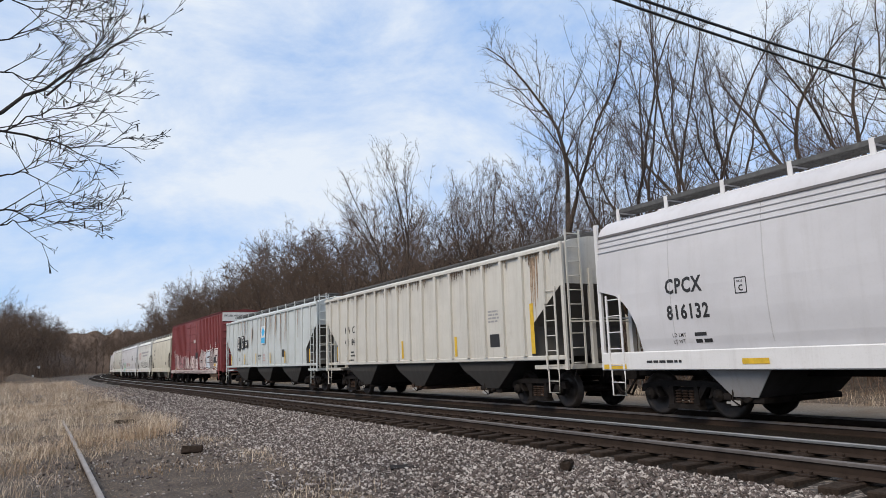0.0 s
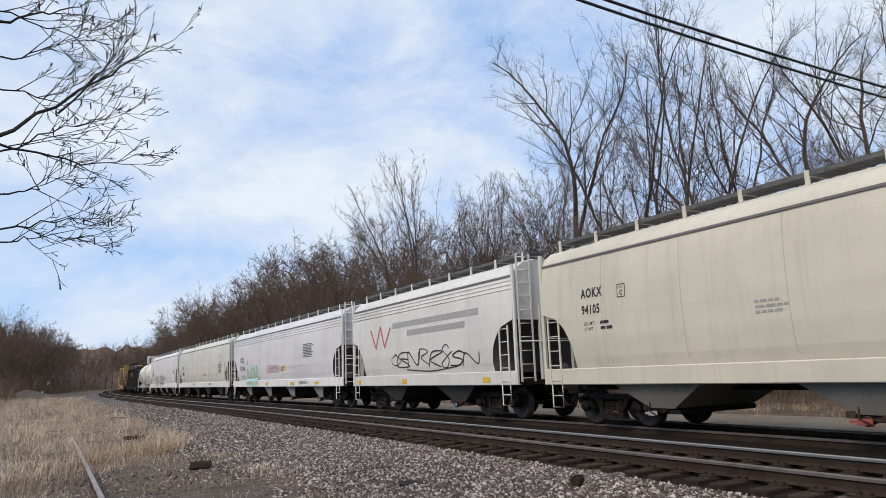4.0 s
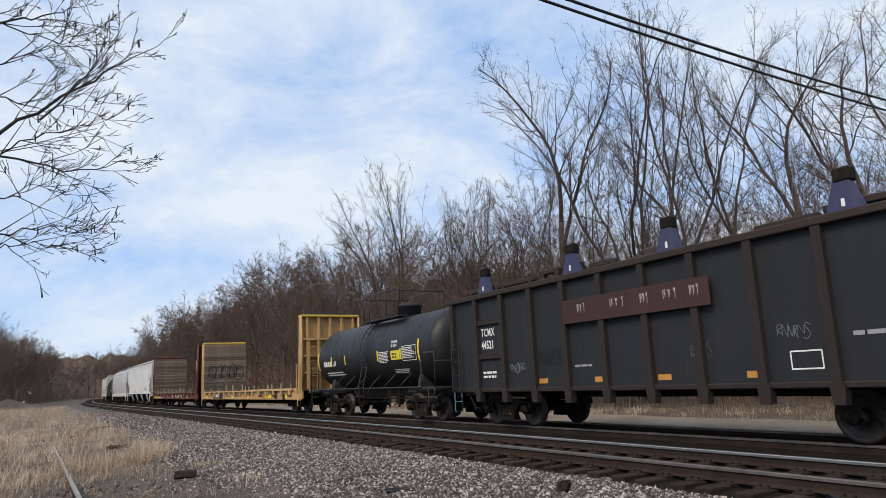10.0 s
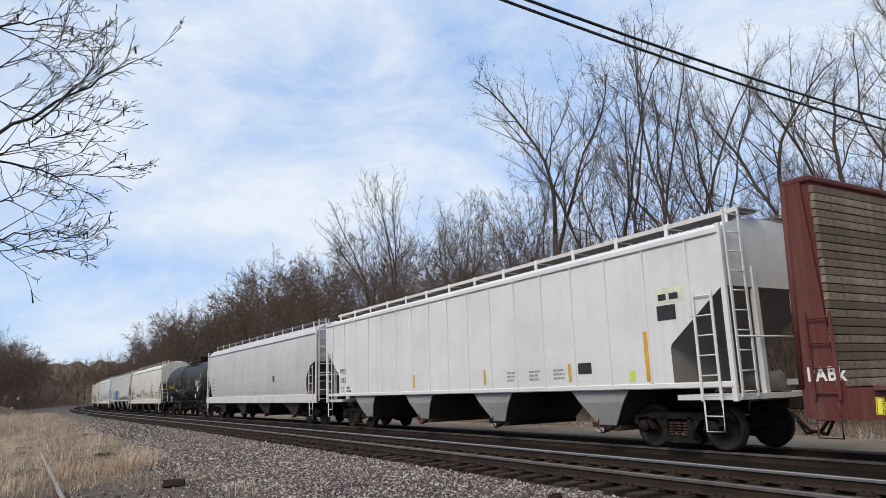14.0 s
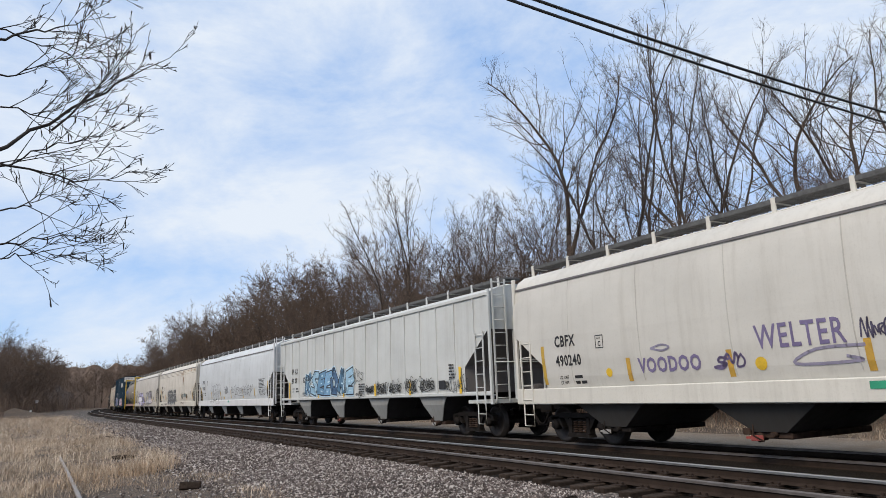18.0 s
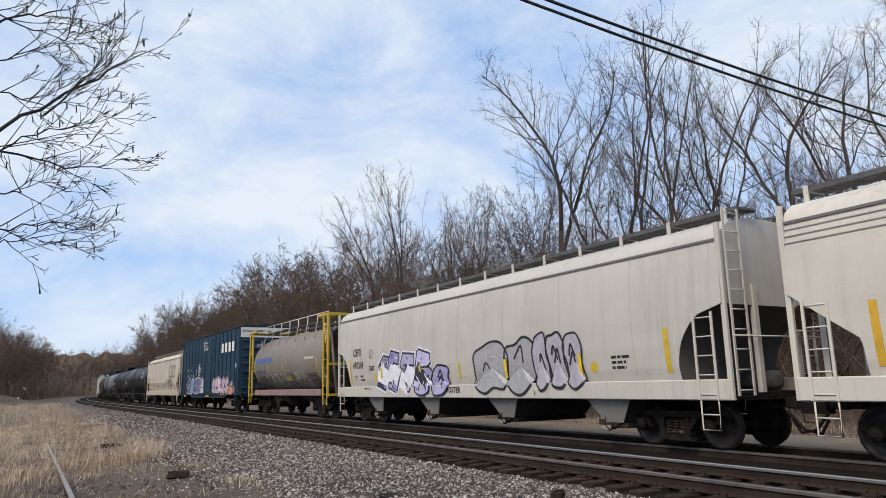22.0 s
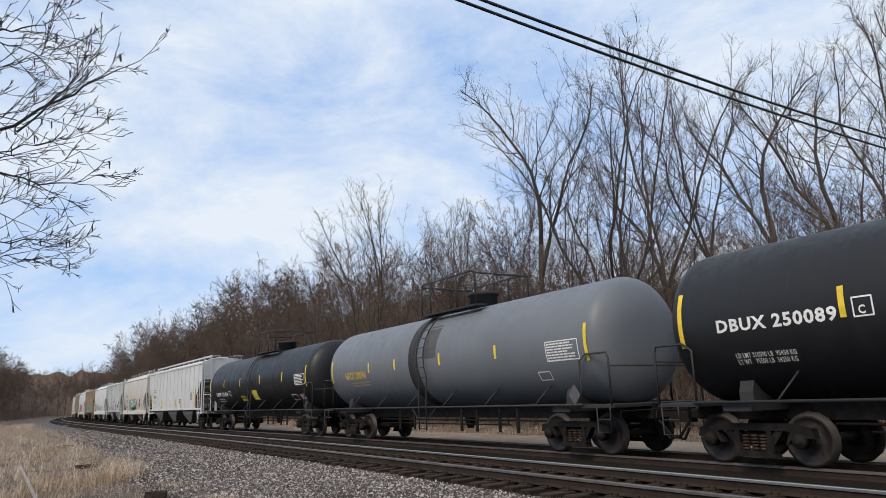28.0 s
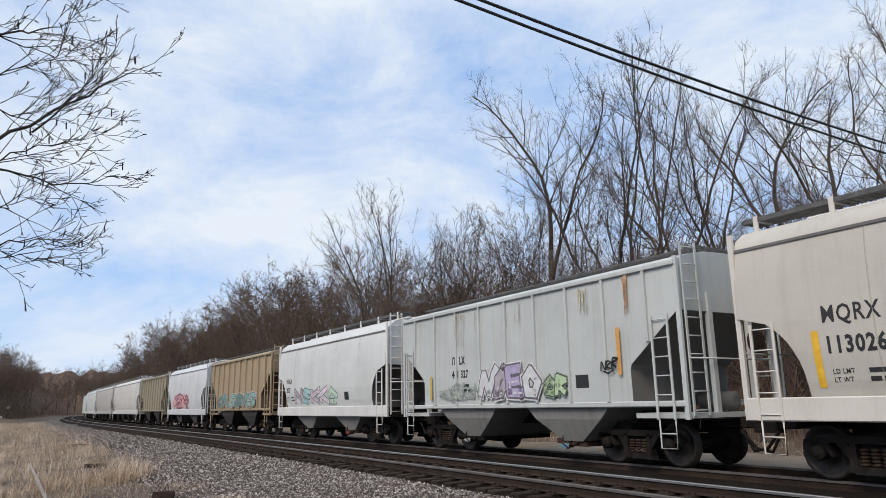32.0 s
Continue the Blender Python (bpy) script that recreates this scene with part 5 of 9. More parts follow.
for i in range(40):
    L, _mid = span(i)
    h = L / 2
    if i == 0:
        c, sd, ss = add_car(i, hopper(L, "round", 4, (0.60, 0.60, 0.63), "pale grey covered hopper with smooth curved sides and white sill", pale_bays=True, dirt=0.12, band=True, trim=paint((0.72, 0.72, 0.73), 0.5, 0.2)))
        marks(c, sd, h, "CPCX", "816132", 1.7, 2.5, 0.27)
        dashes(c, ss, (-h + 4.0, -h + 8.2), 1.08, 1.18, 0.55)
        panel("reflector", -h + 0.1, -h + 0.8, 1.0, 1.1, YELLOW, c, ss)
        bars(-h + 1.4, 1.12, 1.2, 1, 0.05, BLACK_INK, c, ss, 3)
    elif i == 1:
        c, sd, ss = add_car(i, hopper(L, "rib", 3, (0.58, 0.565, 0.52), "cream-grey ribbed covered hopper with rusty roof edge and dark bays", "line", 0.3, 0.18, ribs=17, board=False, lift=-0.05))
        marks(c, sd, h, "MW  CX", "461  846", 1.92, 2.50, 0.25, print_rows=3, plate=False)
        dashes(c, sd, (-h + 1.45, -h + 7.6, -h + 11.25), 1.4, 2.0, 0.14)
        dashes(c, sd, (-h + 15.15,), 1.4, 2.7, 0.16)
        streaks(-h + 0.3, h - 0.3, 3.98, (0.08, 0.35), 90, (0.02, 0.07), (0.11, 0.075, 0.05), c, lambda z: sd(z) - 0.06, 11)
        panel("stencil_block", -h + 13.15, -h + 13.62, 1.62, 1.98, BLACK_INK, c, sd)
        bars(-h + 13.1, 2.6, 0.55, 4, 0.05, GREY_INK, c, sd, 5)
        streaks(-h + 15.0, -h + 15.5, 4.0, (0.8, 1.9), 7, (0.03, 0.12), (0.36, 0.27, 0.20), c, sd, 12)
    elif i == 2:
        c, sd, ss = add_car(i, hopper(L, "rib", 3, (0.53, 0.57, 0.575), "pale blue-grey ribbed covered hopper with rust streaks and a blue sign", "line", 0.3, 0.12, ribs=15, lift=0.0, post=(0.04, 0.05)))
        out2 = lambda z: sd(z) - 0.052
        for k, (a, b) in enumerate((("DJ", "47"), ("TX", "52"), ("", "74"))):
            x = -h + (3.15, 4.06, 4.86)[k]
            panel("number_board", x, x + 0.62, 2.28 + 0.06 * k, 3.1 + 0.04 * k if a else 2.84, BLACK_INK, c, out2)
            if a:
                lettering(a, 0.25, x + 0.1, 2.78 + 0.04 * k, WHITE_INK, c, lambda z: sd(z) - 0.056)
            lettering(b, 0.25, x + 0.1, 2.38 + 0.05 * k, WHITE_INK, c, lambda z: sd(z) - 0.056)
        x = -h + 8.32
        panel("sign_board", x, x + 0.74, 2.5, 3.5, paint((0.72, 0.74, 0.76), 0.5, 0.1), c, out2, label="white sign with a blue diamond")
        v = [(x + 0.37, sd(3) - 0.066, 3.46), (x + 0.68, sd(3) - 0.066, 3.18), (x + 0.37, sd(3) - 0.066, 2.88), (x + 0.06, sd(3) - 0.066, 3.18)]
        part("blue_emblem", Geo().add(v, [(0, 1, 2, 3)]), ink((0.06, 0.42, 0.75)), c)
        panel("blue_band", x + 0.03, x + 0.71, 2.54, 2.86, ink((0.06, 0.42, 0.75)), c, lambda z: sd(z) - 0.056)
        for k, (a, lo) in enumerate(((3.92, 0.9), (4.73, 1.0), (6.4, 1.1), (8.23, 1.4), (9.11, 1.3), (10.02, 1.7), (10.96, 1.9), (11.8, 1.9), (12.62, 1.9), (14.6, 1.5))):
            streaks(-h + a - 0.05, -h + a + 0.05, 4.0 if a != 6.4 else 3.5, (0.35 * lo, lo), 5, (0.03, 0.10), (0.25, 0.15, 0.10) if k % 2 else (0.36, 0.25, 0.18), c, lambda z: sd(z) - 0.056, 20 + k)
        lettering("CAUTION", 0.11, -h + 7.5, 1.8, BLACK_INK, c, sd)
        bars(-h + 7.5, 1.7, 0.7, 2, 0.04, GREY_INK, c, sd, 7)
        lettering("LD LMT\nLT WT", 0.08, -h + 3.2, 1.72, BLACK_INK, c, sd)
        dashes(c, out2, (-h + 1.65, -h + 4.75, -h + 7.28, -h + 10.05, -h + 12.6, -h + 16.3), 1.4, 2.0, 0.14)
        bars(-h + 8.45, 1.9, 0.55, 5, 0.045, ink((0.5, 0.3, 0.3)), c, sd, 8)
        panel("stencil_block", -h + 11.95, -h + 12.38, 1.72, 2.1, BLACK_INK, c, sd)
    elif i == 3:
        c, sd = add_car(i, boxcar(L, (0.205, 0.040, 0.043), "dark red ribbed boxcar with double doors and pale graffiti", (-2.6, 2.4), (12, 14), 5.02))
        for x, z, text in ((-h + 1.35, 2.62, "CIB"), (-h + 2.05, 2.66, "X"), (-h + 1.38, 2.3, "173"), (-h + 2.08, 2.32, "803")):
            panel("number_board", x - 0.03, x + 0.16 * len(text) + 0.06, z - 0.05, z + 0.26, WHITE_INK, c, lambda z: -1.57)
            lettering(text, 0.2, x, z, BLACK_INK, c, lambda z: -1.574, 0.85)
        piece_letters(-h + 2.0, -2.7, 1.12, 2.45, 5, (0.30, 0.12, 0.13), (0.045, 0.02, 0.022), c, lambda z: -1.615, 31, (0.62, 0.50, 0.48), ((0.55, 0.40, 0.39), (0.24, 0.07, 0.075)))
        piece_letters(-2.55, 2.25, 1.12, 2.2, 6, (0.62, 0.47, 0.46), (0.10, 0.035, 0.04), c, lambda z: -1.65, 33, (0.72, 0.64, 0.62), ((0.66, 0.55, 0.54),))
        piece_letters(2.7, h - 0.9, 1.12, 2.65, 5, (0.50, 0.41, 0.40), (0.06, 0.025, 0.03), c, lambda z: -1.615, 35, (0.70, 0.66, 0.64), ((0.60, 0.52, 0.50), (0.55, 0.60, 0.66)))
        tag_lines(h - 1.5, h - 0.5, 2.9, 3.3, 2, 0.06, (0.07, 0.02, 0.025), c, lambda z: -1.565, 37)
        bars(h - 3.4, 2.85, 0.5, 9, 0.06, WHITE_INK, c, lambda z: -1.57, 38, 1.7)
        bars(h - 2.2, 2.95, 0.6, 3, 0.06, WHITE_INK, c, lambda z: -1.57, 39, 2.0)
        panel("stencil_block", h - 2.0, h - 1.35, 1.6, 2.0, BLACK_INK, c, lambda z: -1.63)
        panel("notice_plate", h - 1.9, h - 1.4, 1.36, 1.54, YELLOW, c, lambda z: -1.63)
        part("sill_band", Geo().box(-h + 0.4, h - 1.0, -1.668, -1.664, 0.86, 1.12), paint((0.60, 0.52, 0.50), 0.6, 0.5), c, "pale sprayed lower sill")
        tag_lines(-h + 1.5, h - 2.0, 0.88, 1.1, 22, 0.035, (0.08, 0.04, 0.045), c, lambda z: -1.664, 36)
        dashes(c, lambda z: -1.615, (-h + 2.9, h - 1.6), 1.2, 1.5, 0.3)
        panel("vent_plate", 1.35, 2.15, 2.0, 2.45, BLACK_INK, c, lambda z: -1.668)
        bars(0.5, 3.4, 0.8, 3, 0.05, WHITE_INK, c, lambda z: -1.65, 9)
    elif i == 4:
        c, sd, ss = add_car(i, hopper(L, "round", 2, (0.58, 0.55, 0.46), "cream two-bay covered hopper with dark end cutouts", dirt=0.22, bay_rgb=(0.22, 0.21, 0.19), lift=0.0))
        marks(c, sd, h, "AOKX", "94105", 1.3, 3.0, 0.2)
        bars(0.5, 2.4, 0.7, 3, 0.05, GREY_INK, c, sd, 4)
        panel("stencil_block", h - 2.6, h - 2.2, 1.6, 1.9, BLACK_INK, c, sd)
    elif i == 5:
        c, sd, ss = add_car(i, hopper(L, "round", 2, (0.62, 0.62, 0.60), "white two-bay covered hopper with black graffiti and yellow marks", dirt=0.2, band=True, lift=0.0))
        panel("name_bar", -h + 4.0, h - 1.8, 3.05, 3.25, GREY_INK, c, sd)
        panel("name_bar", -h + 5.2, h - 2.6, 2.72, 2.92, GREY_INK, c, sd)
        ribs_w = Geo()
        ribbon(ribs_w, [(-h + 2.0, 3.1), (-h + 2.5, 2.4), (-h + 2.9, 3.2), (-h + 3.3, 2.4), (-h + 3.8, 3.1)], 0.1, sd, 0.008)
        part("emblem", ribs_w, ink((0.42, 0.12, 0.12)), c)
        tag_lines(-h + 3.8, h - 2.0, 1.45, 2.3, 5, 0.06, (0.03, 0.03, 0.03), c, sd, 51)
        dashes(c, ss, (-h + 0.7, -1, h - 1.5), 1.05, 1.2, 0.4)
    elif i == 6:
        c, sd, ss = add_car(i, hopper(L, "round", 4, (0.60, 0.60, 0.63), "pale grey covered hopper with blue and green painted letters", pale_bays=True, dirt=0.14, band=True, trim=paint((0.72, 0.72, 0.73), 0.5, 0.2)))
        marks(c, sd, h, "CPCX", "817148", 1.6, 2.5, 0.27)
        out6 = lambda z: min(sd(z), -1.594) if z < 1.37 else sd(z)
        gb, gf = Geo(), Geo()
        for e, k, geo in ((0.0, 0.010, gb), (0.09, 0.014, gf)):
            bars6 = [(3.50 + e, 3.92 - e, 2.18 - e), (4.00 + e * 0.6, 4.42 - e * 0.6, 1.9 - e), (4.50 + e, 4.92 - e, 2.20 - e), (5.0 + e, 5.42 - e, 2.22 - e), (5.62 + e, 6.06 - e, 2.28 - e)]
            for a, b, zt in bars6:
                n6 = 8
                v = [(-h + x, out6(1.04 + e + (zt - 1.04 - e) * q / n6) - k, 1.04 + e + (zt - 1.04 - e) * q / n6) for q in range(n6 + 1) for x in (a, b)]
                geo.add(v, [(2 * q, 2 * q + 1, 2 * q + 3, 2 * q + 2) for q in range(n6)])
            for a, b, za, zb in ((3.85, 4.06, 1.04 + e, 1.42 - e), (4.36, 4.56, 1.04 + e, 1.42 - e), (5.3, 5.75, 1.42 + e, 1.86 - e)):
                geo.add([(-h + x, out6(z) - k - 0.001, z) for z in (za, zb) for x in (a, b)], [(0, 1, 3, 2)])
        a = part("graffiti", gb, ink((0.32, 0.62, 0.60)), c, "blue-green block letters sprayed low on the side")
        part("letter_fill", gf, ink((0.42, 0.43, 0.27)), a)
        throw_up(-h + 8.0, -h + 10.2, 1.75, 2.15, 5, 0.04, (0.45, 0.12, 0.2), c, sd, 61)
        tag_lines(0.8, 5.2, 1.75, 2.15, 9, 0.05, (0.75, 0.75, 0.76), c, sd, 62)
        panel("phone_plate", -h + 10.6, -h + 11.4, 1.75, 2.1, YELLOW, c, sd)
        bars(-h + 10.7, 1.95, 0.6, 2, 0.06, BLACK_INK, c, lambda z: sd(z) - 0.004, 63)
        dashes(c, ss, (-h + 4.1, -h + 8.0, 2.9, 6.6), 1.08, 1.2, 0.6)
        bars(4.6, 3.0, 1.6, 9, 0.04, BLACK_INK, c, sd, 64)
        lettering("CENTER FLOW", 0.13, 4.0, 1.1, BLACK_INK, c, ss)
    elif i == 7:
        c, sd, ss = add_car(i, hopper(L, "round", 4, (0.56, 0.555, 0.52), "warm white covered hopper with amber reflectors and white sill", "line", dirt=0.18, trim=paint((0.68, 0.69, 0.66), 0.5, 0.2)))
        marks(c, sd, h, "CBFX", "472084", 1.5, 2.5, 0.26)
        dashes(c, sd, [-h + 4.4, -h + 7.3, -h + 10.1, -h + 12.9, -h + 15.8], 1.5, 2.0, 0.10, ink((0.45, 0.28, 0.03)))
        dashes(c, sd, [-h + 18.35], 1.5, 2.7, 0.12, ink((0.45, 0.28, 0.03)))
        dashes(c, sd, [-h + 1.5], 1.5, 2.6, 0.12, ink((0.45, 0.28, 0.03)))
        bars(-h + 10.9, 1.95, 1.75, 2, 0.05, ink((0.55, 0.16, 0.16)), c, sd, 71)
        lettering("EXTERIOR PAINT", 0.07, -h + 16.4, 2.72, BLACK_INK, c, sd)
        bars(-h + 16.4, 2.58, 1.0, 6, 0.06, BLACK_INK, c, sd, 72, 1.9)
        bars(-h + 16.4, 3.3, 0.62, 3, 0.07, GREY_INK, c, sd, 73)
        bars(-h + 13.2, 1.24, 0.9, 2, 0.04, BLACK_INK, c, ss, 74)
        bars(-h + 7.0, 1.24, 0.9, 2, 0.04, BLACK_INK, c, ss, 75)
    elif i == 8:
        c, sd, ss = add_car(i, hopper(L, "round", 4, (0.62, 0.62, 0.64), "white-grey covered hopper with red and black sprayed tags", "line", pale_bays=True, dirt=0.16, trim=paint((0.74, 0.74, 0.74), 0.5, 0.2)))
        marks(c, sd, h, "IARX", "625403", 1.95, 2.68, 0.25, print_rows=3, plate=False)
        out8 = lambda z: min(sd(z), -1.594) if z < 1.37 else sd(z) - 0.004
        throw_up(-h + 4.6, -h + 7.6, 1.16, 2.15, 5, 0.045, (0.16, 0.03, 0.045), c, out8, 81)
        throw_up(-h + 8.45, -h + 10.9, 1.1, 2.25, 5, 0.045, (0.015, 0.015, 0.018), c, out8, 82)
        dashes(c, sd, (-h + 4.45, -h + 13.0, -h + 15.8), 1.5, 2.05, 0.11, ink((0.50, 0.32, 0.03)))
        dashes(c, sd, (-h + 1.85, -h + 18.35), 1.5, 2.7, 0.11, ink((0.50, 0.32, 0.03)))
        bars(-h + 11.2, 1.95, 1.35, 3, 0.05, ink((0.5, 0.1, 0.1)), c, sd, 83)
        bars(-h + 17.2, 2.55, 0.65, 4, 0.045, BLACK_INK, c, sd, 84)
    elif i == 9:
        c, sd = add_car(i, tank_car(L, (0.74, 0.73, 0.71), "white acid tank car with brown drip stains and white railings", sill_rgb=(0.66, 0.65, 0.62), dirt=0.12, rust=0.12, tall=True, rough=0.4), L - 3.5)
        lettering("OLNX 715043", 0.22, -h + 1.1, 2.5, BLACK_INK, c, sd, 0.92)
        frame_box(-h + 3.6, 2.5, 0.34, 0.36, 0.03, BLACK_INK, c, sd)
        lettering("HYDROCHLORIC ACID", 0.14, 3.0, 2.2, BLACK_INK, c, sd, 1.0)
        bars(-h + 1.2, 2.3, 1.6, 2, 0.09, GREY_INK, c, sd, 91)
        bars(-h + 3.3, 2.3, 1.6, 7, 0.045, GREY_INK, c, sd, 92)
        panel("warning_plate", 1.2, 2.1, 2.5, 2.98, YELLOW, c, sd, 0.009, "yellow warning plate")
        bars(1.3, 2.84, 0.6, 5, 0.03, BLACK_INK, c, lambda z: sd(z) - 0.006, 93)
        bars(1.0, 2.15, 0.9, 4, 0.035, BLACK_INK, c, sd, 94)
        bars(4.8, 3.02, 1.3, 8, 0.028, GREY_INK, c, sd, 95)
        frame_box(4.75, 2.5, 1.4, 0.62, 0.015, GREY_INK, c, sd)
        panel("placard_plate", 5.3, 5.9, 1.82, 2.06, ink((0.05, 0.06, 0.05)), c, sd)
        tank_ticks(c, sd, h, ink((0.42, 0.27, 0.05)), second=4.1, low=2.4)
        for k, (a, b, zt, ln, n) in enumerate(((-0.5, 0.6, 3.7, (0.4, 1.6), 16), (-h + 0.7, -h + 2.4, 1.75, (0.2, 0.5), 16), (h - 2.6, h - 0.8, 1.8, (0.2, 0.5), 22), (-0.9, 0.9, 1.6, (0.1, 0.3), 14))):
            streaks(a, b, zt, ln, n, (0.02, 0.10), ((0.55, 0.46, 0.37), (0.34, 0.24, 0.16), (0.36, 0.22, 0.14), (0.45, 0.35, 0.27))[k], c, sd, 96 + k, name="drip_stain", label="brown acid drips on the white shell")
        for sx in (1,):
            pl = Geo().add([(h - 1.9, -1.56, 1.35), (h - 1.7, -1.56, 1.6), (h - 1.9, -1.56, 1.85), (h - 2.1, -1.56, 1.6)], [(0, 1, 2, 3)])
            part("hazard_placard", pl, WHITE_INK, c, "white diamond hazard placard")
    elif i == 10:
        c, sd, sb = add_car(i, gondola(L, (0.017, 0.020, 0.026), "black high-sided gondola with rusty covers and lifting lugs"), L - 4.0)
        lettering("TCMX", 0.22, -h + 1.58, 2.5, WHITE_INK, c, sd, 0.85)
        lettering("44521", 0.22, -h + 1.58, 2.15, WHITE_INK, c, sd, 0.85)
        bars(-h + 1.6, 1.45, 0.75, 2, 0.06, WHITE_INK, c, sd, 101)
        for k in range(4):
            panel("reflector", -h + (4.15, 6.2, 8.1, 10.2)[k], -h + (4.5, 6.6, 8.45, 10.6)[k], 1.14, 1.26, ink((0.50, 0.24, 0.05)), c, sd)
        frame_box(-h + 11.08, 1.25, 0.58, 0.32, 0.025, WHITE_INK, c, sd)
        tag_lines(-h + 10.9, -h + 11.5, 1.75, 2.1, 4, 0.02, (0.16, 0.17, 0.18), c, sd, 102)
        tag_lines(-h + 9.0, -h + 9.5, 1.5, 1.9, 4, 0.015, (0.11, 0.115, 0.12), c, sd, 103)
        for a, w in ((5.9, 0.3), (6.95, 0.5), (7.9, 0.25), (8.5, 0.4), (9.2, 0.25)):
            streaks(-h + a, -h + a + w, 2.95, (0.06, 0.3), 7, (0.02, 0.06), (0.34, 0.31, 0.30), c, sb, 104, name="worn_lettering", label="worn white remains of a painted name")
        tag_lines(-h + 2.95, -h + 3.6, 1.45, 1.75, 3, 0.03, (0.20, 0.21, 0.23), c, sd, 106)
        tag_lines(-h + 4.25, -h + 5.1, 1.6, 2.0, 4, 0.03, (0.01, 0.01, 0.012), c, sd, 107)
        bars(-h + 5.55, 1.5, 0.8, 1, 0.05, GREY_INK, c, sd, 108)
        bars(-h + 12.2, 1.75, 0.7, 1, 0.07, GREY_INK, c, sd, 105)
    elif i == 11:
        c, sd = add_car(i, tank_car(L, (0.013, 0.0135, 0.015), "black tank car with yellow plates and reflective stripes", dirt=0.12, R=1.36, zc=2.44, rough=0.45), L - 3.5)
        for k in range(4):
            panel("name_block", -h + 1.27 + 0.23 * k, -h + 1.44 + 0.23 * k, 2.1, 2.32, WHITE_INK, c, sd, 0.008)
        lettering("168", 0.22, -h + 2.28, 2.1, WHITE_INK, c, sd, 0.9)
        bars(-h + 1.4, 1.8, 2.1, 2, 0.05, WHITE_INK, c, sd, 112)
        panel("warning_plate", -h + 8.0, -h + 8.7, 2.12, 2.45, ink((0.75, 0.62, 0.03)), c, sd, 0.009, "yellow warning plate")
        bars(-h + 8.1, 2.3, 0.5, 2, 0.06, BLACK_INK, c, lambda z: sd(z) - 0.006, 113)
        lettering("SR 13449\nSR 13450", 0.10, -h + 8.02, 2.72, WHITE_INK, c, sd, 0.9)
        frame_box(-h + 8.88, 2.05, 1.05, 0.52, 0.02, WHITE_INK, c, sd)
        bars(-h + 8.93, 2.48, 0.92, 7, 0.03, WHITE_INK, c, sd, 114)
        bars(-h + 6.98, 2.42, 0.85, 8, 0.028, WHITE_INK, c, sd, 115)
        bars(-h + 8.0, 1.75, 1.2, 3, 0.03, WHITE_INK, c, sd, 116)
        lemon = ink((0.78, 0.64, 0.03))
        dashes(c, sd, (-h + 2.17, -h + 3.68, -h + 6.87, -h + 8.78), 2.12, 2.5, 0.10, lemon)
        dashes(c, sd, (-h + 0.62, -h + 10.12), 1.95, 2.75, 0.10, lemon)
    elif i == 12:
        c, sd = add_car(i, bulkhead_flat(L, (0.50, 0.31, 0.125), "yellow-orange bulkhead flatcar with bare plank deck and short stakes", (0.55, 0.40, 0.06)), L - 4.4)
        panel("number_board", -h + 3.6, -h + 6.2, 0.74, 1.10, BLACK_INK, c, sd)
        lettering("TTPX 804087", 0.21, -h + 3.7, 0.83, WHITE_INK, c, lambda z: sd(z) - 0.006, 0.95)
        panel("logo_bars", -h + 14.77, -h + 15.42, 0.76, 0.92, ink((0.42, 0.12, 0.04)), c, sd)
        panel("notice_plate", -h + 15.88, -h + 16.5, 0.78, 0.94, ink((0.75, 0.6, 0.03)), c, sd, 0.009)
        panel("stencil_block", -h + 18.33, -h + 18.72, 0.7, 0.98, BLACK_INK, c, sd, 0.009)
        streaks(-h + 1.0, h - 1.0, 1.13, (0.06, 0.32), 150, (0.02, 0.09), (0.20, 0.10, 0.055), c, sd, 128, name="rust_streak", label="rust and scraped paint along the sill")
        for k in range(6):
            panel("reflector", -h + 1.6 + k * 3.4, -h + 2.1 + k * 3.4, 0.78, 0.92, ink((0.75, 0.6, 0.03)), c, sd)
            bars(-h + 7.0 + k * 2.4, 1.0, 0.8, 4, 0.028, BLACK_INK, c, sd, 120 + k)
        g = Geo()
        rng = random.Random(7)
        for k in range(5):
            ribbon(g, bubble(rng, -0.95 + 0.48 * k, 2.5 + 0.1 * (k % 2), 0.3, 0.5, 0.1), 0.045, lambda z: 0, 0)
            ribbon(g, swirl(rng, -0.95 + 0.48 * k, 2.6, 0.4, 0.8), 0.03, lambda z: 0, 0)
        ob = part("graffiti", g, ink((0.02, 0.02, 0.02)), c, "black graffiti on the plank lining")
        ob.rotation_euler, ob.location = (0, 0, radians(90)), (-h + 0.665, 0, 0)
        panel("stencil_block", h - 4.2, h - 3.7, 0.74, 1.1, BLACK_INK, c, sd)
    elif i == 13:
        c, sd = add_car(i, bulkhead_flat(L, (0.115, 0.030, 0.027), "dark red bulkhead flatcar with grey plank lining and stakes"), L - 4.4)
        piece_letters(-h + 1.2, -h + 3.5, 0.74, 1.08, 6, (0.72, 0.58, 0.03), (0.30, 0.2, 0.02), c, sd, 131, (0.74, 0.62, 0.08))
        for k in range(4):
            panel("name_block", -h + 3.68 + 0.25 * k, -h + 3.86 + 0.25 * k, 0.75, 0.92, WHITE_INK, c, sd)
        lettering("546", 0.17, -h + 5.24, 0.77, WHITE_INK, c, sd)
        lettering("137", 0.17, -h + 6.14, 0.77, WHITE_INK, c, sd)
        frame_box(-h + 7.7, 0.75, 0.28, 0.28, 0.02, WHITE_INK, c, sd)
        lettering("LD LMT 201500\nLT WT 84500", 0.075, -h + 8.25, 0.91, WHITE_INK, c, sd)
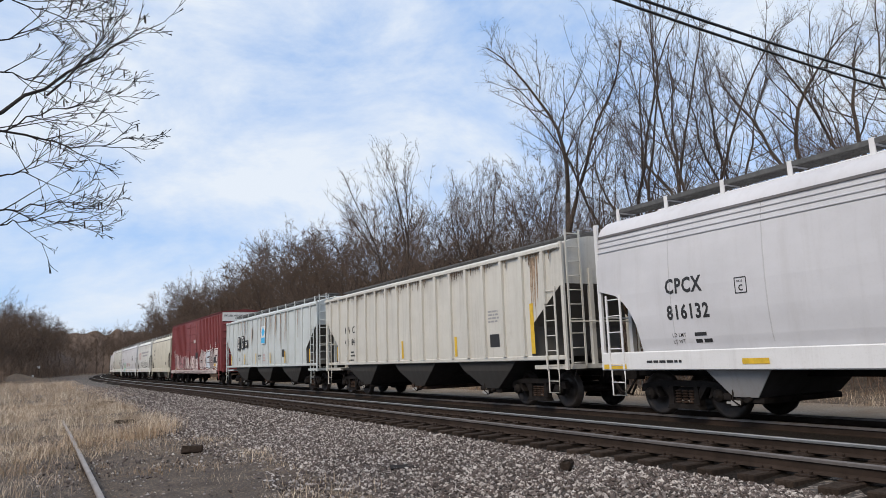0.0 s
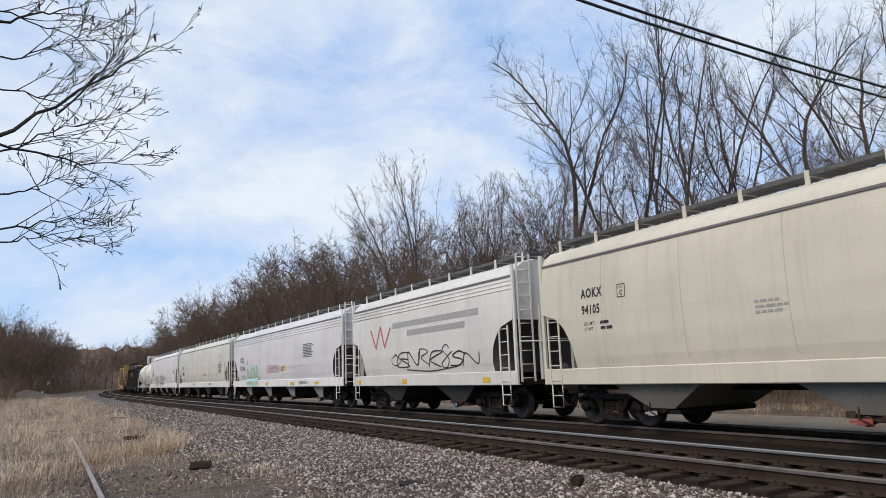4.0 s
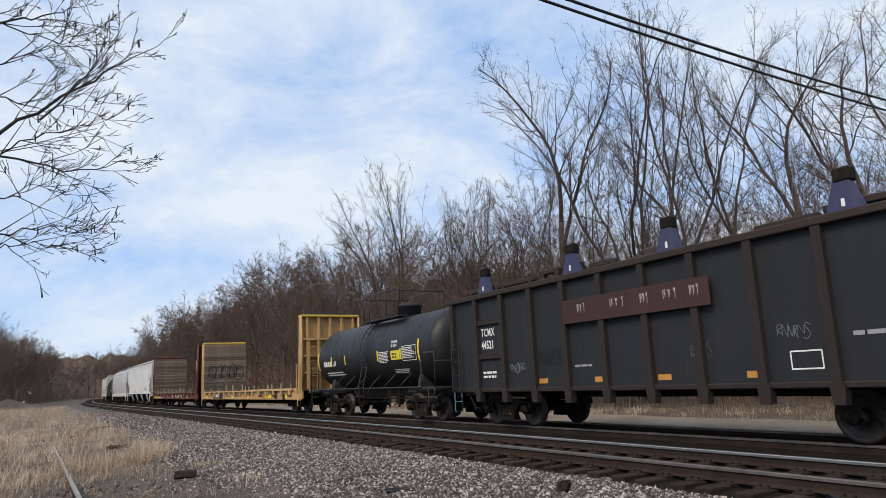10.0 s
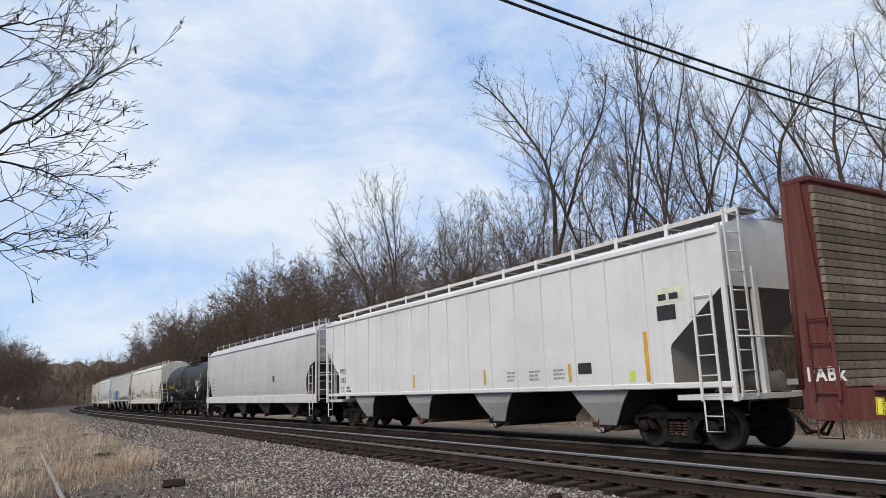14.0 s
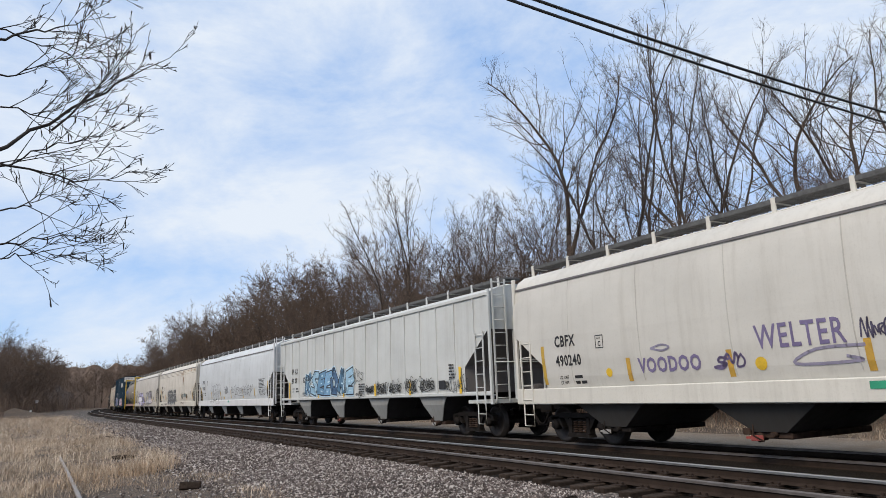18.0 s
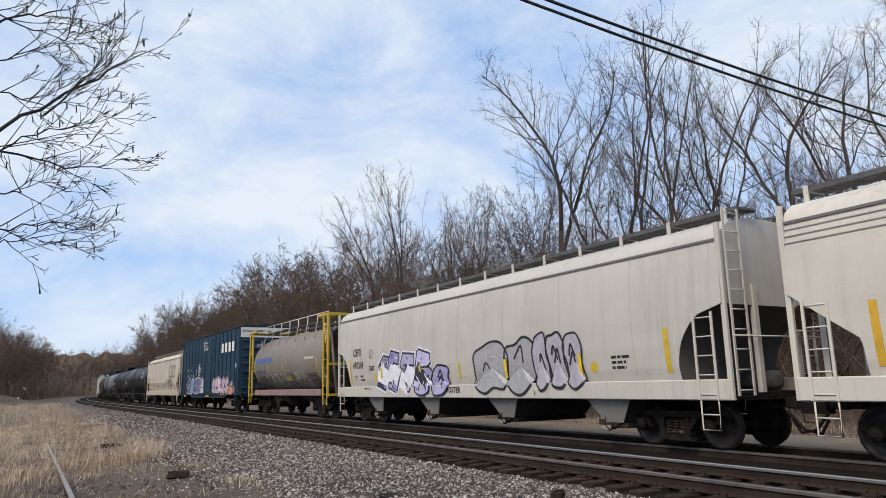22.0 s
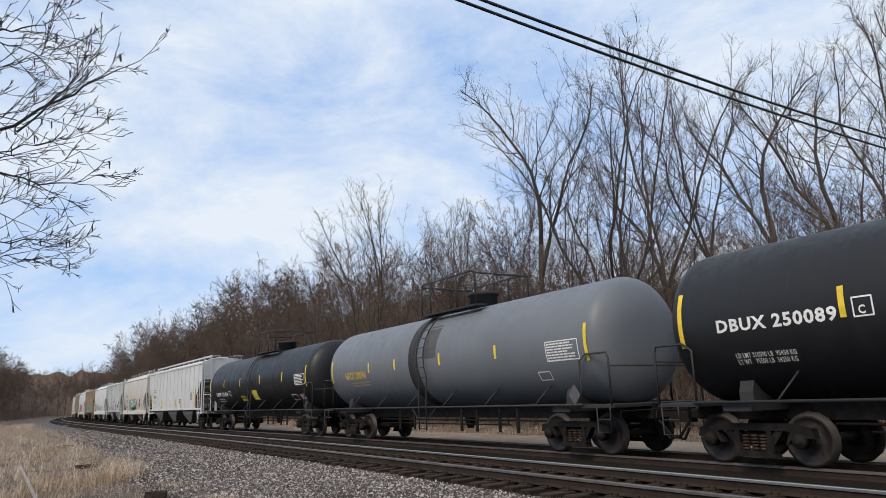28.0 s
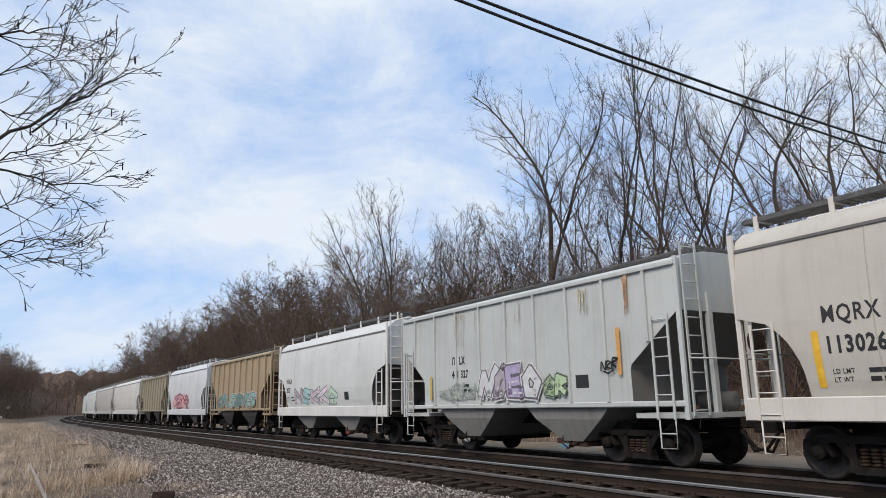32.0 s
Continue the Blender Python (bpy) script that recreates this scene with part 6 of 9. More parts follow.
        panel("scuffed_bar", -h + 10.2, -h + 10.28, 0.72, 1.06, ink((0.6, 0.5, 0.46)), c, sd)
        for k in range(7):
            bars(-h + 10.7 + k * 1.25, 0.96, 0.6, 3, 0.03, WHITE_INK, c, sd, 140 + k) if k < 4 else None
        frame_box(-h + 14.9, 0.74, 0.5, 0.32, 0.025, WHITE_INK, c, sd)
        tag_lines(-h + 12.4, -h + 13.5, 0.8, 1.04, 5, 0.03, (0.7, 0.68, 0.66), c, sd, 133)
        tag_lines(-h + 16.6, -h + 17.5, 0.74, 1.06, 6, 0.028, (0.7, 0.60, 0.12), c, sd, 134)
        tag_lines(h - 0.72, h - 0.42, 2.6, 3.9, 1, 0.05, (0.75, 0.45, 0.2), c, lambda z: -1.505, 135)
        lettering("PABk", 0.22, -h + 0.12, 1.3, WHITE_INK, c, lambda z: -1.505)
    elif i == 14:
        c, sd, ss = add_car(i, hopper(L, "rib", 4, (0.68, 0.69, 0.69), "white ribbed covered hopper with amber reflectors and dark end openings", "line", 0.12, pale_bays=True, ribs=17, lift=0.08, end_shade_rgb=(0.2, 0.19, 0.18), post=(0.016, 0.028), edge=paint((0.60, 0.57, 0.55), 0.6, 0.3)))
        marks(c, sd, h, "PPGX", "12432", 1.2, 2.1, 0.18, plate=False)
        dashes(c, sd, [-h + 7.74, -h + 11.85, -h + 15.4], 1.45, 1.85, 0.10, ink((0.55, 0.36, 0.05)))
        dashes(c, sd, [-h + 17.84], 1.38, 2.4, 0.14, ink((0.60, 0.33, 0.04)))
        panel("stencil_block", -h + 15.7, -h + 16.15, 1.6, 1.85, BLACK_INK, c, sd)
        panel("notice_plate", -h + 18.2, -h + 18.92, 2.92, 3.24, ink((0.62, 0.63, 0.50)), c, sd)
        panel("notice_plate", -h + 18.2, -h + 18.68, 2.58, 2.88, BLACK_INK, c, sd)
        panel("sticker", -h + 17.3, -h + 17.46, 1.4, 1.62, ink((0.50, 0.66, 0.10)), c, sd)
        bars(-h + 18.26, 2.98, 0.6, 1, 0.13, BLACK_INK, c, lambda z: sd(z) - 0.004, 141)
        for k in range(3):
            bars(-h + 12.9 + k * 0.95, 1.7, 0.45, 3, 0.05, GREY_INK, c, sd, 142 + k)
    elif i == 15:
        c, sd, ss = add_car(i, hopper(L, "round", 4, (0.50, 0.50, 0.51), "light grey covered hopper with smooth sides and pale sill", dirt=0.25, trim=paint((0.62, 0.62, 0.61), 0.5, 0.25)))
        bars(-h + 1.4, 2.4, 0.9, 4, 0.12, GREY_INK, c, sd, 151)
        panel("stencil_block", 4.0, 4.3, 2.0, 2.3, BLACK_INK, c, sd)
    elif i == 16:
        c, sd = add_car(i, tank_car(L, (0.013, 0.0135, 0.015), "black tank car with yellow lettering and white graffiti", dirt=0.18, rough=0.5, inset=0.18), L - 3.5)
        lettering("UTLX 676811", 0.21, -h + 1.84, 2.16, ink((0.60, 0.42, 0.04)), c, sd, 1.3)
        bars(-h + 1.6, 2.02, 1.6, 3, 0.05, ink((0.10, 0.10, 0.10)), c, sd, 161)
        panel("warning_plate", -h + 4.0, -h + 4.74, 1.85, 2.08, ink((0.36, 0.25, 0.035)), c, sd, 0.009)
        throw_up(-h + 4.95, -h + 6.95, 1.4, 2.0, 5, 0.03, (0.5, 0.5, 0.5), c, sd, 162)
        throw_up(-h + 7.9, -h + 10.4, 1.5, 2.25, 5, 0.028, (0.22, 0.22, 0.22), c, sd, 164)
        tag_lines(-h + 6.9, -h + 7.8, 1.75, 2.35, 4, 0.025, (0.24, 0.24, 0.24), c, sd, 165)
        lettering("DOT 111S100W1", 0.10, -h + 11.4, 2.56, ink((0.60, 0.45, 0.04)), c, sd)
        frame_box(-h + 11.35, 2.05, 1.2, 0.44, 0.022, WHITE_INK, c, sd)
        bars(-h + 11.4, 2.42, 1.05, 6, 0.035, WHITE_INK, c, sd, 163)
        frame_box(-h + 10.7, 1.62, 0.5, 0.24, 0.022, WHITE_INK, c, sd)
        for x, z, k, tone in ((12.66, 1.96, 0.19, WHITE_INK), (12.1, 1.5, 0.20, ink((0.72, 0.58, 0.05)))):
            part("hazard_placard", Geo().add([(-h + x, -1.56, z - k), (-h + x + k, -1.56, z), (-h + x, -1.56, z + k), (-h + x - k, -1.56, z)], [(0, 1, 2, 3)]), tone, c)
        gilt = ink((0.66, 0.52, 0.05))
        dashes(c, sd, (-h + 4.22, -h + 5.95, -h + 9.3), 2.33, 2.72, 0.08, gilt)
        dashes(c, sd, (-h + 0.75, -h + 12.8), 2.1, 3.0, 0.10, gilt)
        streaks(-h + 5.0, -h + 8.4, 3.3, (0.3, 1.3), 70, (0.01, 0.07), (0.07, 0.068, 0.066), c, sd, 166, name="drip_stain", label="grey weathered drips below the manway")
    elif i == 17:
        c, sd, ss = add_car(i, hopper(L, "round", 4, (0.60, 0.585, 0.54), "off-white covered hopper with grey tags and yellow marks", "line", dirt=0.2, trim=paint((0.66, 0.64, 0.58), 0.5, 0.25)))
        marks(c, sd, h, "CBFX", "490240", 1.4, 2.35, 0.24)
        violet = ink((0.17, 0.14, 0.26))
        lettering("VOODOO", 0.30, -h + 4.5, 1.62, violet, c, sd, 0.92, 0.010)
        tag_lines(-h + 6.5, -h + 7.15, 1.6, 1.95, 2, 0.06, (0.16, 0.13, 0.24), c, sd, 171)
        lettering("WELTER", 0.42, -h + 7.4, 1.92, violet, c, sd, 0.8, 0.010)
        g = Geo()
        ribbon(g, smooth_line([(-h + 4.9, 2.1), (-h + 5.2, 2.16), (-h + 5.4, 2.1), (-h + 5.2, 2.04), (-h + 4.9, 2.1)], 5), 0.04, sd, 0.01)
        ribbon(g, smooth_line([(-h + 9.3, 1.86), (-h + 8.5, 1.84), (-h + 8.1, 1.62), (-h + 9.2, 1.62), (-h + 9.0, 1.7)], 5), 0.05, sd, 0.01)
        part("graffiti", g, ink((0.27, 0.25, 0.34)), c)
        tag_lines(-h + 9.3, -h + 9.75, 1.95, 2.25, 3, 0.04, (0.08, 0.07, 0.12), c, sd, 172)
        part("graffiti", Geo().box(-h + 10.26, -h + 10.85, sd(1.85) - 0.014, sd(1.85) - 0.008, 1.74, 1.96, 0.004), ink((0.06, 0.10, 0.34)), c, "small blue sprayed patch")
        # a sprayed light bulb
        g = Geo()
        bulb = [(13.78, 1.66), (13.72, 1.95), (13.5, 2.2), (13.55, 2.5), (13.85, 2.62), (14.2, 2.6), (14.45, 2.35), (14.35, 2.05), (14.12, 1.85), (14.1, 1.66)]
        ribbon(g, [(-h + x, z) for x, z in smooth_line(bulb, 4)], 0.055, sd, 0.010)
        for z in (1.66, 1.58, 1.5):
            ribbon(g, [(-h + 13.72, z), (-h + 14.15, z + 0.03)], 0.045, sd, 0.011)
        ribbon(g, smooth_line([(-h + 13.85, 1.85), (-h + 13.8, 2.15), (-h + 13.95, 2.2), (-h + 14.0, 1.95), (-h + 14.12, 2.2), (-h + 14.0, 1.8)], 4), 0.03, sd, 0.012)
        part("graffiti", g, ink((0.03, 0.03, 0.035)), c, "black sprayed outline of a light bulb")
        lettering("CAUTION DO NOT USE STEAM", 0.06, -h + 12.82, 2.28, BLACK_INK, c, sd)
        bars(-h + 12.82, 2.18, 0.7, 5, 0.05, BLACK_INK, c, sd, 174)
        bars(-h + 12.82, 1.78, 0.8, 3, 0.045, BLACK_INK, c, sd, 175)
        for a, k in ((3.57, 0.10), (7.44, 0.12), (11.22, 0.13), (15.08, 0.14)):
            ring = Geo().add([(-h + a, sd(1.66) - 0.008, 1.66)] + [(-h + a + k * math.cos(j * 0.5236), sd(1.66 + k * math.sin(j * 0.5236)) - 0.008, 1.66 + k * math.sin(j * 0.5236)) for j in range(12)], [(0, 1 + j, 1 + (j + 1) % 12) for j in range(12)])
            part("sticker", ring, ink((0.68, 0.44, 0.03)), c, "round yellow sticker")
        dashes(c, sd, (-h + 4.2, -h + 6.8, -h + 9.35, -h + 11.78, -h + 14.4), 1.45, 1.95, 0.12, ink((0.50, 0.30, 0.05)))
        dashes(c, sd, (-h + 1.25, h - 1.75), 1.45, 2.4, 0.12, ink((0.50, 0.32, 0.05)))
        panel("sticker", -h + 9.3, -h + 9.6, 1.18, 1.3, ink((0.03, 0.30, 0.17)), c, ss, 0.008)
        bars(-h + 15.6, 1.9, 1.3, 3, 0.06, BLACK_INK, c, sd, 176, 2.0)
    elif i == 18:
        c, sd, ss = add_car(i, hopper(L, "rib", 4, (0.56, 0.58, 0.57), "pale grey-green ribbed covered hopper with a large blue graffiti piece", "line", 0.22, 0.05, ribs=17, lift=0.05, post=(0.018, 0.03), pale_bays=True, end_shade_rgb=(0.15, 0.14, 0.14)))
        marks(c, sd, h, "FP  AX", "89  00", 1.6, 2.48, 0.23, plate=False)
        lettering("62", 0.24, -h + 3.65, 2.04, BLACK_INK, c, sd, 0.93)
        s2 = lambda z: sd(z) - 0.03
        piece_letters(-h + 4.0, -h + 9.9, 1.33, 2.62, 7, (0.13, 0.27, 0.42), (0.02, 0.025, 0.04), c, s2, 181, (0.50, 0.66, 0.76), ((0.30, 0.48, 0.62), (0.07, 0.14, 0.25)))
        tag_lines(-h + 4.0, -h + 4.8, 2.1, 2.35, 5, 0.035, (0.02, 0.02, 0.02), c, s2, 187)
        tag_lines(-h + 3.6, -h + 4.2, 1.4, 1.65, 2, 0.03, (0.02, 0.02, 0.02), c, s2, 188)
        tag_lines(-h + 10.0, -h + 10.9, 1.9, 2.4, 2, 0.035, (0.02, 0.02, 0.02), c, s2, 182)
        tag_lines(-h + 10.1, -h + 11.0, 1.3, 1.5, 4, 0.03, (0.02, 0.02, 0.02), c, s2, 183)
        for k, (a, b, lo, hi) in enumerate(((11.1, 11.9, 1.4, 1.75), (12.05, 13.0, 1.35, 1.9), (13.1, 14.2, 1.36, 1.85), (14.4, 15.4, 1.36, 2.0), (15.5, 16.6, 1.4, 1.95))):
            tag_lines(-h + a, -h + b, lo, hi, 4, 0.034, (0.02, 0.02, 0.02), c, s2, 401 + k)
            tag_lines(-h + a + 0.1, -h + b - 0.1, lo + 0.05, hi - 0.08, 3, 0.05, (0.02, 0.02, 0.02), c, lambda z: s2(z) - 0.002, 411 + k)
        tag_lines(-h + 17.3, -h + 18.6, 1.32, 1.9, 5, 0.035, (0.02, 0.02, 0.02), c, s2, 186)
        panel("stencil_block", -h + 16.83, -h + 17.26, 1.45, 1.72, BLACK_INK, c, s2)
        dashes(c, s2, (-h + 5.81, -h + 8.81, -h + 11.96, -h + 14.82), 1.3, 1.75, 0.13, ink((0.74, 0.47, 0.03)))
        dashes(c, s2, (-h + 1.68, -h + 18.16), 1.3, 2.1, 0.14, ink((0.74, 0.47, 0.03)))
        bars(-h + 10.4, 1.75, 0.7, 4, 0.05, BLACK_INK, c, s2, 189)
        bars(-h + 17.5, 2.15, 0.4, 5, 0.05, BLACK_INK, c, s2, 190)
    elif i == 19:
        c, sd, ss = add_car(i, hopper(L, "round", 4, (0.57, 0.60, 0.62), "pale grey-blue covered hopper with thin black scrawled tags", "line", pale_bays=True, dirt=0.14, trim=paint((0.68, 0.69, 0.70), 0.5, 0.2)))
        marks(c, sd, h, "FPAX", "950202", 1.04, 2.55, 0.22)
        out19 = lambda z: min(sd(z), -1.594) if z < 1.37 else sd(z)
        throw_up(-h + 4.1, -h + 6.9, 1.2, 2.4, 4, 0.024, (0.03, 0.03, 0.04), c, out19, 191)
        tag_lines(-h + 8.05, -h + 8.95, 1.75, 2.25, 5, 0.028, (0.03, 0.03, 0.04), c, sd, 192)
        tag_lines(-h + 9.7, -h + 14.6, 1.6, 2.3, 9, 0.028, (0.03, 0.03, 0.04), c, sd, 193)
        tag_lines(-h + 15.9, -h + 17.3, 1.6, 1.95, 4, 0.035, (0.03, 0.03, 0.04), c, sd, 195)
        bars(-h + 15.95, 2.42, 1.25, 7, 0.04, BLACK_INK, c, sd, 194)
        dashes(c, sd, (-h + 4.2, -h + 6.85, -h + 9.6, -h + 12.5, -h + 15.0), 1.45, 1.95, 0.11, ink((0.55, 0.36, 0.04)))
        dashes(c, sd, (-h + 1.02, -h + 17.7), 1.45, 2.3, 0.11, ink((0.55, 0.36, 0.04)))
        panel("sticker", -h + 9.0, -h + 9.35, 1.2, 1.32, ink((0.03, 0.30, 0.22)), c, ss, 0.008)
        panel("sticker", -h + 7.6, -h + 7.85, 1.42, 1.58, ink((0.60, 0.42, 0.08)), c, sd, 0.008)
    elif i == 20:
        c, sd, ss = add_car(i, hopper(L, "round", 4, (0.61, 0.575, 0.51), "cream covered hopper with a dark silver graffiti piece and rust spots", "line", pale_bays=True, dirt=0.28, rust=0.12, band=True, trim=paint((0.62, 0.59, 0.52), 0.5, 0.25)))
        marks(c, sd, h, "FPAX", "820237", 1.42, 2.58, 0.22)
        rust20 = ((9.4, 10.1, 3.72, 0.2), (11.4, 13.0, 3.92, 0.5), (12.6, 12.85, 3.4, 0.9), (14.4, 14.7, 3.9, 0.15), (15.4, 15.9, 3.95, 0.3), (16.8, 17.7, 3.9, 0.3))
        for k, (a, b, zt, lo) in enumerate(rust20):
            streaks(-h + a, -h + b, zt, (0.2 * lo, lo), 14, (0.03, 0.13), (0.36, 0.22, 0.13), c, sd, 204 + k)
        out20 = lambda z: min(sd(z), -1.594) - 0.004 if z < 1.37 else sd(z) - 0.004
        throw_up(-h + 5.2, -h + 9.4, 1.08, 2.45, 7, 0.05, (0.50, 0.52, 0.53), c, out20, 201, (0.075, 0.08, 0.085))
        for a, b, seed in ((1.7, 2.7, 202), (3.7, 4.9, 212)):
            tag_lines(-h + a, -h + b, 1.08, 1.28, 5, 0.03, (0.05, 0.05, 0.06), c, ss, seed)
        tag_lines(-h + 4.0, -h + 5.05, 1.6, 1.82, 4, 0.02, (0.2, 0.2, 0.2), c, sd, 213)
        tag_lines(-h + 11.9, -h + 12.8, 1.6, 2.1, 5, 0.035, (0.06, 0.06, 0.06), c, sd, 203)
        tag_lines(-h + 13.0, -h + 13.95, 1.65, 2.1, 4, 0.035, (0.12, 0.25, 0.32), c, sd, 214)
        tag_lines(-h + 11.9, -h + 13.2, 1.16, 1.32, 10, 0.022, (0.10, 0.07, 0.05), c, ss, 215)
        panel("stencil_block", -h + 14.1, -h + 14.53, 1.62, 1.92, BLACK_INK, c, sd)
        bars(-h + 15.85, 2.1, 0.42, 3, 0.05, GREY_INK, c, sd, 216)
        dashes(c, sd, (-h + 3.86, -h + 11.7, -h + 14.0), 1.5, 2.0, 0.12, ink((0.62, 0.36, 0.03)))
        dashes(c, sd, (-h + 1.45, -h + 16.62), 1.5, 2.5, 0.13, ink((0.62, 0.36, 0.03)))
    elif i == 21:
        c, sd, ss = add_car(i, hopper(L, "round", 4, (0.53, 0.505, 0.465), "warm grey covered hopper with purple and white graffiti", pale_bays=True, dirt=0.25, trim=paint((0.56, 0.53, 0.48), 0.5, 0.3)))
        marks(c, sd, h, "CBFX", "490309", 1.3, 2.52, 0.25)
        out21 = lambda z: min(sd(z), -1.594) - 0.006 if z < 1.37 else sd(z) - 0.006
        piece_letters(-h + 3.9, -h + 7.6, 1.08, 2.65, 4, (0.40, 0.38, 0.58), (0.025, 0.022, 0.04), c, out21, 211, (0.70, 0.70, 0.76), ((0.30, 0.27, 0.50), (0.55, 0.53, 0.68)))
        throw_up(-h + 6.8, -h + 8.9, 1.02, 2.0, 2, 0.06, (0.025, 0.022, 0.04), c, lambda z: out21(z) - 0.02, 217, (0.36, 0.34, 0.55))
        throw_up(-h + 10.5, -h + 13.2, 1.05, 2.55, 2, 0.06, (0.03, 0.03, 0.035), c, out21, 212, (0.36, 0.36, 0.38))
        throw_up(-h + 13.1, -h + 14.95, 1.2, 2.55, 3, 0.06, (0.03, 0.03, 0.035), c, lambda z: out21(z) - 0.012, 218, (0.40, 0.38, 0.44))
        lettering("2020", 0.17, -h + 3.13, 1.95, BLACK_INK, c, sd)
        lettering("VOSTER", 0.17, -h + 8.75, 1.13, BLACK_INK, c, ss)
        for a in (3.6, 15.28):
            ring = Geo().add([(-h + a, sd(1.68) - 0.008, 1.68)] + [(-h + a + 0.12 * math.cos(j * 0.5236), sd(1.68 + 0.12 * math.sin(j * 0.5236)) - 0.008, 1.68 + 0.12 * math.sin(j * 0.5236)) for j in range(12)], [(0, 1 + j, 1 + (j + 1) % 12) for j in range(12)])
            part("sticker", ring, ink((0.68, 0.44, 0.03)), c, "round yellow sticker")
        dashes(c, lambda z: out21(z) - 0.036, (-h + 4.24, -h + 7.12, -h + 11.9, -h + 14.86), 1.5, 2.0, 0.12, ink((0.74, 0.54, 0.03)))
        dashes(c, sd, (-h + 9.5,), 1.5, 2.0, 0.12, ink((0.62, 0.42, 0.03)))
        dashes(c, sd, (-h + 1.4, -h + 17.45), 1.5, 2.4, 0.13, ink((0.58, 0.40, 0.03)))
        bars(-h + 15.85, 1.85, 0.6, 3, 0.06, BLACK_INK, c, sd, 219)
        lettering("EMPTY LOAD", 0.07, -h + 2.75, 1.25, BLACK_INK, c, ss)
    elif i == 22:
        c, sd = add_car(i, pressure_hopper(L, (0.215, 0.188, 0.16), "grimy tan tank-bodied hopper with yellow end cages and ladders"), L - 3.5)
        blue22 = ink((0.06, 0.10, 0.30))
        for k in range(6):
            panel("name_block", -h + 1.2 + 0.48 * k, -h + 1.58 + 0.48 * k, 2.7, 2.98, blue22, c, sd, 0.008, "block of a faded blue company name")
        bars(-h + 1.25, 2.16, 2.0, 1, 0.16, ink((0.07, 0.10, 0.22)), c, sd, 222)
        piece_letters(-h + 2.7, -h + 8.8, 1.36, 2.3, 8, (0.30, 0.28, 0.23), (0.60, 0.59, 0.54), c, sd, 221, (0.55, 0.53, 0.44), ((0.40, 0.38, 0.30), (0.18, 0.165, 0.145)))
        panel("pale_bar", -h + 8.95, -h + 10.2, 2.66, 2.78, ink((0.45, 0.43, 0.38)), c, sd)
        dashes(c, sd, (-h + 3.36, -h + 5.78), 2.2, 2.6, 0.10, ink((0.55, 0.34, 0.04)))
        dashes(c, sd, (-h + 1.0, -h + 10.5), 1.7, 2.7, 0.10, ink((0.55, 0.34, 0.04)))
        panel("stencil_block", -h + 9.12, -h + 9.77, 1.65, 1.92, BLACK_INK, c, sd)
        panel("warning_plate", -h + 5.9, -h + 6.6, 1.72, 1.92, ink((0.48, 0.38, 0.05)), c, lambda z: sd(z) - 0.02)
        streaks(-h + 1.5, h - 1.6, 2.05, (0.2, 0.9), 160, (0.01, 0.06), (0.11, 0.095, 0.08), c, sd, 224, name="soot_streak", label="sooty wash over the lower shell")
    elif i == 23:
        c, sd = add_car(i, boxcar(L, (0.009, 0.036, 0.066), "dark blue ribbed boxcar with white lettering and pastel graffiti", (-h + 6.4, -h + 10.05), (6, 6), 5.05, dirt=0.2, rust=0.05))
        out23 = lambda z: -1.616
        lettering("LR", 0.19, -h + 2.3, 2.75, WHITE_INK, c, out23)
        lettering("S", 0.19, -h + 3.2, 2.72, WHITE_INK, c, out23)
        for a, text in ((2.32, "10"), (3.2, "00"), (4.1, "64")):
            lettering(text, 0.19, -h + a, 2.3, WHITE_INK, c, out23)
        for a in (12.01, 12.87, 13.71, 14.52):
            panel("name_block", -h + a, -h + a + 0.5, 3.68, 4.26, WHITE_INK, c, out23, 0.007, "white block of the painted company name")
        piece_letters(-h + 2.1, -h + 6.4, 1.06, 2.35, 4, (0.11, 0.10, 0.25), (0.66, 0.66, 0.70), c, out23, 231, (0.30, 0.50, 0.66), ((0.20, 0.32, 0.52), (0.09, 0.08, 0.20)))
        piece_letters(-h + 6.3, -h + 7.4, 1.06, 2.3, 2, (0.60, 0.60, 0.64), (0.64, 0.64, 0.68), c, out23, 236, (0.7, 0.7, 0.72), ((0.12, 0.11, 0.26),))
        piece_letters(-h + 9.9, -h + 13.9, 1.05, 2.25, 5, (0.62, 0.52, 0.60), (0.03, 0.03, 0.035), c, out23, 232, (0.68, 0.36, 0.32), ((0.34, 0.58, 0.54), (0.60, 0.50, 0.66), (0.66, 0.60, 0.66)))
        piece_letters(-h + 13.8, -h + 15.4, 1.05, 1.6, 3, (0.64, 0.32, 0.26), (0.10, 0.04, 0.04), c, out23, 237, (0.66, 0.38, 0.32))
        tag_lines(-h + 14.3, -h + 15.0, 1.6, 1.9, 4, 0.04, (0.6, 0.62, 0.64), c, out23, 238)
        tag_lines(-h + 15.35, -h + 15.7, 2.6, 3.1, 2, 0.035, (0.45, 0.6, 0.66), c, out23, 239)
        lettering("CLOSE AND LOCK\nBOTH DOORS BEFORE\nMOVING CAR", 0.085, -h + 7.3, 4.62, WHITE_INK, c, lambda z: -1.65)
        lettering("CIERRE Y BLOQUEE\nAMBAS PUERTAS ANTES\nDE MOVER EL CARRO", 0.085, -h + 7.3, 4.28, WHITE_INK, c, lambda z: -1.65)
        bars(-h + 5.7, 3.05, 0.35, 6, 0.09, WHITE_INK, c, out23, 233)
        bars(-h + 6.05, 2.8, 0.3, 2, 0.09, WHITE_INK, c, out23, 234)
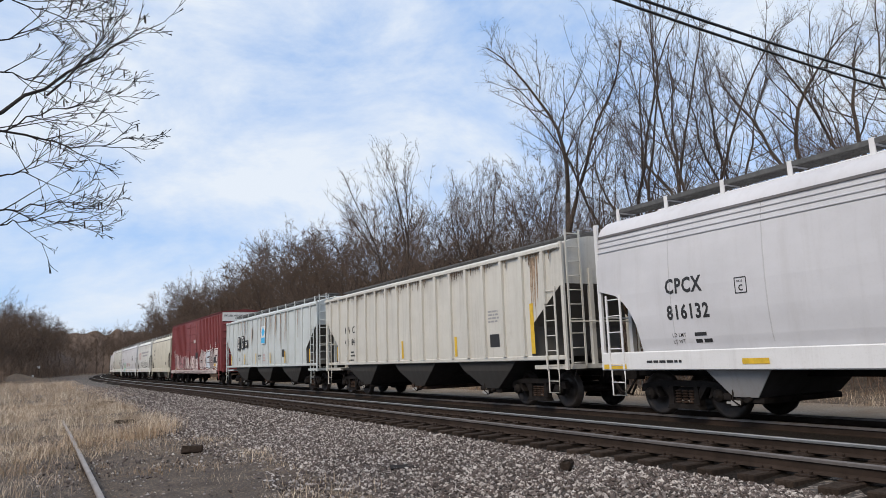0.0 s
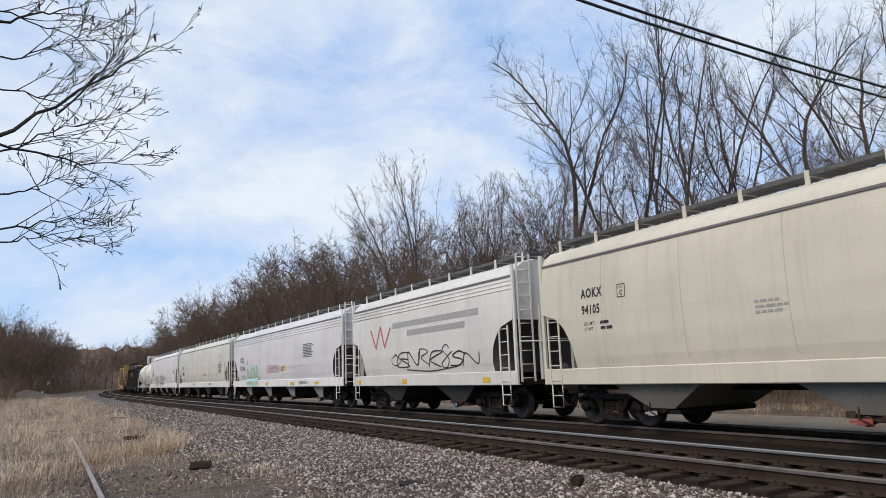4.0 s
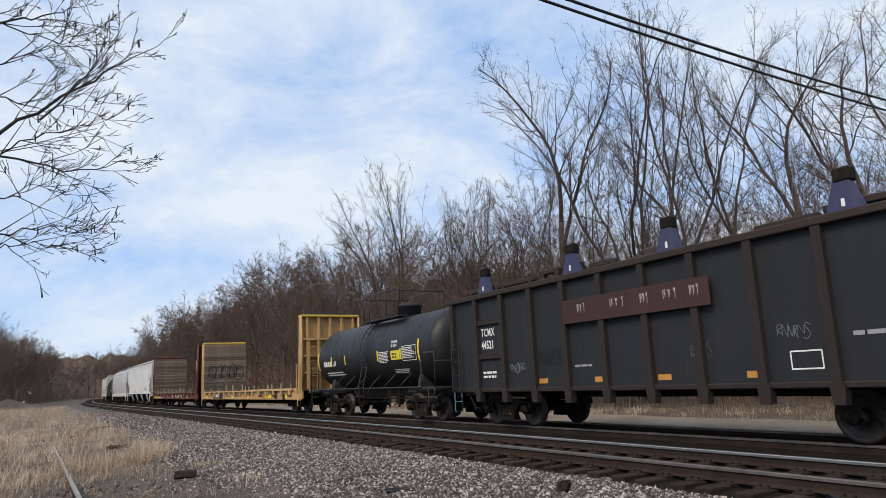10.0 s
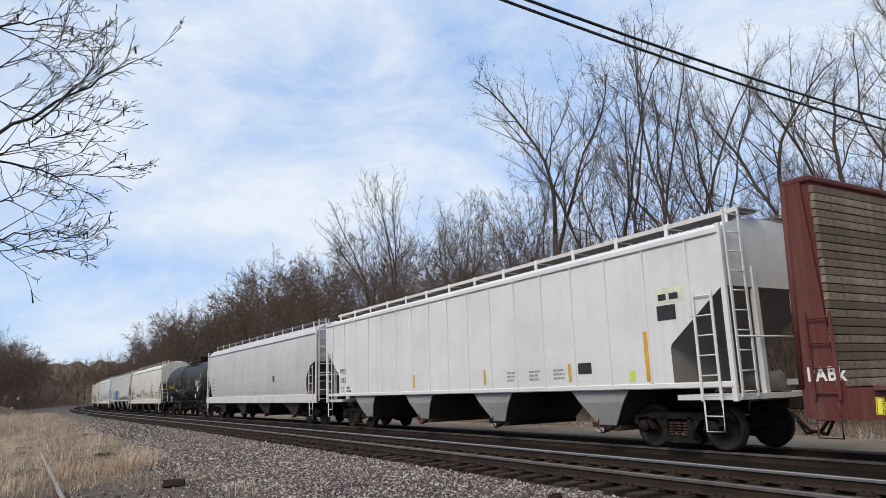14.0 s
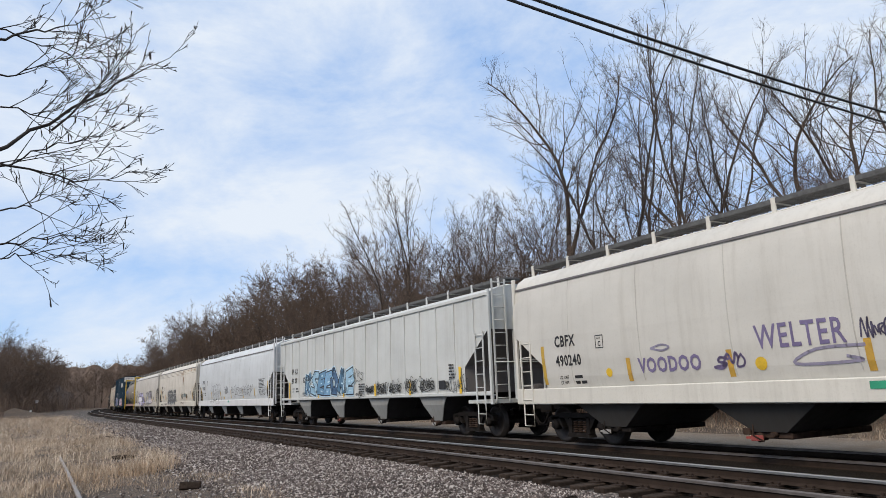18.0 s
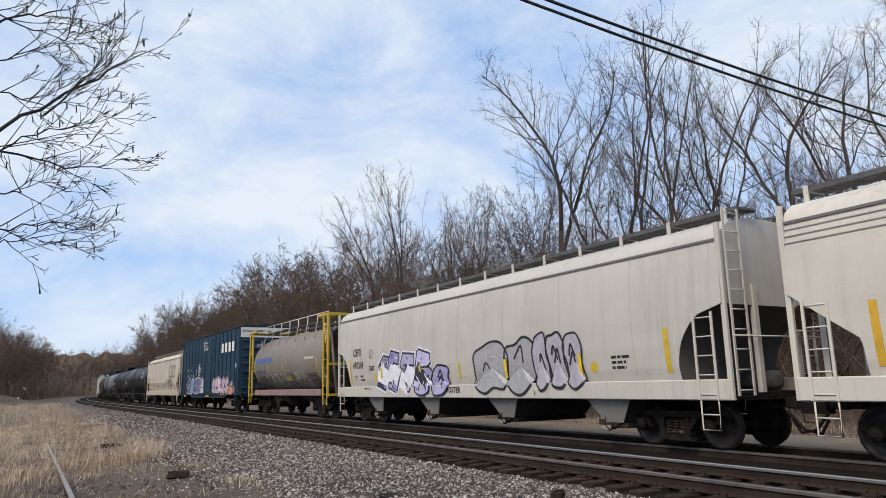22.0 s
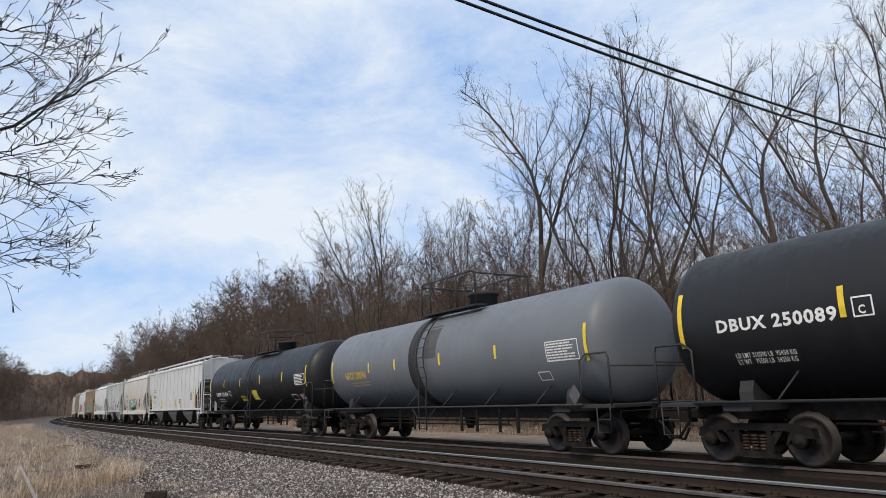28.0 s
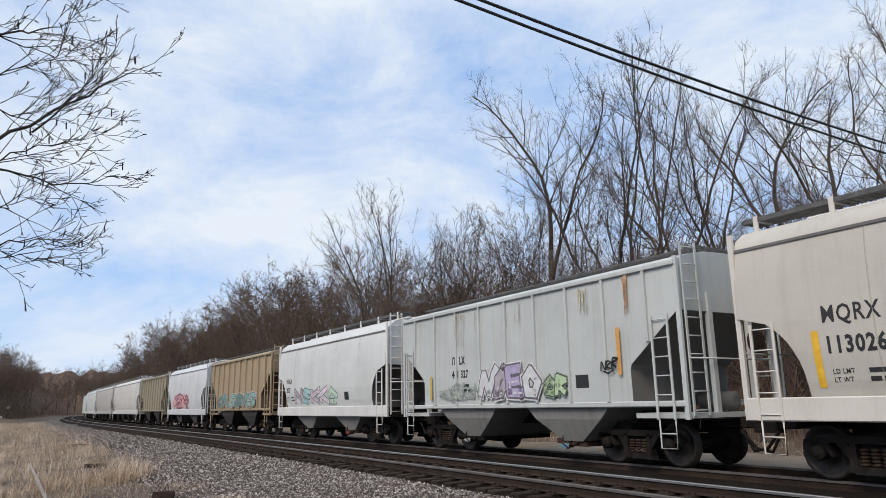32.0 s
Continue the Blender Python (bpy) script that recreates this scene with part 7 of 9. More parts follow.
        frame_box(-h + 4.96, 2.5, 0.26, 0.27, 0.02, WHITE_INK, c, out23)
        bars(-h + 12.85, 2.4, 0.45, 5, 0.05, GREY_INK, c, sd, 235)
        bars(-h + 13.75, 2.4, 0.45, 5, 0.05, GREY_INK, c, sd, 240)
        dashes(c, out23, (-h + 1.5, -h + 8.6), 0.9, 1.0, 0.85)
        lettering("LD LMT\nLT  WT", 0.085, -h + 1.6, 1.75, WHITE_INK, c, out23)
    elif i == 24:
        c, sd, ss = add_car(i, hopper(L, "round", 3, (0.56, 0.50, 0.42), "weathered cream covered hopper with black soot streaks", "line", dirt=0.75, rust=0.3, trim=paint((0.50, 0.44, 0.36), 0.6, 0.6)))
        marks(c, sd, h, "NDYX", "845211", 0.9, 2.3, 0.22, plate=False)
        for k, x in enumerate((-h + 12.0, -h + 13.4)):
            frame_box(x, 2.42, 1.3, 1.05, 0.2, ink((0.22, 0.19, 0.165)), c, lambda z: sd(z) + 0.002)
            streaks(x, x + 1.3, 3.5, (0.3, 1.1), 26, (0.02, 0.08), (0.42, 0.37, 0.31), c, sd, 245 + k, 0.008, "worn_patch", "worn pale patches in the faded emblem")
        streaks(-h + 1.3, h - 2.2, 3.95, (0.2, 1.2), 40, (0.03, 0.12), (0.48, 0.40, 0.33), c, sd, 249)
        streaks(-h + 1.3, h - 2.2, 1.9, (0.1, 0.5), 60, (0.05, 0.2), (0.40, 0.31, 0.25), c, sd, 250)
        streaks(-h + 1.6, h - 2.4, 2.1, (0.1, 0.6), 260, (0.006, 0.02), (0.26, 0.22, 0.18), c, sd, 241, name="soot_streak", label="black soot streaks above the sill")
        streaks(-h + 0.5, h - 0.5, 4.0, (0.1, 0.4), 110, (0.01, 0.05), (0.33, 0.25, 0.19), c, sd, 242)
        streaks(-h + 10.9, -h + 13.4, 2.35, (0.3, 0.9), 90, (0.01, 0.03), (0.2, 0.17, 0.14), c, sd, 243, 0.009, "soot_streak", "black soot run below the emblem")
        panel("stencil_block", -h + 14.3, -h + 14.86, 1.5, 1.78, BLACK_INK, c, sd)
        frame_box(-h + 8.07, 1.68, 1.0, 0.24, 0.03, BLACK_INK, c, sd)
        dashes(c, ss, (-h + 0.5, -h + 6.7, -h + 10.05, -h + 12.8, -h + 15.8), 1.12, 1.24, 0.5)
    elif i == 25:
        c, sd = add_car(i, tank_car(L, (0.012, 0.0125, 0.014), "long black tank car with plain shell and thin rails", dirt=0.1, R=1.52, zc=2.62, rough=0.38), L - 3.5)
        lettering("AMGX 7058", 0.20, -h + 1.3, 2.3, WHITE_INK, c, sd)
        frame_box(h - 3.6, 2.7, 0.9, 0.6, 0.03, WHITE_INK, c, sd)
        bars(h - 3.5, 3.2, 0.75, 8, 0.032, WHITE_INK, c, sd, 251)
        frame_box(h - 4.3, 2.0, 0.5, 0.3, 0.03, WHITE_INK, c, sd)
        tank_ticks(c, sd, h, ink((0.6, 0.6, 0.55)))
    elif i == 26:
        c, sd = add_car(i, tank_car(L, (0.013, 0.0135, 0.015), "black tank car with white lettering and yellow stripes", dirt=0.08, R=1.50, zc=2.60, rough=0.42), L - 3.5)
        lettering("DBUX 250089", 0.22, -h + 1.55, 2.38, WHITE_INK, c, sd, 1.29)
        frame_box(-h + 4.05, 2.38, 0.32, 0.32, 0.025, WHITE_INK, c, sd)
        lettering("C", 0.13, -h + 4.14, 2.43, WHITE_INK, c, sd)
        lettering("LD LMT 210500 LB  95450 KG\nLT WT   75500 LB  34250 KG", 0.085, -h + 1.8, 1.9, WHITE_INK, c, sd, 0.8)
        tank_ticks(c, sd, h, ink((0.72, 0.52, 0.03)), second=3.9, low=2.4)
    elif i == 27:
        c, sd = add_car(i, tank_car(L, (0.15, 0.165, 0.185), "slate-grey tank car with a dark spill band and yellow lettering", dirt=0.2, R=1.50, zc=2.60, band_rgb=(0.03, 0.028, 0.028), rough=0.4), L - 3.5)
        amber = ink((0.58, 0.40, 0.05))
        lettering("NATX 230540", 0.245, -h + 2.05, 2.2, amber, c, sd, 0.9)
        bars(-h + 2.5, 2.02, 1.5, 2, 0.05, ink((0.30, 0.26, 0.16)), c, sd, 272)
        frame_box(-h + 13.8, 2.15, 1.15, 0.48, 0.025, WHITE_INK, c, sd)
        bars(-h + 13.85, 2.54, 1.0, 7, 0.034, WHITE_INK, c, sd, 271)
        frame_box(-h + 13.3, 1.72, 0.46, 0.22, 0.025, WHITE_INK, c, sd)
        dashes(c, sd, (-h + 4.1, -h + 6.05, -h + 8.9, -h + 11.75), 2.36, 2.72, 0.10, ink((0.72, 0.55, 0.05)))
        dashes(c, sd, (-h + 0.85, -h + 15.2), 2.1, 2.95, 0.10, ink((0.72, 0.55, 0.05)))
        panel("spill_mark", -h + 7.9, -h + 8.7, 2.6, 3.6, paint((0.075, 0.075, 0.078), 0.5, 0.5), c, sd, 0.003)
        part("hazard_placard", Geo().add([(-h + 14.8, -1.56, 1.12), (-h + 15.0, -1.56, 1.36), (-h + 14.8, -1.56, 1.6), (-h + 14.6, -1.56, 1.36)], [(0, 1, 2, 3)]), ink((0.08, 0.08, 0.085)), c)
    elif i == 28:
        c, sd = add_car(i, tank_car(L, (0.012, 0.0125, 0.014), "black tank car with white number and yellow plates", dirt=0.08, R=1.50, zc=2.60, rough=0.42), L - 3.5)
        lettering("SHPX 212428", 0.215, -h + 1.75, 1.95, WHITE_INK, c, sd, 1.4)
        frame_box(-h + 4.35, 1.93, 0.3, 0.28, 0.025, WHITE_INK, c, sd)
        lettering("C", 0.11, -h + 4.44, 1.98, WHITE_INK, c, sd)
        bars(-h + 1.9, 1.76, 1.7, 2, 0.06, ink((0.35, 0.35, 0.35)), c, sd, 281)
        panel("warning_plate", -h + 6.3, -h + 7.15, 1.62, 1.9, ink((0.62, 0.42, 0.03)), c, sd, 0.009)
        panel("warning_plate", -h + 8.4, -h + 9.2, 1.66, 2.14, ink((0.66, 0.56, 0.06)), c, sd, 0.009)
        panel("warning_plate", -h + 8.62, -h + 9.05, 1.7, 1.98, WHITE_INK, c, sd, 0.012)
        frame_box(-h + 13.8, 1.55, 0.66, 0.26, 0.025, WHITE_INK, c, sd)
        panel("notice_plate", -h + 14.76, -h + 15.3, 1.56, 1.8, ink((0.55, 0.35, 0.36)), c, sd, 0.009)
        frame_box(-h + 14.65, 2.2, 1.2, 0.46, 0.025, WHITE_INK, c, sd)
        bars(-h + 14.7, 2.58, 1.05, 7, 0.034, WHITE_INK, c, sd, 282)
        gilt = ink((0.72, 0.52, 0.03))
        dashes(c, sd, (-h + 3.55, -h + 6.6, -h + 9.88, -h + 13.1), 2.42, 2.85, 0.10, gilt)
        dashes(c, sd, (-h + 0.6, -h + 16.0), 2.1, 3.0, 0.10, gilt)
    elif i == 29:
        c, sd, ss = add_car(i, hopper(L, "rib", 3, (0.57, 0.58, 0.58), "white ribbed three-bay covered hopper with yellow reflectors", "line", 0.12, ribs=14, lift=0.06, bay_rgb=(0.13, 0.13, 0.13), end_shade_rgb=(0.10, 0.10, 0.10), post=(0.05, 0.03), edge=paint((0.55, 0.55, 0.55), 0.6, 0.3)))
        marks(c, sd, h, "IT  LX", "40  026", 1.8, 2.62, 0.22, plate=False)
        frame_box(-h + 4.0, 2.5, 0.24, 0.28, 0.02, BLACK_INK, c, sd)
        s2 = lambda z: sd(z) - 0.034
        dashes(c, s2, (-h + 5.15, -h + 6.88, -h + 9.67, -h + 11.4), 1.5, 2.0, 0.14, ink((0.74, 0.47, 0.03)))
        dashes(c, s2, (-h + 1.2, -h + 15.3), 1.5, 2.6, 0.17, ink((0.74, 0.47, 0.03)))
        bars(-h + 14.0, 2.3, 0.45, 6, 0.07, ink((0.2, 0.2, 0.2)), c, sd, 291, 1.2)
        bars(-h + 10.7, 1.95, 0.55, 3, 0.06, BLACK_INK, c, sd, 292)
    elif i == 30:
        c, sd, ss = add_car(i, hopper(L, "round", 2, (0.52, 0.495, 0.45), "off-white two-bay covered hopper with blue block graffiti", dirt=0.18, bay_rgb=(0.20, 0.18, 0.16), lift=0.0, trim=paint((0.63, 0.60, 0.56), 0.5, 0.25)))
        marks(c, sd, h, "MQRX", "113026", 1.25, 2.52, 0.25)
        amber = ink((0.72, 0.42, 0.03))
        out30 = lambda z: min(sd(z), -1.594) - 0.004 if z < 1.37 else sd(z) - 0.004
        panel("sprayed_patch", -h + 2.9, -h + 3.5, 1.35, 1.9, ink((0.62, 0.40, 0.28)), c, sd, 0.003, "orange overspray")
        panel("sprayed_patch", -h + 3.5, -h + 6.9, 2.3, 2.5, ink((0.66, 0.48, 0.30)), c, sd, 0.003, "orange overspray")
        panel("sprayed_patch", -h + 6.9, -h + 7.6, 1.4, 2.1, ink((0.62, 0.40, 0.28)), c, sd, 0.003, "orange overspray")
        piece_letters(-h + 3.4, -h + 6.9, 1.28, 2.42, 4, (0.46, 0.62, 0.68), (0.03, 0.05, 0.06), c, out30, 301, (0.12, 0.32, 0.22), ((0.56, 0.68, 0.72), (0.40, 0.58, 0.62)))
        dashes(c, lambda z: out30(z) - 0.022, (-h + 4.12, -h + 6.0), 1.62, 2.1, 0.11, amber)
        dashes(c, sd, (-h + 1.46, -h + 7.92), 1.5, 2.4, 0.12, amber)
        tag_lines(-h + 7.0, -h + 7.85, 1.7, 2.3, 4, 0.05, (0.02, 0.02, 0.02), c, sd, 302)
        tag_lines(-h + 8.9, -h + 9.4, 2.0, 2.35, 3, 0.06, (0.02, 0.02, 0.02), c, sd, 303)
        tag_lines(-h + 2.75, -h + 3.4, 1.2, 1.32, 6, 0.025, (0.03, 0.03, 0.03), c, ss, 304)
        lettering("2016", 0.12, -h + 7.0, 1.2, BLACK_INK, c, ss)
        panel("stencil_block", -h + 8.62, -h + 9.1, 1.62, 1.95, BLACK_INK, c, sd)
    elif i == 31:
        c, sd, ss = add_car(i, hopper(L, "rib", 2, (0.50, 0.53, 0.53), "pale ribbed two-bay covered hopper with faded pastel graffiti", "line", 0.25, 0.12, ribs=9, board=False, lift=-0.02, bay_rgb=(0.26, 0.26, 0.25), end_shade_rgb=(0.17, 0.165, 0.16), post=(0.035, 0.05)))
        s2 = lambda z: sd(z) - 0.053
        streaks(-h + 2.0, h - 0.8, 3.95, (0.3, 1.1), 16, (0.015, 0.04), (0.36, 0.30, 0.24), c, s2, 314)
        streaks(-h + 10.1, -h + 10.2, 4.0, (0.6, 1.0), 4, (0.05, 0.09), (0.42, 0.26, 0.16), c, s2, 315)
        streaks(-h + 8.7, -h + 8.85, 3.9, (0.4, 0.8), 3, (0.06, 0.12), (0.52, 0.46, 0.34), c, s2, 316)
        marks(c, sd, h, "IT  LX", "441 327", 2.7, 2.48, 0.20, plate=False)
        tag_lines(-h + 2.4, -h + 4.5, 1.5, 1.95, 6, 0.05, (0.30, 0.34, 0.30), c, s2, 312)
        piece_letters(-h + 4.5, -h + 7.2, 1.4, 2.45, 4, (0.56, 0.50, 0.58), (0.12, 0.11, 0.13), c, s2, 311, (0.60, 0.58, 0.60), ((0.40, 0.34, 0.52), (0.66, 0.42, 0.12), (0.58, 0.60, 0.62)))
        piece_letters(-h + 7.3, -h + 8.15, 1.45, 2.05, 2, (0.42, 0.55, 0.36), (0.2, 0.26, 0.18), c, s2, 313, (0.5, 0.6, 0.4))
        tag_lines(-h + 9.3, -h + 9.8, 1.95, 2.35, 2, 0.06, (0.02, 0.02, 0.02), c, s2, 317)
        dashes(c, s2, (-h + 1.9,), 1.5, 2.2, 0.12, ink((0.55, 0.40, 0.10)))
        dashes(c, s2, (-h + 9.86,), 1.9, 2.9, 0.11, ink((0.60, 0.30, 0.08)))
        panel("stencil_block", -h + 8.4, -h + 8.82, 1.66, 1.95, BLACK_INK, c, sd)
    elif i == 32:
        c, sd, ss = add_car(i, hopper(L, "round", 2, (0.60, 0.62, 0.62), "white two-bay covered hopper with pastel bubble graffiti", dirt=0.15, bay_rgb=(0.3, 0.29, 0.28), lift=-0.05, trim=paint((0.66, 0.66, 0.65), 0.5, 0.2)))
        marks(c, sd, h, "WHLX", "2027", 0.9, 2.4, 0.2, plate=False)
        piece_letters(-h + 2.4, -h + 7.2, 1.4, 2.25, 5, (0.62, 0.48, 0.56), (0.45, 0.55, 0.55), c, sd, 321, (0.25, 0.5, 0.55), ((0.35, 0.55, 0.58), (0.5, 0.62, 0.5)))
        panel("stencil_block", h - 3.6, h - 3.2, 1.6, 1.9, BLACK_INK, c, sd)
    elif i == 33:
        c, sd, ss = add_car(i, hopper(L, "rib", 2, (0.36, 0.28, 0.18), "tan ribbed two-bay covered hopper with teal graffiti", "line", 0.35, 0.15, ribs=10, board=False, lift=-0.05, end_shade_rgb=(0.12, 0.09, 0.07)))
        piece_letters(-h + 2.0, h - 2.2, 1.35, 2.3, 6, (0.16, 0.28, 0.28), (0.50, 0.46, 0.40), c, lambda z: sd(z) - 0.058, 331, (0.05, 0.05, 0.05))
    elif i == 34:
        c, sd, ss = add_car(i, hopper(L, "round", 2, (0.58, 0.60, 0.63), "white two-bay covered hopper with pink graffiti", dirt=0.15, bay_rgb=(0.12, 0.11, 0.11), lift=-0.05))
        piece_letters(-h + 2.2, -h + 7.0, 1.35, 2.5, 5, GRAFF_PINK, (0.35, 0.12, 0.16), c, sd, 341, (0.7, 0.6, 0.62))
    elif i == 35:
        c, sd, ss = add_car(i, hopper(L, "rib", 2, (0.30, 0.27, 0.20), "dull olive-tan ribbed two-bay covered hopper", "line", 0.4, 0.15, ribs=10, board=False, lift=-0.05, end_shade_rgb=(0.1, 0.09, 0.07)))
    else:
        tone = {36: (0.58, 0.57, 0.55), 37: (0.46, 0.45, 0.44), 38: (0.60, 0.64, 0.65), 39: (0.58, 0.66, 0.66)}[i]
        c, sd, ss = add_car(i, hopper(L, "round", 4, tone, "pale covered hopper with smooth curved sides far down the train", dirt=0.22))
        bars(-h + 1.4, 2.4, 1.1, 3, 0.16, GREY_INK, c, sd, 360 + i)
# ---- ground ----
def line_off(x, y):
    """Arc length and offset of a plan place, for the stretch in view."""
    d = np.hypot(LINE_X - x, LINE_Y - y)
    k = int(np.argmin(d))
    return LINE_S[k], (x - LINE_X[k]) * math.cos(LINE_A[k]) + (y - LINE_Y[k]) * math.sin(LINE_A[k])


def soil_z(off):
    return float(np.interp(off, [-60, -30, -15, -9, 5, 7, 12, 40, 120], [0.5, 0.0, -0.34, -0.40, -0.46, -0.40, 0.0, 0.6, 1.0]))


def ground_mat():
    m, nt, p = nodes("ground_soil")
    v = coord(nt, (1, 1, 1))
    big, mid, fine = noise_tex(nt, v, 0.45, 6, 0.65), noise_tex(nt, v, 2.2, 7, 0.7), noise_tex(nt, v, 26, 6, 0.75)
    c = mix(nt, ramp(nt, mid, 0.35, 0.68), (0.09, 0.062, 0.046), (0.25, 0.185, 0.135))
    c = mix(nt, scaled(nt, ramp(nt, big, 0.45, 0.7), 0.75), c, (0.31, 0.225, 0.15))
    c = mix(nt, scaled(nt, ramp(nt, fine, 0.55, 0.72), 0.7), c, (0.30, 0.255, 0.21))
    c = mix(nt, scaled(nt, ramp(nt, fine, 0.45, 0.28), 0.7), c, (0.03, 0.026, 0.022))
    nt.links.new(c, p.inputs["Base Color"])
    p.inputs["Roughness"].default_value = 0.95
    bump(nt, p, fine, 0.8, 0.05)
    return m


def ballast_mat():
    m, nt, p = nodes("ballast_stone")
    v = coord(nt, (1, 1, 1))
    vo = nt.nodes.new("ShaderNodeTexVoronoi")
    vo.inputs["Scale"].default_value = 19
    nt.links.new(v, vo.inputs["Vector"])
    sep = nt.nodes.new("ShaderNodeSeparateColor")
    nt.links.new(vo.outputs["Color"], sep.inputs["Color"])
    c = ramp(nt, sep.outputs["Red"], 0.1, 0.95, (0.03, 0.024, 0.02, 1), (0.30, 0.255, 0.222, 1))
    c = mix(nt, ramp(nt, vo.outputs["Distance"], 0.35, 0.75), c, (0.03, 0.027, 0.025))
    c = mix(nt, scaled(nt, ramp(nt, noise_tex(nt, v, 0.6, 5), 0.45, 0.7), 0.35), c, (0.12, 0.095, 0.075))
    nt.links.new(c, p.inputs["Base Color"])
    p.inputs["Roughness"].default_value = 0.9
    b = nt.nodes.new("ShaderNodeBump")
    b.invert = True
    b.inputs["Strength"].default_value, b.inputs["Distance"].default_value = 1.0, 0.04
    nt.links.new(vo.outputs["Distance"], b.inputs["Height"])
    nt.links.new(b.outputs["Normal"], p.inputs["Normal"])
    return m


def spaced(lo, hi, fine, dense):
    """Grid lines: close together within dense, wider and wider outside."""
    out, x, step = list(np.arange(dense[0], dense[1], fine)), dense[1], fine
    while x < hi:
        out.append(x)
        step *= 1.28
        x += step
    out.append(hi)
    x, step, low = dense[0], fine, []
    while x > lo:
        step *= 1.28
        x -= step
        low.append(max(x, lo))
    return sorted(set(low)) + out


gx, gy = spaced(-1600, 1600, 0.9, (-45, 45)), spaced(-1600, 1600, 0.9, (2, 80))
gv, gf = [], []
for yy in gy:
    for xx in gx:
        _, o = line_off(xx, yy)
        near = abs(xx) < 60 and -5 < yy < 90
        gv.append((xx, yy, soil_z(o) + (0.05 * noise.noise((xx * 0.45, yy * 0.45, 0)) + 0.02 * noise.noise((xx * 1.7, yy * 1.7, 3)) if near else 0.0)))
nx = len(gx)
for j in range(len(gy) - 1):
    for k in range(nx - 1):
        gf.append((j * nx + k, j * nx + k + 1, (j + 1) * nx + k + 1, (j + 1) * nx + k))
g = Geo().add(gv, gf, True)
ground = tagged(part("ground", g, ground_mat(), None), "bare brown soil with gravel and dead grass", "ground", kind="structure")

# ballast bed that carries both tracks
CROSS = [(-9.3, -0.62), (-8.9, -0.40), (-8.2, -0.37), (-6.4, -0.26), (-5.5, -0.28), (-4.8, -0.235), (-2.0, -0.23), (1.5, -0.27), (2.2, -0.29), (3.4, -0.47), (3.7, -0.7)]
rings = []
for s in list(np.arange(-60, 40, 1.0)) + list(np.arange(40, 420, 4.0)):
    ring = []
    for k, (o, z) in enumerate(CROSS):
        wob = 0.25 * noise.noise((s * 0.35, o, 5)) if k in (0, 1, 2) else 0.0
        x, y, _ = on_line(s, o + wob)
        ring.append((x, y, z + 0.02 * noise.noise((s * 0.9, o * 1.3, 1))))
    rings.append(ring)
ballast = tagged(part("ballast", Geo().loft(rings, False, False, True), ballast_mat(), None), "grey crushed-stone ballast bed", "ballast", kind="structure")


def stones(count, s_range, o_range, size, rng, power=1.0):
    """Loose broken stones strewn on the bed."""
    corners = np.array([(1.2, 0, 0), (0, 1.2, 0), (-1.2, 0, 0), (0, -1.2, 0), (0.25, 0.1, 1), (-0.1, -0.25, -1)], float)
    quads = np.array([(0, 1, 4), (1, 2, 4), (2, 3, 4), (3, 0, 4), (1, 0, 5), (2, 1, 5), (3, 2, 5), (0, 3, 5)])
    s = s_range[0] + (s_range[1] - s_range[0]) * rng.random(count) ** power
    o = rng.uniform(o_range[0], o_range[1], count)
    a = np.interp(s, LINE_S, LINE_A)
    px, py = np.interp(s, LINE_S, LINE_X) + o * np.cos(a), np.interp(s, LINE_S, LINE_Y) + o * np.sin(a)
    pz = np.where(o > -8.9, np.interp(o, [c[0] for c in CROSS], [c[1] for c in CROSS]), np.interp(o, [-15, -9], [-0.34, -0.40]))
    v = corners[None] * rng.uniform(0.6, 1.1, (count, 6, 3)) + rng.uniform(-0.3, 0.3, (count, 6, 3))
    v *= (rng.uniform(size[0], size[1], (count, 1)) * np.array([1, 1, 1]))[:, None, :] * rng.uniform(0.6, 1.2, (count, 1, 3))
    for axis in (0, 2):
        t = rng.uniform(0, 6.28, count) if axis == 2 else rng.uniform(-0.7, 0.7, count)
        c, d = np.cos(t)[:, None], np.sin(t)[:, None]
        i, j = ((0, 1), (1, 2))[axis == 0]
        vi, vj = v[:, :, i].copy(), v[:, :, j].copy()
        v[:, :, i], v[:, :, j] = vi * c - vj * d, vi * d + vj * c
    v += np.stack([px, py, pz + size[0] * 0.5], 1)[:, None, :]
    f = (quads[None] + (np.arange(count) * 6)[:, None, None]).reshape(-1, 3)
    return v.reshape(-1, 3), f


def stuff_mesh(name, v, f, material, label, category):
    me = bpy.data.meshes.new(name)
    me.from_pydata([tuple(p) for p in v], [], [tuple(int(i) for i in q) for q in f])
    me.materials.append(material)
    return tagged(new(name, me), label, category, kind="stuff")


STONE = islands("loose_stone", (0.045, 0.036, 0.032), (0.62, 0.57, 0.53), 0.9, (0.135, 0.105, 0.096))
nrng = np.random.default_rng(11)
parts_v, parts_f, at = [], [], 0
for count, sr, orr, size, pw in ((30000, (-9, 6), (-8.9, -5.35), (0.013, 0.036), 1.0), (14000, (6, 22), (-9.0, -5.35), (0.018, 0.042), 1.2), (5000, (22, 60), (-8.8, -5.2), (0.03, 0.06), 1.2),
                                 (3500, (-10, 14), (-9.8, -8.4), (0.014, 0.045), 1.0), (5000, (-10, 18), (-12.6, -8.6), (0.008, 0.032), 1.0)):
    v, f = stones(count, sr, orr, size, nrng, pw)
    parts_v.append(v)
    parts_f.append(f + at)
    at += len(v)
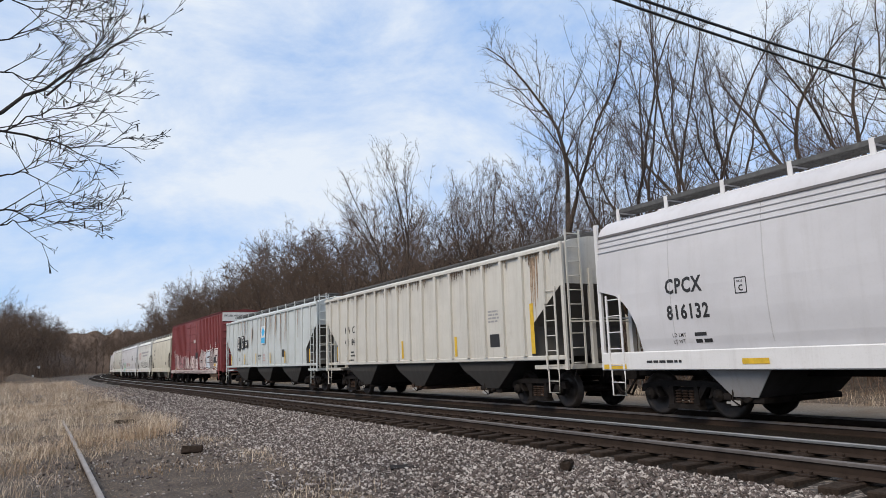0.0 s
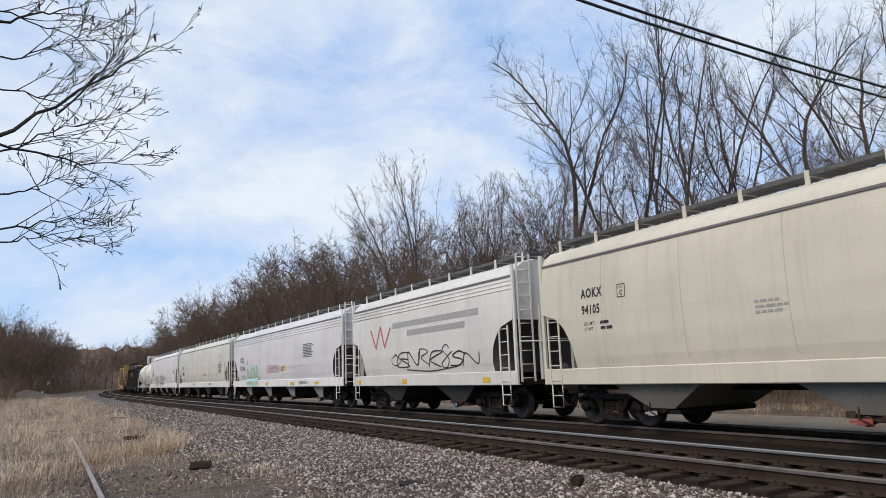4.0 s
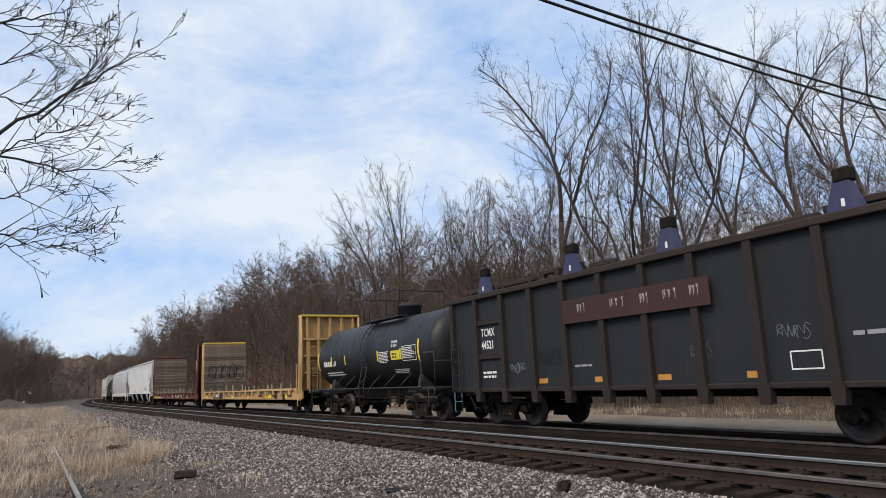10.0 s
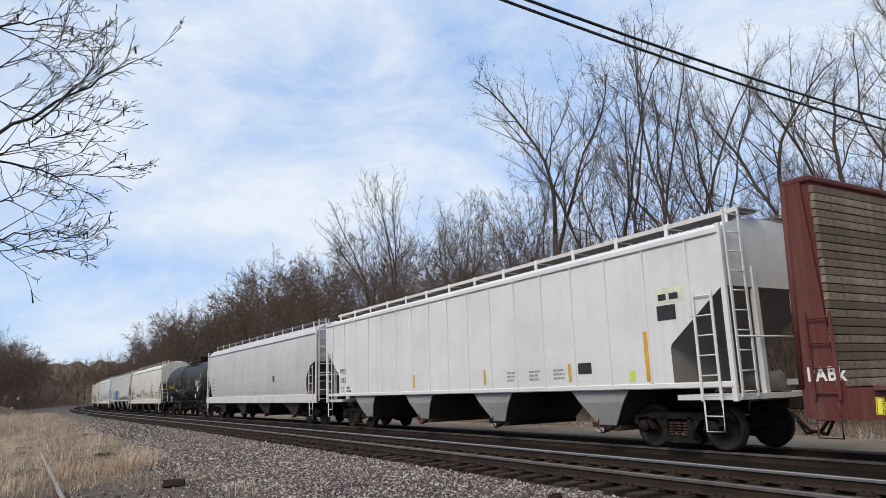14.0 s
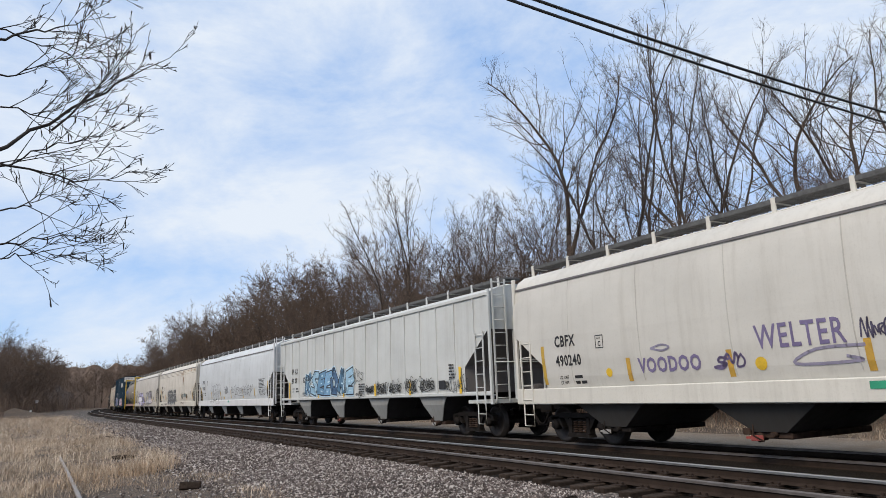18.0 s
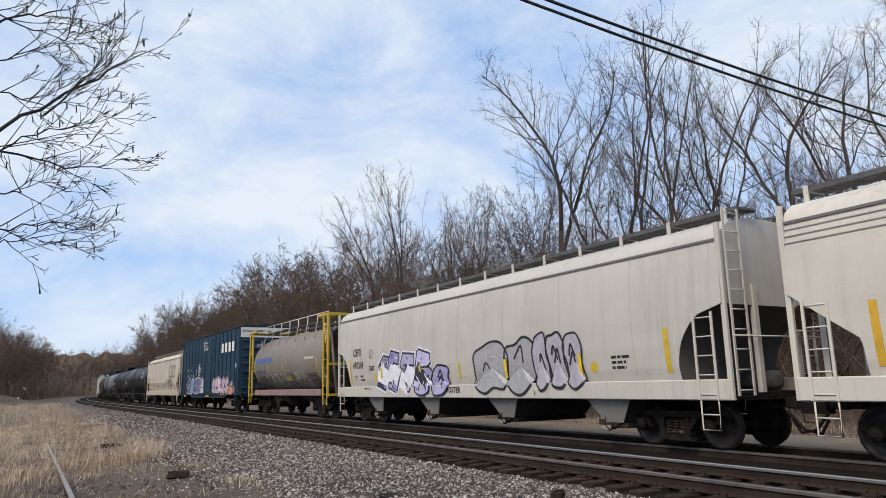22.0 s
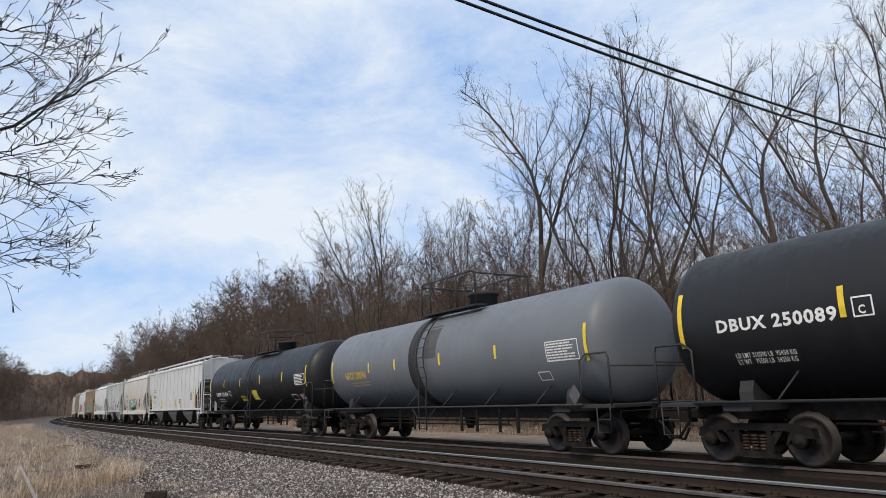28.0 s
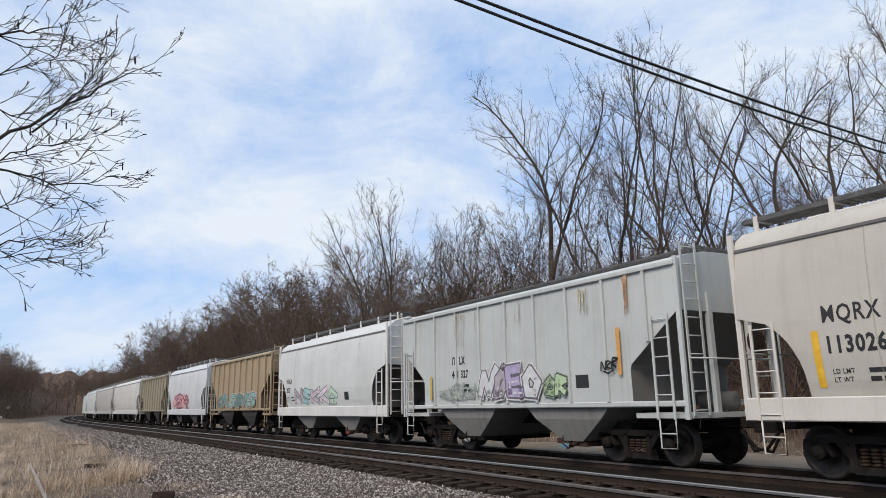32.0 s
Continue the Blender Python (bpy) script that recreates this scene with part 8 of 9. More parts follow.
stuff_mesh("ballast_stones", np.concatenate(parts_v), np.concatenate(parts_f), STONE, "loose grey and brown broken ballast stones", "stones")

# crib stone between and beside the rails: oil and the train's shade in one colour
rings = []
for s in list(np.arange(-60, 60, 2.0)) + list(np.arange(60, 420, 5.0)):
    rings.append([(on_line(s, o)[0], on_line(s, o)[1], z + 0.008) for o, z in ((-5.36, -0.278), (-4.8, -0.232), (-2.0, -0.225), (1.5, -0.262), (2.3, -0.30), (3.2, -0.44))])
m, nt, p = nodes("oily_shaded_stone")
v = coord(nt, (1, 1, 1))
c = mix(nt, ramp(nt, noise_tex(nt, v, 30, 5, 0.7), 0.35, 0.7), (0.007, 0.006, 0.005), (0.038, 0.031, 0.026))
nt.links.new(c, p.inputs["Base Color"])
p.inputs["Roughness"].default_value, p.inputs["Specular IOR Level"].default_value = 0.95, 0.08
bump(nt, p, noise_tex(nt, v, 24, 4, 0.7), 1.0, 0.04)
tagged(part("track_bed", Geo().loft(rings, False, False, True), m, None), "crib stone under both tracks, darkened by oil and painted shade", "ballast", kind="structure")

# pale gravel strip beyond the far track
rings = []
for s in np.arange(-60, 110, 1.5):
    rings.append([(on_line(s, o + 0.3 * noise.noise((s * 0.3, o, 8)))[0], on_line(s, o + 0.3 * noise.noise((s * 0.3, o, 8)))[1], z + 0.015 * noise.noise((s * 0.8, o, 2))) for o, z in ((3.2, -0.46), (3.9, -0.425), (5.2, -0.40), (6.4, -0.375), (7.2, -0.385), (7.6, -0.44))])
m, nt, p = nodes("pale_gravel")
v = coord(nt, (1, 1, 1))
c = mix(nt, ramp(nt, noise_tex(nt, v, 26, 7, 0.75), 0.3, 0.7), (0.11, 0.088, 0.066), (0.38, 0.325, 0.265))
c = mix(nt, scaled(nt, ramp(nt, noise_tex(nt, v, 0.7, 5, 0.65), 0.42, 0.62), 0.85), c, (0.20, 0.15, 0.10))
nt.links.new(c, p.inputs["Base Color"])
p.inputs["Roughness"].default_value = 0.95
bump(nt, p, noise_tex(nt, v, 30, 4, 0.7), 0.8, 0.03)
tagged(part("road", Geo().loft(rings, False, False, True), m, None), "pale gravel strip beyond the far track", "road", kind="structure")

# ---- tracks ----
HEAD = [(-0.036, -0.045), (-0.036, -0.012), (-0.026, -0.002), (0.0, 0.0), (0.026, -0.002), (0.036, -0.012), (0.036, -0.045)]
WEB = [(-0.036, -0.0452), (-0.010, -0.058), (-0.009, -0.135), (-0.07, -0.158), (-0.075, -0.172), (0.075, -0.172), (0.07, -0.158), (0.009, -0.135), (0.010, -0.058), (0.036, -0.0452)]
S_RAIL = list(np.arange(-70, 60, 2.0)) + list(np.arange(60, 420, 5.0))


def add_rail(track, off, z, shine, s_list=S_RAIL, head=None):
    for name, sec, mat in (("rail_web", WEB, RAIL_WEB), ("rail_head", HEAD, head or shine)):
        rings = []
        for s in s_list:
            x, y, a = on_line(s, off)
            rings.append([(x + d * math.cos(a), y + d * math.sin(a), z + q) for d, q in sec])
        part(name, Geo().loft(rings, name == "rail_head", True), mat, track)


def tie_geo(w=0.23, l=2.6, h=0.17):
    g = Geo()
    return g.box(-l / 2, l / 2, -w / 2, w / 2, -h, 0, 0.015)


def plate_geo():
    g = Geo().box(-0.19, 0.19, -0.10, 0.10, 0, 0.018)
    for x in (-0.11, 0.11):
        for y in (-0.06, 0.06):
            g.box(x - 0.018, x + 0.018, y - 0.012, y + 0.012, 0.018, 0.05)
    return g


RAIL_DULL = plain((0.16, 0.14, 0.13), 0.5, 0.6, 3, 0.3, tag="dull_rail_head")
for name, off, z, s0, s1 in (("near_track", NEAR_OFF, NEAR_Z, -14, 62), ("far_track", 0.0, FAR_Z, -14, 40)):
    track = tagged(new("railway_track"), "railway track of rusty rails on dark wooden ties", "track", kind="structure")
    add_rail(track, off - 0.752, z, RAIL_DULL if off < 0 else RAIL_DULL)
    add_rail(track, off + 0.752, z, RAIL_HEAD if off < 0 else RAIL_DULL)
    s, k = s0, 0
    while s < s1:
        x, y, a = on_line(s, off + 0.04 * math.sin(k * 2.3))
        t = part("tie", shared(("tie",), tie_geo), TIE_MAT, track)
        t.location, t.rotation_euler = (x, y, z - 0.188 + 0.006 * math.sin(k * 1.7)), (0, 0, a + 0.03 * math.sin(k * 3.1))
        if off < 0:
            for e in (-0.752, 0.752):
                x, y, a = on_line(s, off + e)
                pl = part("tie_plate", shared(("tie_plate",), plate_geo), RAIL_WEB, track)
                pl.location, pl.rotation_euler = (x, y, z - 0.189), (0, 0, a)
        s += 0.52
        k += 1
siding = tagged(new("siding_track"), "disused siding rail half sunk in dirt and grass", "track", kind="structure")
add_rail(siding, -11.9, -0.25, RAIL_DULL, list(np.arange(-45, 15, 1.0)), plain((0.30, 0.26, 0.23), 0.55, 0.5, 4, 0.3, tag="rusty_rail_head"))
add_rail(siding, -13.4, -0.34, RAIL_DULL, list(np.arange(-45, 9, 1.0)))


# ---- dry grass ----
def grass(count, s_range, o_range, tall, rng, clump=0.22, per=26, gate=None):
    n = count // per
    s, o = rng.uniform(s_range[0], s_range[1], n), rng.uniform(o_range[0], o_range[1], n)
    keep = np.array([noise.noise((a * 0.28, b * 0.5, 2)) + 0.55 * noise.noise((a * 1.3, b * 1.5, 6)) > (gate if gate is not None else -0.25) for a, b in zip(s, o)])
    s, o = s[keep], o[keep]
    n = len(s)
    a = np.interp(s, LINE_S, LINE_A)
    cx, cy = np.interp(s, LINE_S, LINE_X) + o * np.cos(a), np.interp(s, LINE_S, LINE_Y) + o * np.sin(a)
    cz = np.array([soil_z(q) for q in o]) - 0.03
    hgt = rng.uniform(tall[0], tall[1], n)
    x, y, z = (np.repeat(q, per) for q in (cx, cy, cz))
    x, y = x + rng.normal(0, clump, n * per), y + rng.normal(0, clump, n * per)
    h = np.repeat(hgt, per) * rng.uniform(0.45, 1.1, n * per)
    d, lean = rng.uniform(0, 6.28, n * per), rng.uniform(0.1, 1.5, n * per) ** 1.3 * h
    w = rng.uniform(0.0018, 0.0042, n * per)
    px, py = -np.sin(d) * w, np.cos(d) * w
    v = np.stack([np.stack([x - px, y - py, z], 1), np.stack([x + px, y + py, z], 1),
                  np.stack([x + np.cos(d) * lean * 0.35 - px, y + np.sin(d) * lean * 0.35 - py, z + h * 0.6], 1), np.stack([x + np.cos(d) * lean * 0.35 + px, y + np.sin(d) * lean * 0.35 + py, z + h * 0.6], 1),
                  np.stack([x + np.cos(d) * lean, y + np.sin(d) * lean, z + h], 1)], 1)
    m = n * per
    base = (np.arange(m) * 5)[:, None]
    quads, tris = base + np.array([0, 1, 3, 2]), base + np.array([2, 3, 4])
    return v.reshape(-1, 3), [tuple(q) for q in quads] + [tuple(q) for q in tris]


def straw_mat():
    """Dead grass: every blade has its tone, and whole patches are bleached, russet or rotted grey-brown."""
    m, nt, p = nodes("dry_straw")
    g = nt.nodes.new("ShaderNodeNewGeometry").outputs["Random Per Island"]
    c = ramp(nt, g, 0.0, 1.0, (0.26, 0.19, 0.13, 1), (0.80, 0.68, 0.54, 1))
    v = coord(nt, (1, 1, 0.0))
    c = mix(nt, scaled(nt, ramp(nt, noise_tex(nt, v, 0.55, 5, 0.6), 0.47, 0.62), 0.72), c, (0.17, 0.115, 0.07))
    c = mix(nt, scaled(nt, ramp(nt, noise_tex(nt, v, 0.21, 3, 0.5), 0.5, 0.66), 0.6), c, (0.33, 0.20, 0.10))
    nt.links.new(c, p.inputs["Base Color"])
    p.inputs["Roughness"].default_value = 0.9
    return m


STRAW = straw_mat()
gr = np.random.default_rng(5)
gvs, gfs, at = [], [], 0
for args in ((52000, (2.0, 30), (-17.5, -11.2), (0.08, 0.5)), (30000, (0.5, 30), (-17.5, -10.4), (0.03, 0.16)), (17000, (7, 30), (-11.3, -9.1), (0.15, 0.55)), (26000, (28, 100), (-18, -9.2), (0.3, 0.8)), (9000, (-6, 5), (-17, -12.2), (0.06, 0.32)), (6000, (-5, 8), (-11.7, -8.8), (0.04, 0.22)),
             (30000, (-30, 90), (6.4, 9.6), (0.1, 0.4)), (6001, (-30, 90), (3.5, 7.0), (0.05, 0.2)), (9001, (34, 120), (-9.8, -7.4), (0.1, 0.4))):
    v, f = grass(*args, gr, gate=0.0 if args[0] == 52000 else 0.05 if args[0] in (17000, 6000, 6001, 9000) else -0.3)
    gvs.append(v)
    gfs += [tuple(int(i) + at for i in q) for q in f]
    at += len(v)
stuff_mesh("dry_grass", np.concatenate(gvs), gfs, STRAW, "dead straw-coloured grass in ragged tufts", "grass")

# a few loose things on the ground
rng = random.Random(3)
for (s, o, sx, sy, sz, rot, name, label, cat) in ((3.0, -9.94, 0.20, 0.09, 0.09, 20, "wood_chunk", "dark rotten chunk of tie wood on gravel", "wood"), (-4.2, -6.35, 0.13, 0.07, 0.08, 70, "wood_chunk", "splintered dark wood lying on ballast", "wood"),
                                            (-2.0, -7.74, 0.20, 0.16, 0.02, 10, "metal_plate", "flat dark round-edged plate on the stones", "plate"), (12.5, -10.2, 0.3, 0.1, 0.08, 40, "wood_chunk", "dark broken wood at the edge of the grass", "wood"),
                                            (27.0, -9.6, 0.5, 0.12, 0.1, 15, "wood_chunk", "old dark timber lying beside the ballast", "wood")):
    x, y, a = on_line(s, o)
    g = Geo().box(-sx, sx, -sy, sy, 0, sz * 1.6, min(sx, sy, sz * 0.8) * 0.35)
    g.v = [(p[0] + rng.uniform(-0.02, 0.02), p[1] + rng.uniform(-0.02, 0.02), p[2] + rng.uniform(-0.01, 0.01)) for p in g.v]
    ob = tagged(part(name, g, TIE_MAT if name == "wood_chunk" else STEEL_DARK, None), label, cat)
    z = float(np.interp(o, [c[0] for c in CROSS], [c[1] for c in CROSS])) if o > -8.9 else soil_z(o)
    ob.location, ob.rotation_euler = (x, y, z - 0.01), (0, 0, radians(rot))
for k, (s, o) in enumerate(((128, -15.3), (129, -14.0))):
    x, y, _ = on_line(s, o)
    ob = tagged(part("marker_post", Geo().box(-0.16, 0.16, -0.06, 0.06, -0.1, 1.1, 0.03), plain((0.75, 0.75, 0.73), 0.6, 0, 4, 0.1, tag="white_post"), None), "short white marker post in the grass", "post", "marker posts by the siding")
    ob.location = (x, y, soil_z(o))
x, y, _ = on_line(170, -16)
sig = tagged(new("line_signal"), "slim grey signal post with a white lamp head beside the track", "signal")
sig.location = (x, y, soil_z(-16))
part("mast", Geo().tube([(0, 0, -0.1), (0, 0, 2.6)], 0.07, 8), STEEL_DARK, sig)
part("lamp_head", Geo().box(-0.28, 0.28, -0.12, 0.12, 2.4, 3.0, 0.05), plain((0.75, 0.76, 0.78), 0.5, 0, 4, 0.1, tag="white_post"), sig)
x, y, _ = on_line(105, -15)
mv, mf = [], []
for j in range(9):
    for k in range(18):
        r, t = j / 8, 2 * math.pi * k / 18
        mv.append((x + r * 7 * math.cos(t) + r * 2 * math.sin(t * 2), y + r * 4.5 * math.sin(t), -0.5 + 1.7 * (1 - r) ** 1.3 + 0.12 * noise.noise((r * 5, t * 2, 0)) * (1 - r)))
for j in range(8):
    for k in range(18):
        mf.append((j * 18 + k, j * 18 + (k + 1) % 18, (j + 1) * 18 + (k + 1) % 18, (j + 1) * 18 + k))
tagged(part("dirt_mound", Geo().add(mv, mf, True), ground_mat(), None), "low mound of brown dirt at the siding's end", "mound")


# ---- bare trees ----
BARK = bark_mat("bark", (0.040, 0.030, 0.025), (0.110, 0.083, 0.068))
TWIG = islands("twigs", (0.036, 0.025, 0.019), (0.145, 0.102, 0.080), 0.95, (0.076, 0.053, 0.041))
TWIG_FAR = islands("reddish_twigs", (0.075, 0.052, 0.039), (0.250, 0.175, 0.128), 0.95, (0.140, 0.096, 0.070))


def bough(rng, p, d, length, r, steps, wander, lift):
    """A bending line of points with radii that taper to the tip."""
    pts, rad = [p.copy()], [r]
    d = d.normalized()
    for k in range(steps):
        d = (d + Vector((rng.uniform(-1, 1), rng.uniform(-1, 1), rng.uniform(-0.7, 0.7))) * wander + Vector((0, 0, lift))).normalized()
        p = p + d * (length / steps)
        pts.append(p.copy())
        rad.append(max(r * (1 - 0.8 * (k + 1) / steps), 0.0035))
    return pts, rad, d


def off_dir(rng, d, angle):
    a = d.cross(Vector((rng.uniform(-1, 1), rng.uniform(-1, 1), rng.uniform(-1, 1)))).normalized()
    return (Matrix.Rotation(angle, 3, a) @ d).normalized()


def spike(g, a, b, r):
    """A pointed three-sided twig."""
    d = (b - a).normalized()
    u = d.cross(Vector((0.3, 0.2, 0.93))).normalized() * r
    v = d.cross(u)
    g.add([a + u, a - u * 0.5 + v * 0.87, a - u * 0.5 - v * 0.87, b], [(0, 1, 3), (1, 2, 3), (2, 0, 3)])


def grow(seed, height, leaders, fork, spread, n1, n2, n3, fat=1.0, twig=0.008, crook=1.0, lift=1.0):
    """Wood (trunk and limbs) and fine twigs of one bare tree, as two gathered meshes, and the height of its top."""
    rng = random.Random(seed)
    wood, fine = Geo(), Geo()
    tr = height * 0.0135 * fat
    unit = height / 15
    base, rad, d = bough(rng, Vector((0, 0, -0.2)), Vector((rng.uniform(-0.1, 0.1), rng.uniform(-0.1, 0.1), 1)), height * fork, tr, 5, 0.06, 0.1)
    rad = [tr * (1.25 if k == 0 else 1 - 0.25 * k / 5) for k in range(len(rad))]
    wood.tube(base, rad, 8)

    def twigs(path, count, long):
        """Short crooked shoots along a branch, each with a few finer ones."""
        n = len(path) - 1
        for m in range(count):
            q = 0.12 + 0.88 * (m + rng.random()) / count
            k = min(int(q * n), n - 1)
            p = path[k].lerp(path[k + 1], q * n - k)
            cd = off_dir(rng, (path[k + 1] - path[k]).normalized(), rng.uniform(0.35, 0.95))
            cp, cr_, _ = bough(rng, p, cd, rng.uniform(0.45, 1.0) * long * (1.15 - 0.5 * q), twig * 1.45, 3, 0.34 * crook, 0.16 * lift)
            fine.tube(cp, [max(x, twig * 0.6) for x in cr_], 3, False)
            for w in range(n3):
                k3 = rng.randint(0, 2)
                p3 = cp[k3].lerp(cp[k3 + 1], rng.random())
                ed = off_dir(rng, (cp[k3 + 1] - cp[k3]).normalized(), rng.uniform(0.4, 1.0))
                e1 = p3 + ed * rng.uniform(0.16, 0.4) * long
                spike(fine, p3, e1, twig * 0.9)
                if w % 2:
                    e0 = p3.lerp(e1, 0.55)
                    spike(fine, e0, e0 + off_dir(rng, ed, rng.uniform(0.4, 0.8)) * rng.uniform(0.12, 0.28) * long, twig * 0.75)

    wide, tall = height * (0.20 + 0.30 * spread), height * (0.94 - 0.5 * fork - 0.24)
    mid_z = height * 0.94 - tall

    def reach(p, d):
        """How far it is from p along d to the rounded outline of the crown."""
        a = Vector((p.x / wide, p.y / wide, (p.z - mid_z) / tall))
        b = Vector((d.x / wide, d.y / wide, d.z / tall))
        bb, ab, cc = b.dot(b), a.dot(b), a.dot(a) - 1
        return max(0.0, (-ab + math.sqrt(max(0.0, ab * ab - bb * cc))) / bb)

    for i in range(leaders):
        az = 2 * math.pi * (i + rng.uniform(-0.3, 0.3)) / leaders
        tilt = spread * rng.uniform(0.35, 1.15) if leaders > 1 else 0.05
        dd = Vector((math.cos(az) * math.sin(tilt), math.sin(az) * math.sin(tilt), math.cos(tilt)))
        root = base[-1] if i % 2 == 0 else base[-2]
        ln = max(height * 0.3, reach(root, dd) * rng.uniform(0.86, 1.04))
        lp, lr, _ = bough(rng, root, dd, ln, tr * (0.75 if leaders < 3 else 0.55), 10, 0.24 * crook, 0.05 * lift)
        wood.tube(lp, lr, 5)
        twigs(lp[6:], max(3, n2), unit * 0.9)
        for j in range(n1):
            q = 0.18 + 0.8 * (j + rng.random()) / n1
            k = min(int(q * 10), 9)
            p = lp[k].lerp(lp[k + 1], q * 10 - k)
            bd = off_dir(rng, (lp[k + 1] - lp[k]).normalized(), rng.uniform(0.4, 0.95))
            bl = min(ln * rng.uniform(0.4, 0.62), max(0.7 * unit, reach(p, bd) * rng.uniform(0.8, 1.0)))
            bp, br, _ = bough(rng, p, bd, bl, lr[k] * 0.38 + 0.006, 6, 0.27 * crook, 0.11 * lift)
            wood.tube(bp, br, 4 if fat > 0.77 else 3, False)
            twigs(bp, n2, unit)
            if bl > 2.4 * unit:
                kk = rng.randint(1, 3)
                fp, fr, _ = bough(rng, bp[kk], off_dir(rng, (bp[kk + 1] - bp[kk]).normalized(), rng.uniform(0.5, 0.9)), bl * 0.55, br[kk] * 0.7, 5, 0.27 * crook, 0.12 * lift)
                wood.tube(fp, fr, 3, False)
                twigs(fp, max(3, n2 - 2), unit)
    return wood, fine, max(v[2] for v in fine.v)


TREE_TOP = {}


def bare_tree(seed, height, leaders, fork, spread, n1, n2, n3, fat=1.0, twig=0.008, label="tall bare grey-brown tree at the wood's edge", name="bare_tree", twigs=None, crook=1.0, lift=1.0):
    wood, fine, top = grow(seed, height, leaders, fork, spread, n1, n2, n3, fat, twig, crook, lift)
    t = tagged(part(name, wood, BARK, None), label, "tree", "bare trees along the line")
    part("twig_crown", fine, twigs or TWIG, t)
    TREE_TOP[t.name] = top
    return t


def at_bearing(az, dist):
    return dist * math.sin(radians(az)), dist * math.cos(radians(az))


def plant(t, x, y, turn, k=1.0, tilt=0.0):
    _, o = line_off(x, y)
    m = Matrix.Translation((x, y, soil_z(o) - 0.05)) @ Matrix.Rotation(turn, 4, "Z") @ Matrix.Rotation(tilt, 4, "X")
    t.scale = (k, k, k)
    t.matrix_basis = m @ Matrix.Diagonal((k, k, k, 1))
    return t


# single trees that stand out above the wood: kind, bearing, distance, elevation of the top, turn
rng = random.Random(21)
big = [bare_tree(141, 17.0, 6, 0.20, 0.50, 8, 8, 4, 0.62, 0.0055), bare_tree(142, 17.0, 4, 0.30, 0.36, 9, 8, 4, 0.62, 0.0055), bare_tree(143, 16.0, 3, 0.36, 0.34, 10, 8, 4, 0.62, 0.0055),
       bare_tree(144, 16.5, 2, 0.45, 0.25, 12, 8, 4, 0.6, 0.0055), bare_tree(145, 16.5, 6, 0.22, 0.42, 8, 6, 3, 0.62, 0.008, crook=0.8), bare_tree(146, 12.0, 7, 0.12, 0.62, 8, 9, 5, 0.6, 0.007)]
spots = [(4, -4.7, 48, 18.8, 0.3), (0, 14.6, 34, 28.6, 1.0), (1, 19.3, 33, 28.5, 2.2), (3, 9.4, 35, 26.2, 4.4), (2, 22.6, 36, 24.6, 3.9), (3, 27.2, 36, 25.5, 1.2), (3, 31.4, 35, 24.6, 2.0), (2, 35.4, 33, 27.0, 5.0), (0, 33.5, 41, 22.0, 0.4),
         (5, 8.2, 36, 20.0, 2.7), (5, 4.4, 41, 17.0, 4.1), (5, 12.5, 31, 19.0, 0.9), (2, 1.2, 45, 16.0, 2.9), (5, 24.5, 33, 16.5, 1.7), (5, 29.0, 32, 17.0, 3.3)]
used = set()
for kind, az, dist, el, turn in spots:
    x, y = at_bearing(az, dist)
    _, o = line_off(x, y)
    t = big[kind] if kind not in used else copy_thing(big[kind], Matrix.Identity(4))
    used.add(kind)
    plant(t, x, y, turn, (dist * math.tan(radians(el)) + EYE_Z - soil_z(o)) / TREE_TOP[big[kind].name])
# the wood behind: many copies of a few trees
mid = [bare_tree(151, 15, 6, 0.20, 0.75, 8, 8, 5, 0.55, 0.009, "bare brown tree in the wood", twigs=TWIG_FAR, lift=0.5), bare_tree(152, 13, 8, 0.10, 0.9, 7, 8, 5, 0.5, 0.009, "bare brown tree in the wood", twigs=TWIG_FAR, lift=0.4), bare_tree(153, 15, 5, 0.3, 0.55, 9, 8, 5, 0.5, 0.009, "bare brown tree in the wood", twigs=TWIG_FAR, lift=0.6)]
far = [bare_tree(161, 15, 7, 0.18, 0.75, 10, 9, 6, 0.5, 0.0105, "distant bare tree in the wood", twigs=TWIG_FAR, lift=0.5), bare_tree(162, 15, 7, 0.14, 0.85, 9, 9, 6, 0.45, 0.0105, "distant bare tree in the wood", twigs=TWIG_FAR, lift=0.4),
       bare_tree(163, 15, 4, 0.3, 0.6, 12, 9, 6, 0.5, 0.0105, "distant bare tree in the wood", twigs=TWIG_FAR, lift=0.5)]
first = set()


def put(pool, s, o, k):
    kind = rng.randrange(len(pool))
    x, y, _ = on_line(s, o)
    key = (id(pool), kind)
    t = pool[kind] if key not in first else copy_thing(pool[kind], Matrix.Identity(4))
    first.add(key)
    plant(t, x, y, rng.uniform(0, 6.28), k, rng.uniform(-0.05, 0.05))


for row in range(5):
    s = -40 + row * 1.1
    while s < 62:
        near = s < 22
        put(mid, s, 11 + row * 5 + rng.uniform(-2, 2), rng.uniform(0.6, 0.85) if s < 10 else rng.uniform(0.65, 0.95) if near else rng.uniform(0.82, 1.04))
        s += rng.uniform(3.2, 4.8) + row * 0.8
for row in range(3):
    s = 58 + row
    while s < 235:
        put(far, s, 10.5 + row * 6.5 + rng.uniform(-2.5, 2.5), rng.uniform(1.0, 1.24) * (0.98 + 0.1 * row))
        s += rng.uniform(5.5, 8.0)
for k in range(70):
    put(mid, rng.uniform(-38, 30), rng.uniform(9.5, 27), rng.uniform(0.3, 0.62))
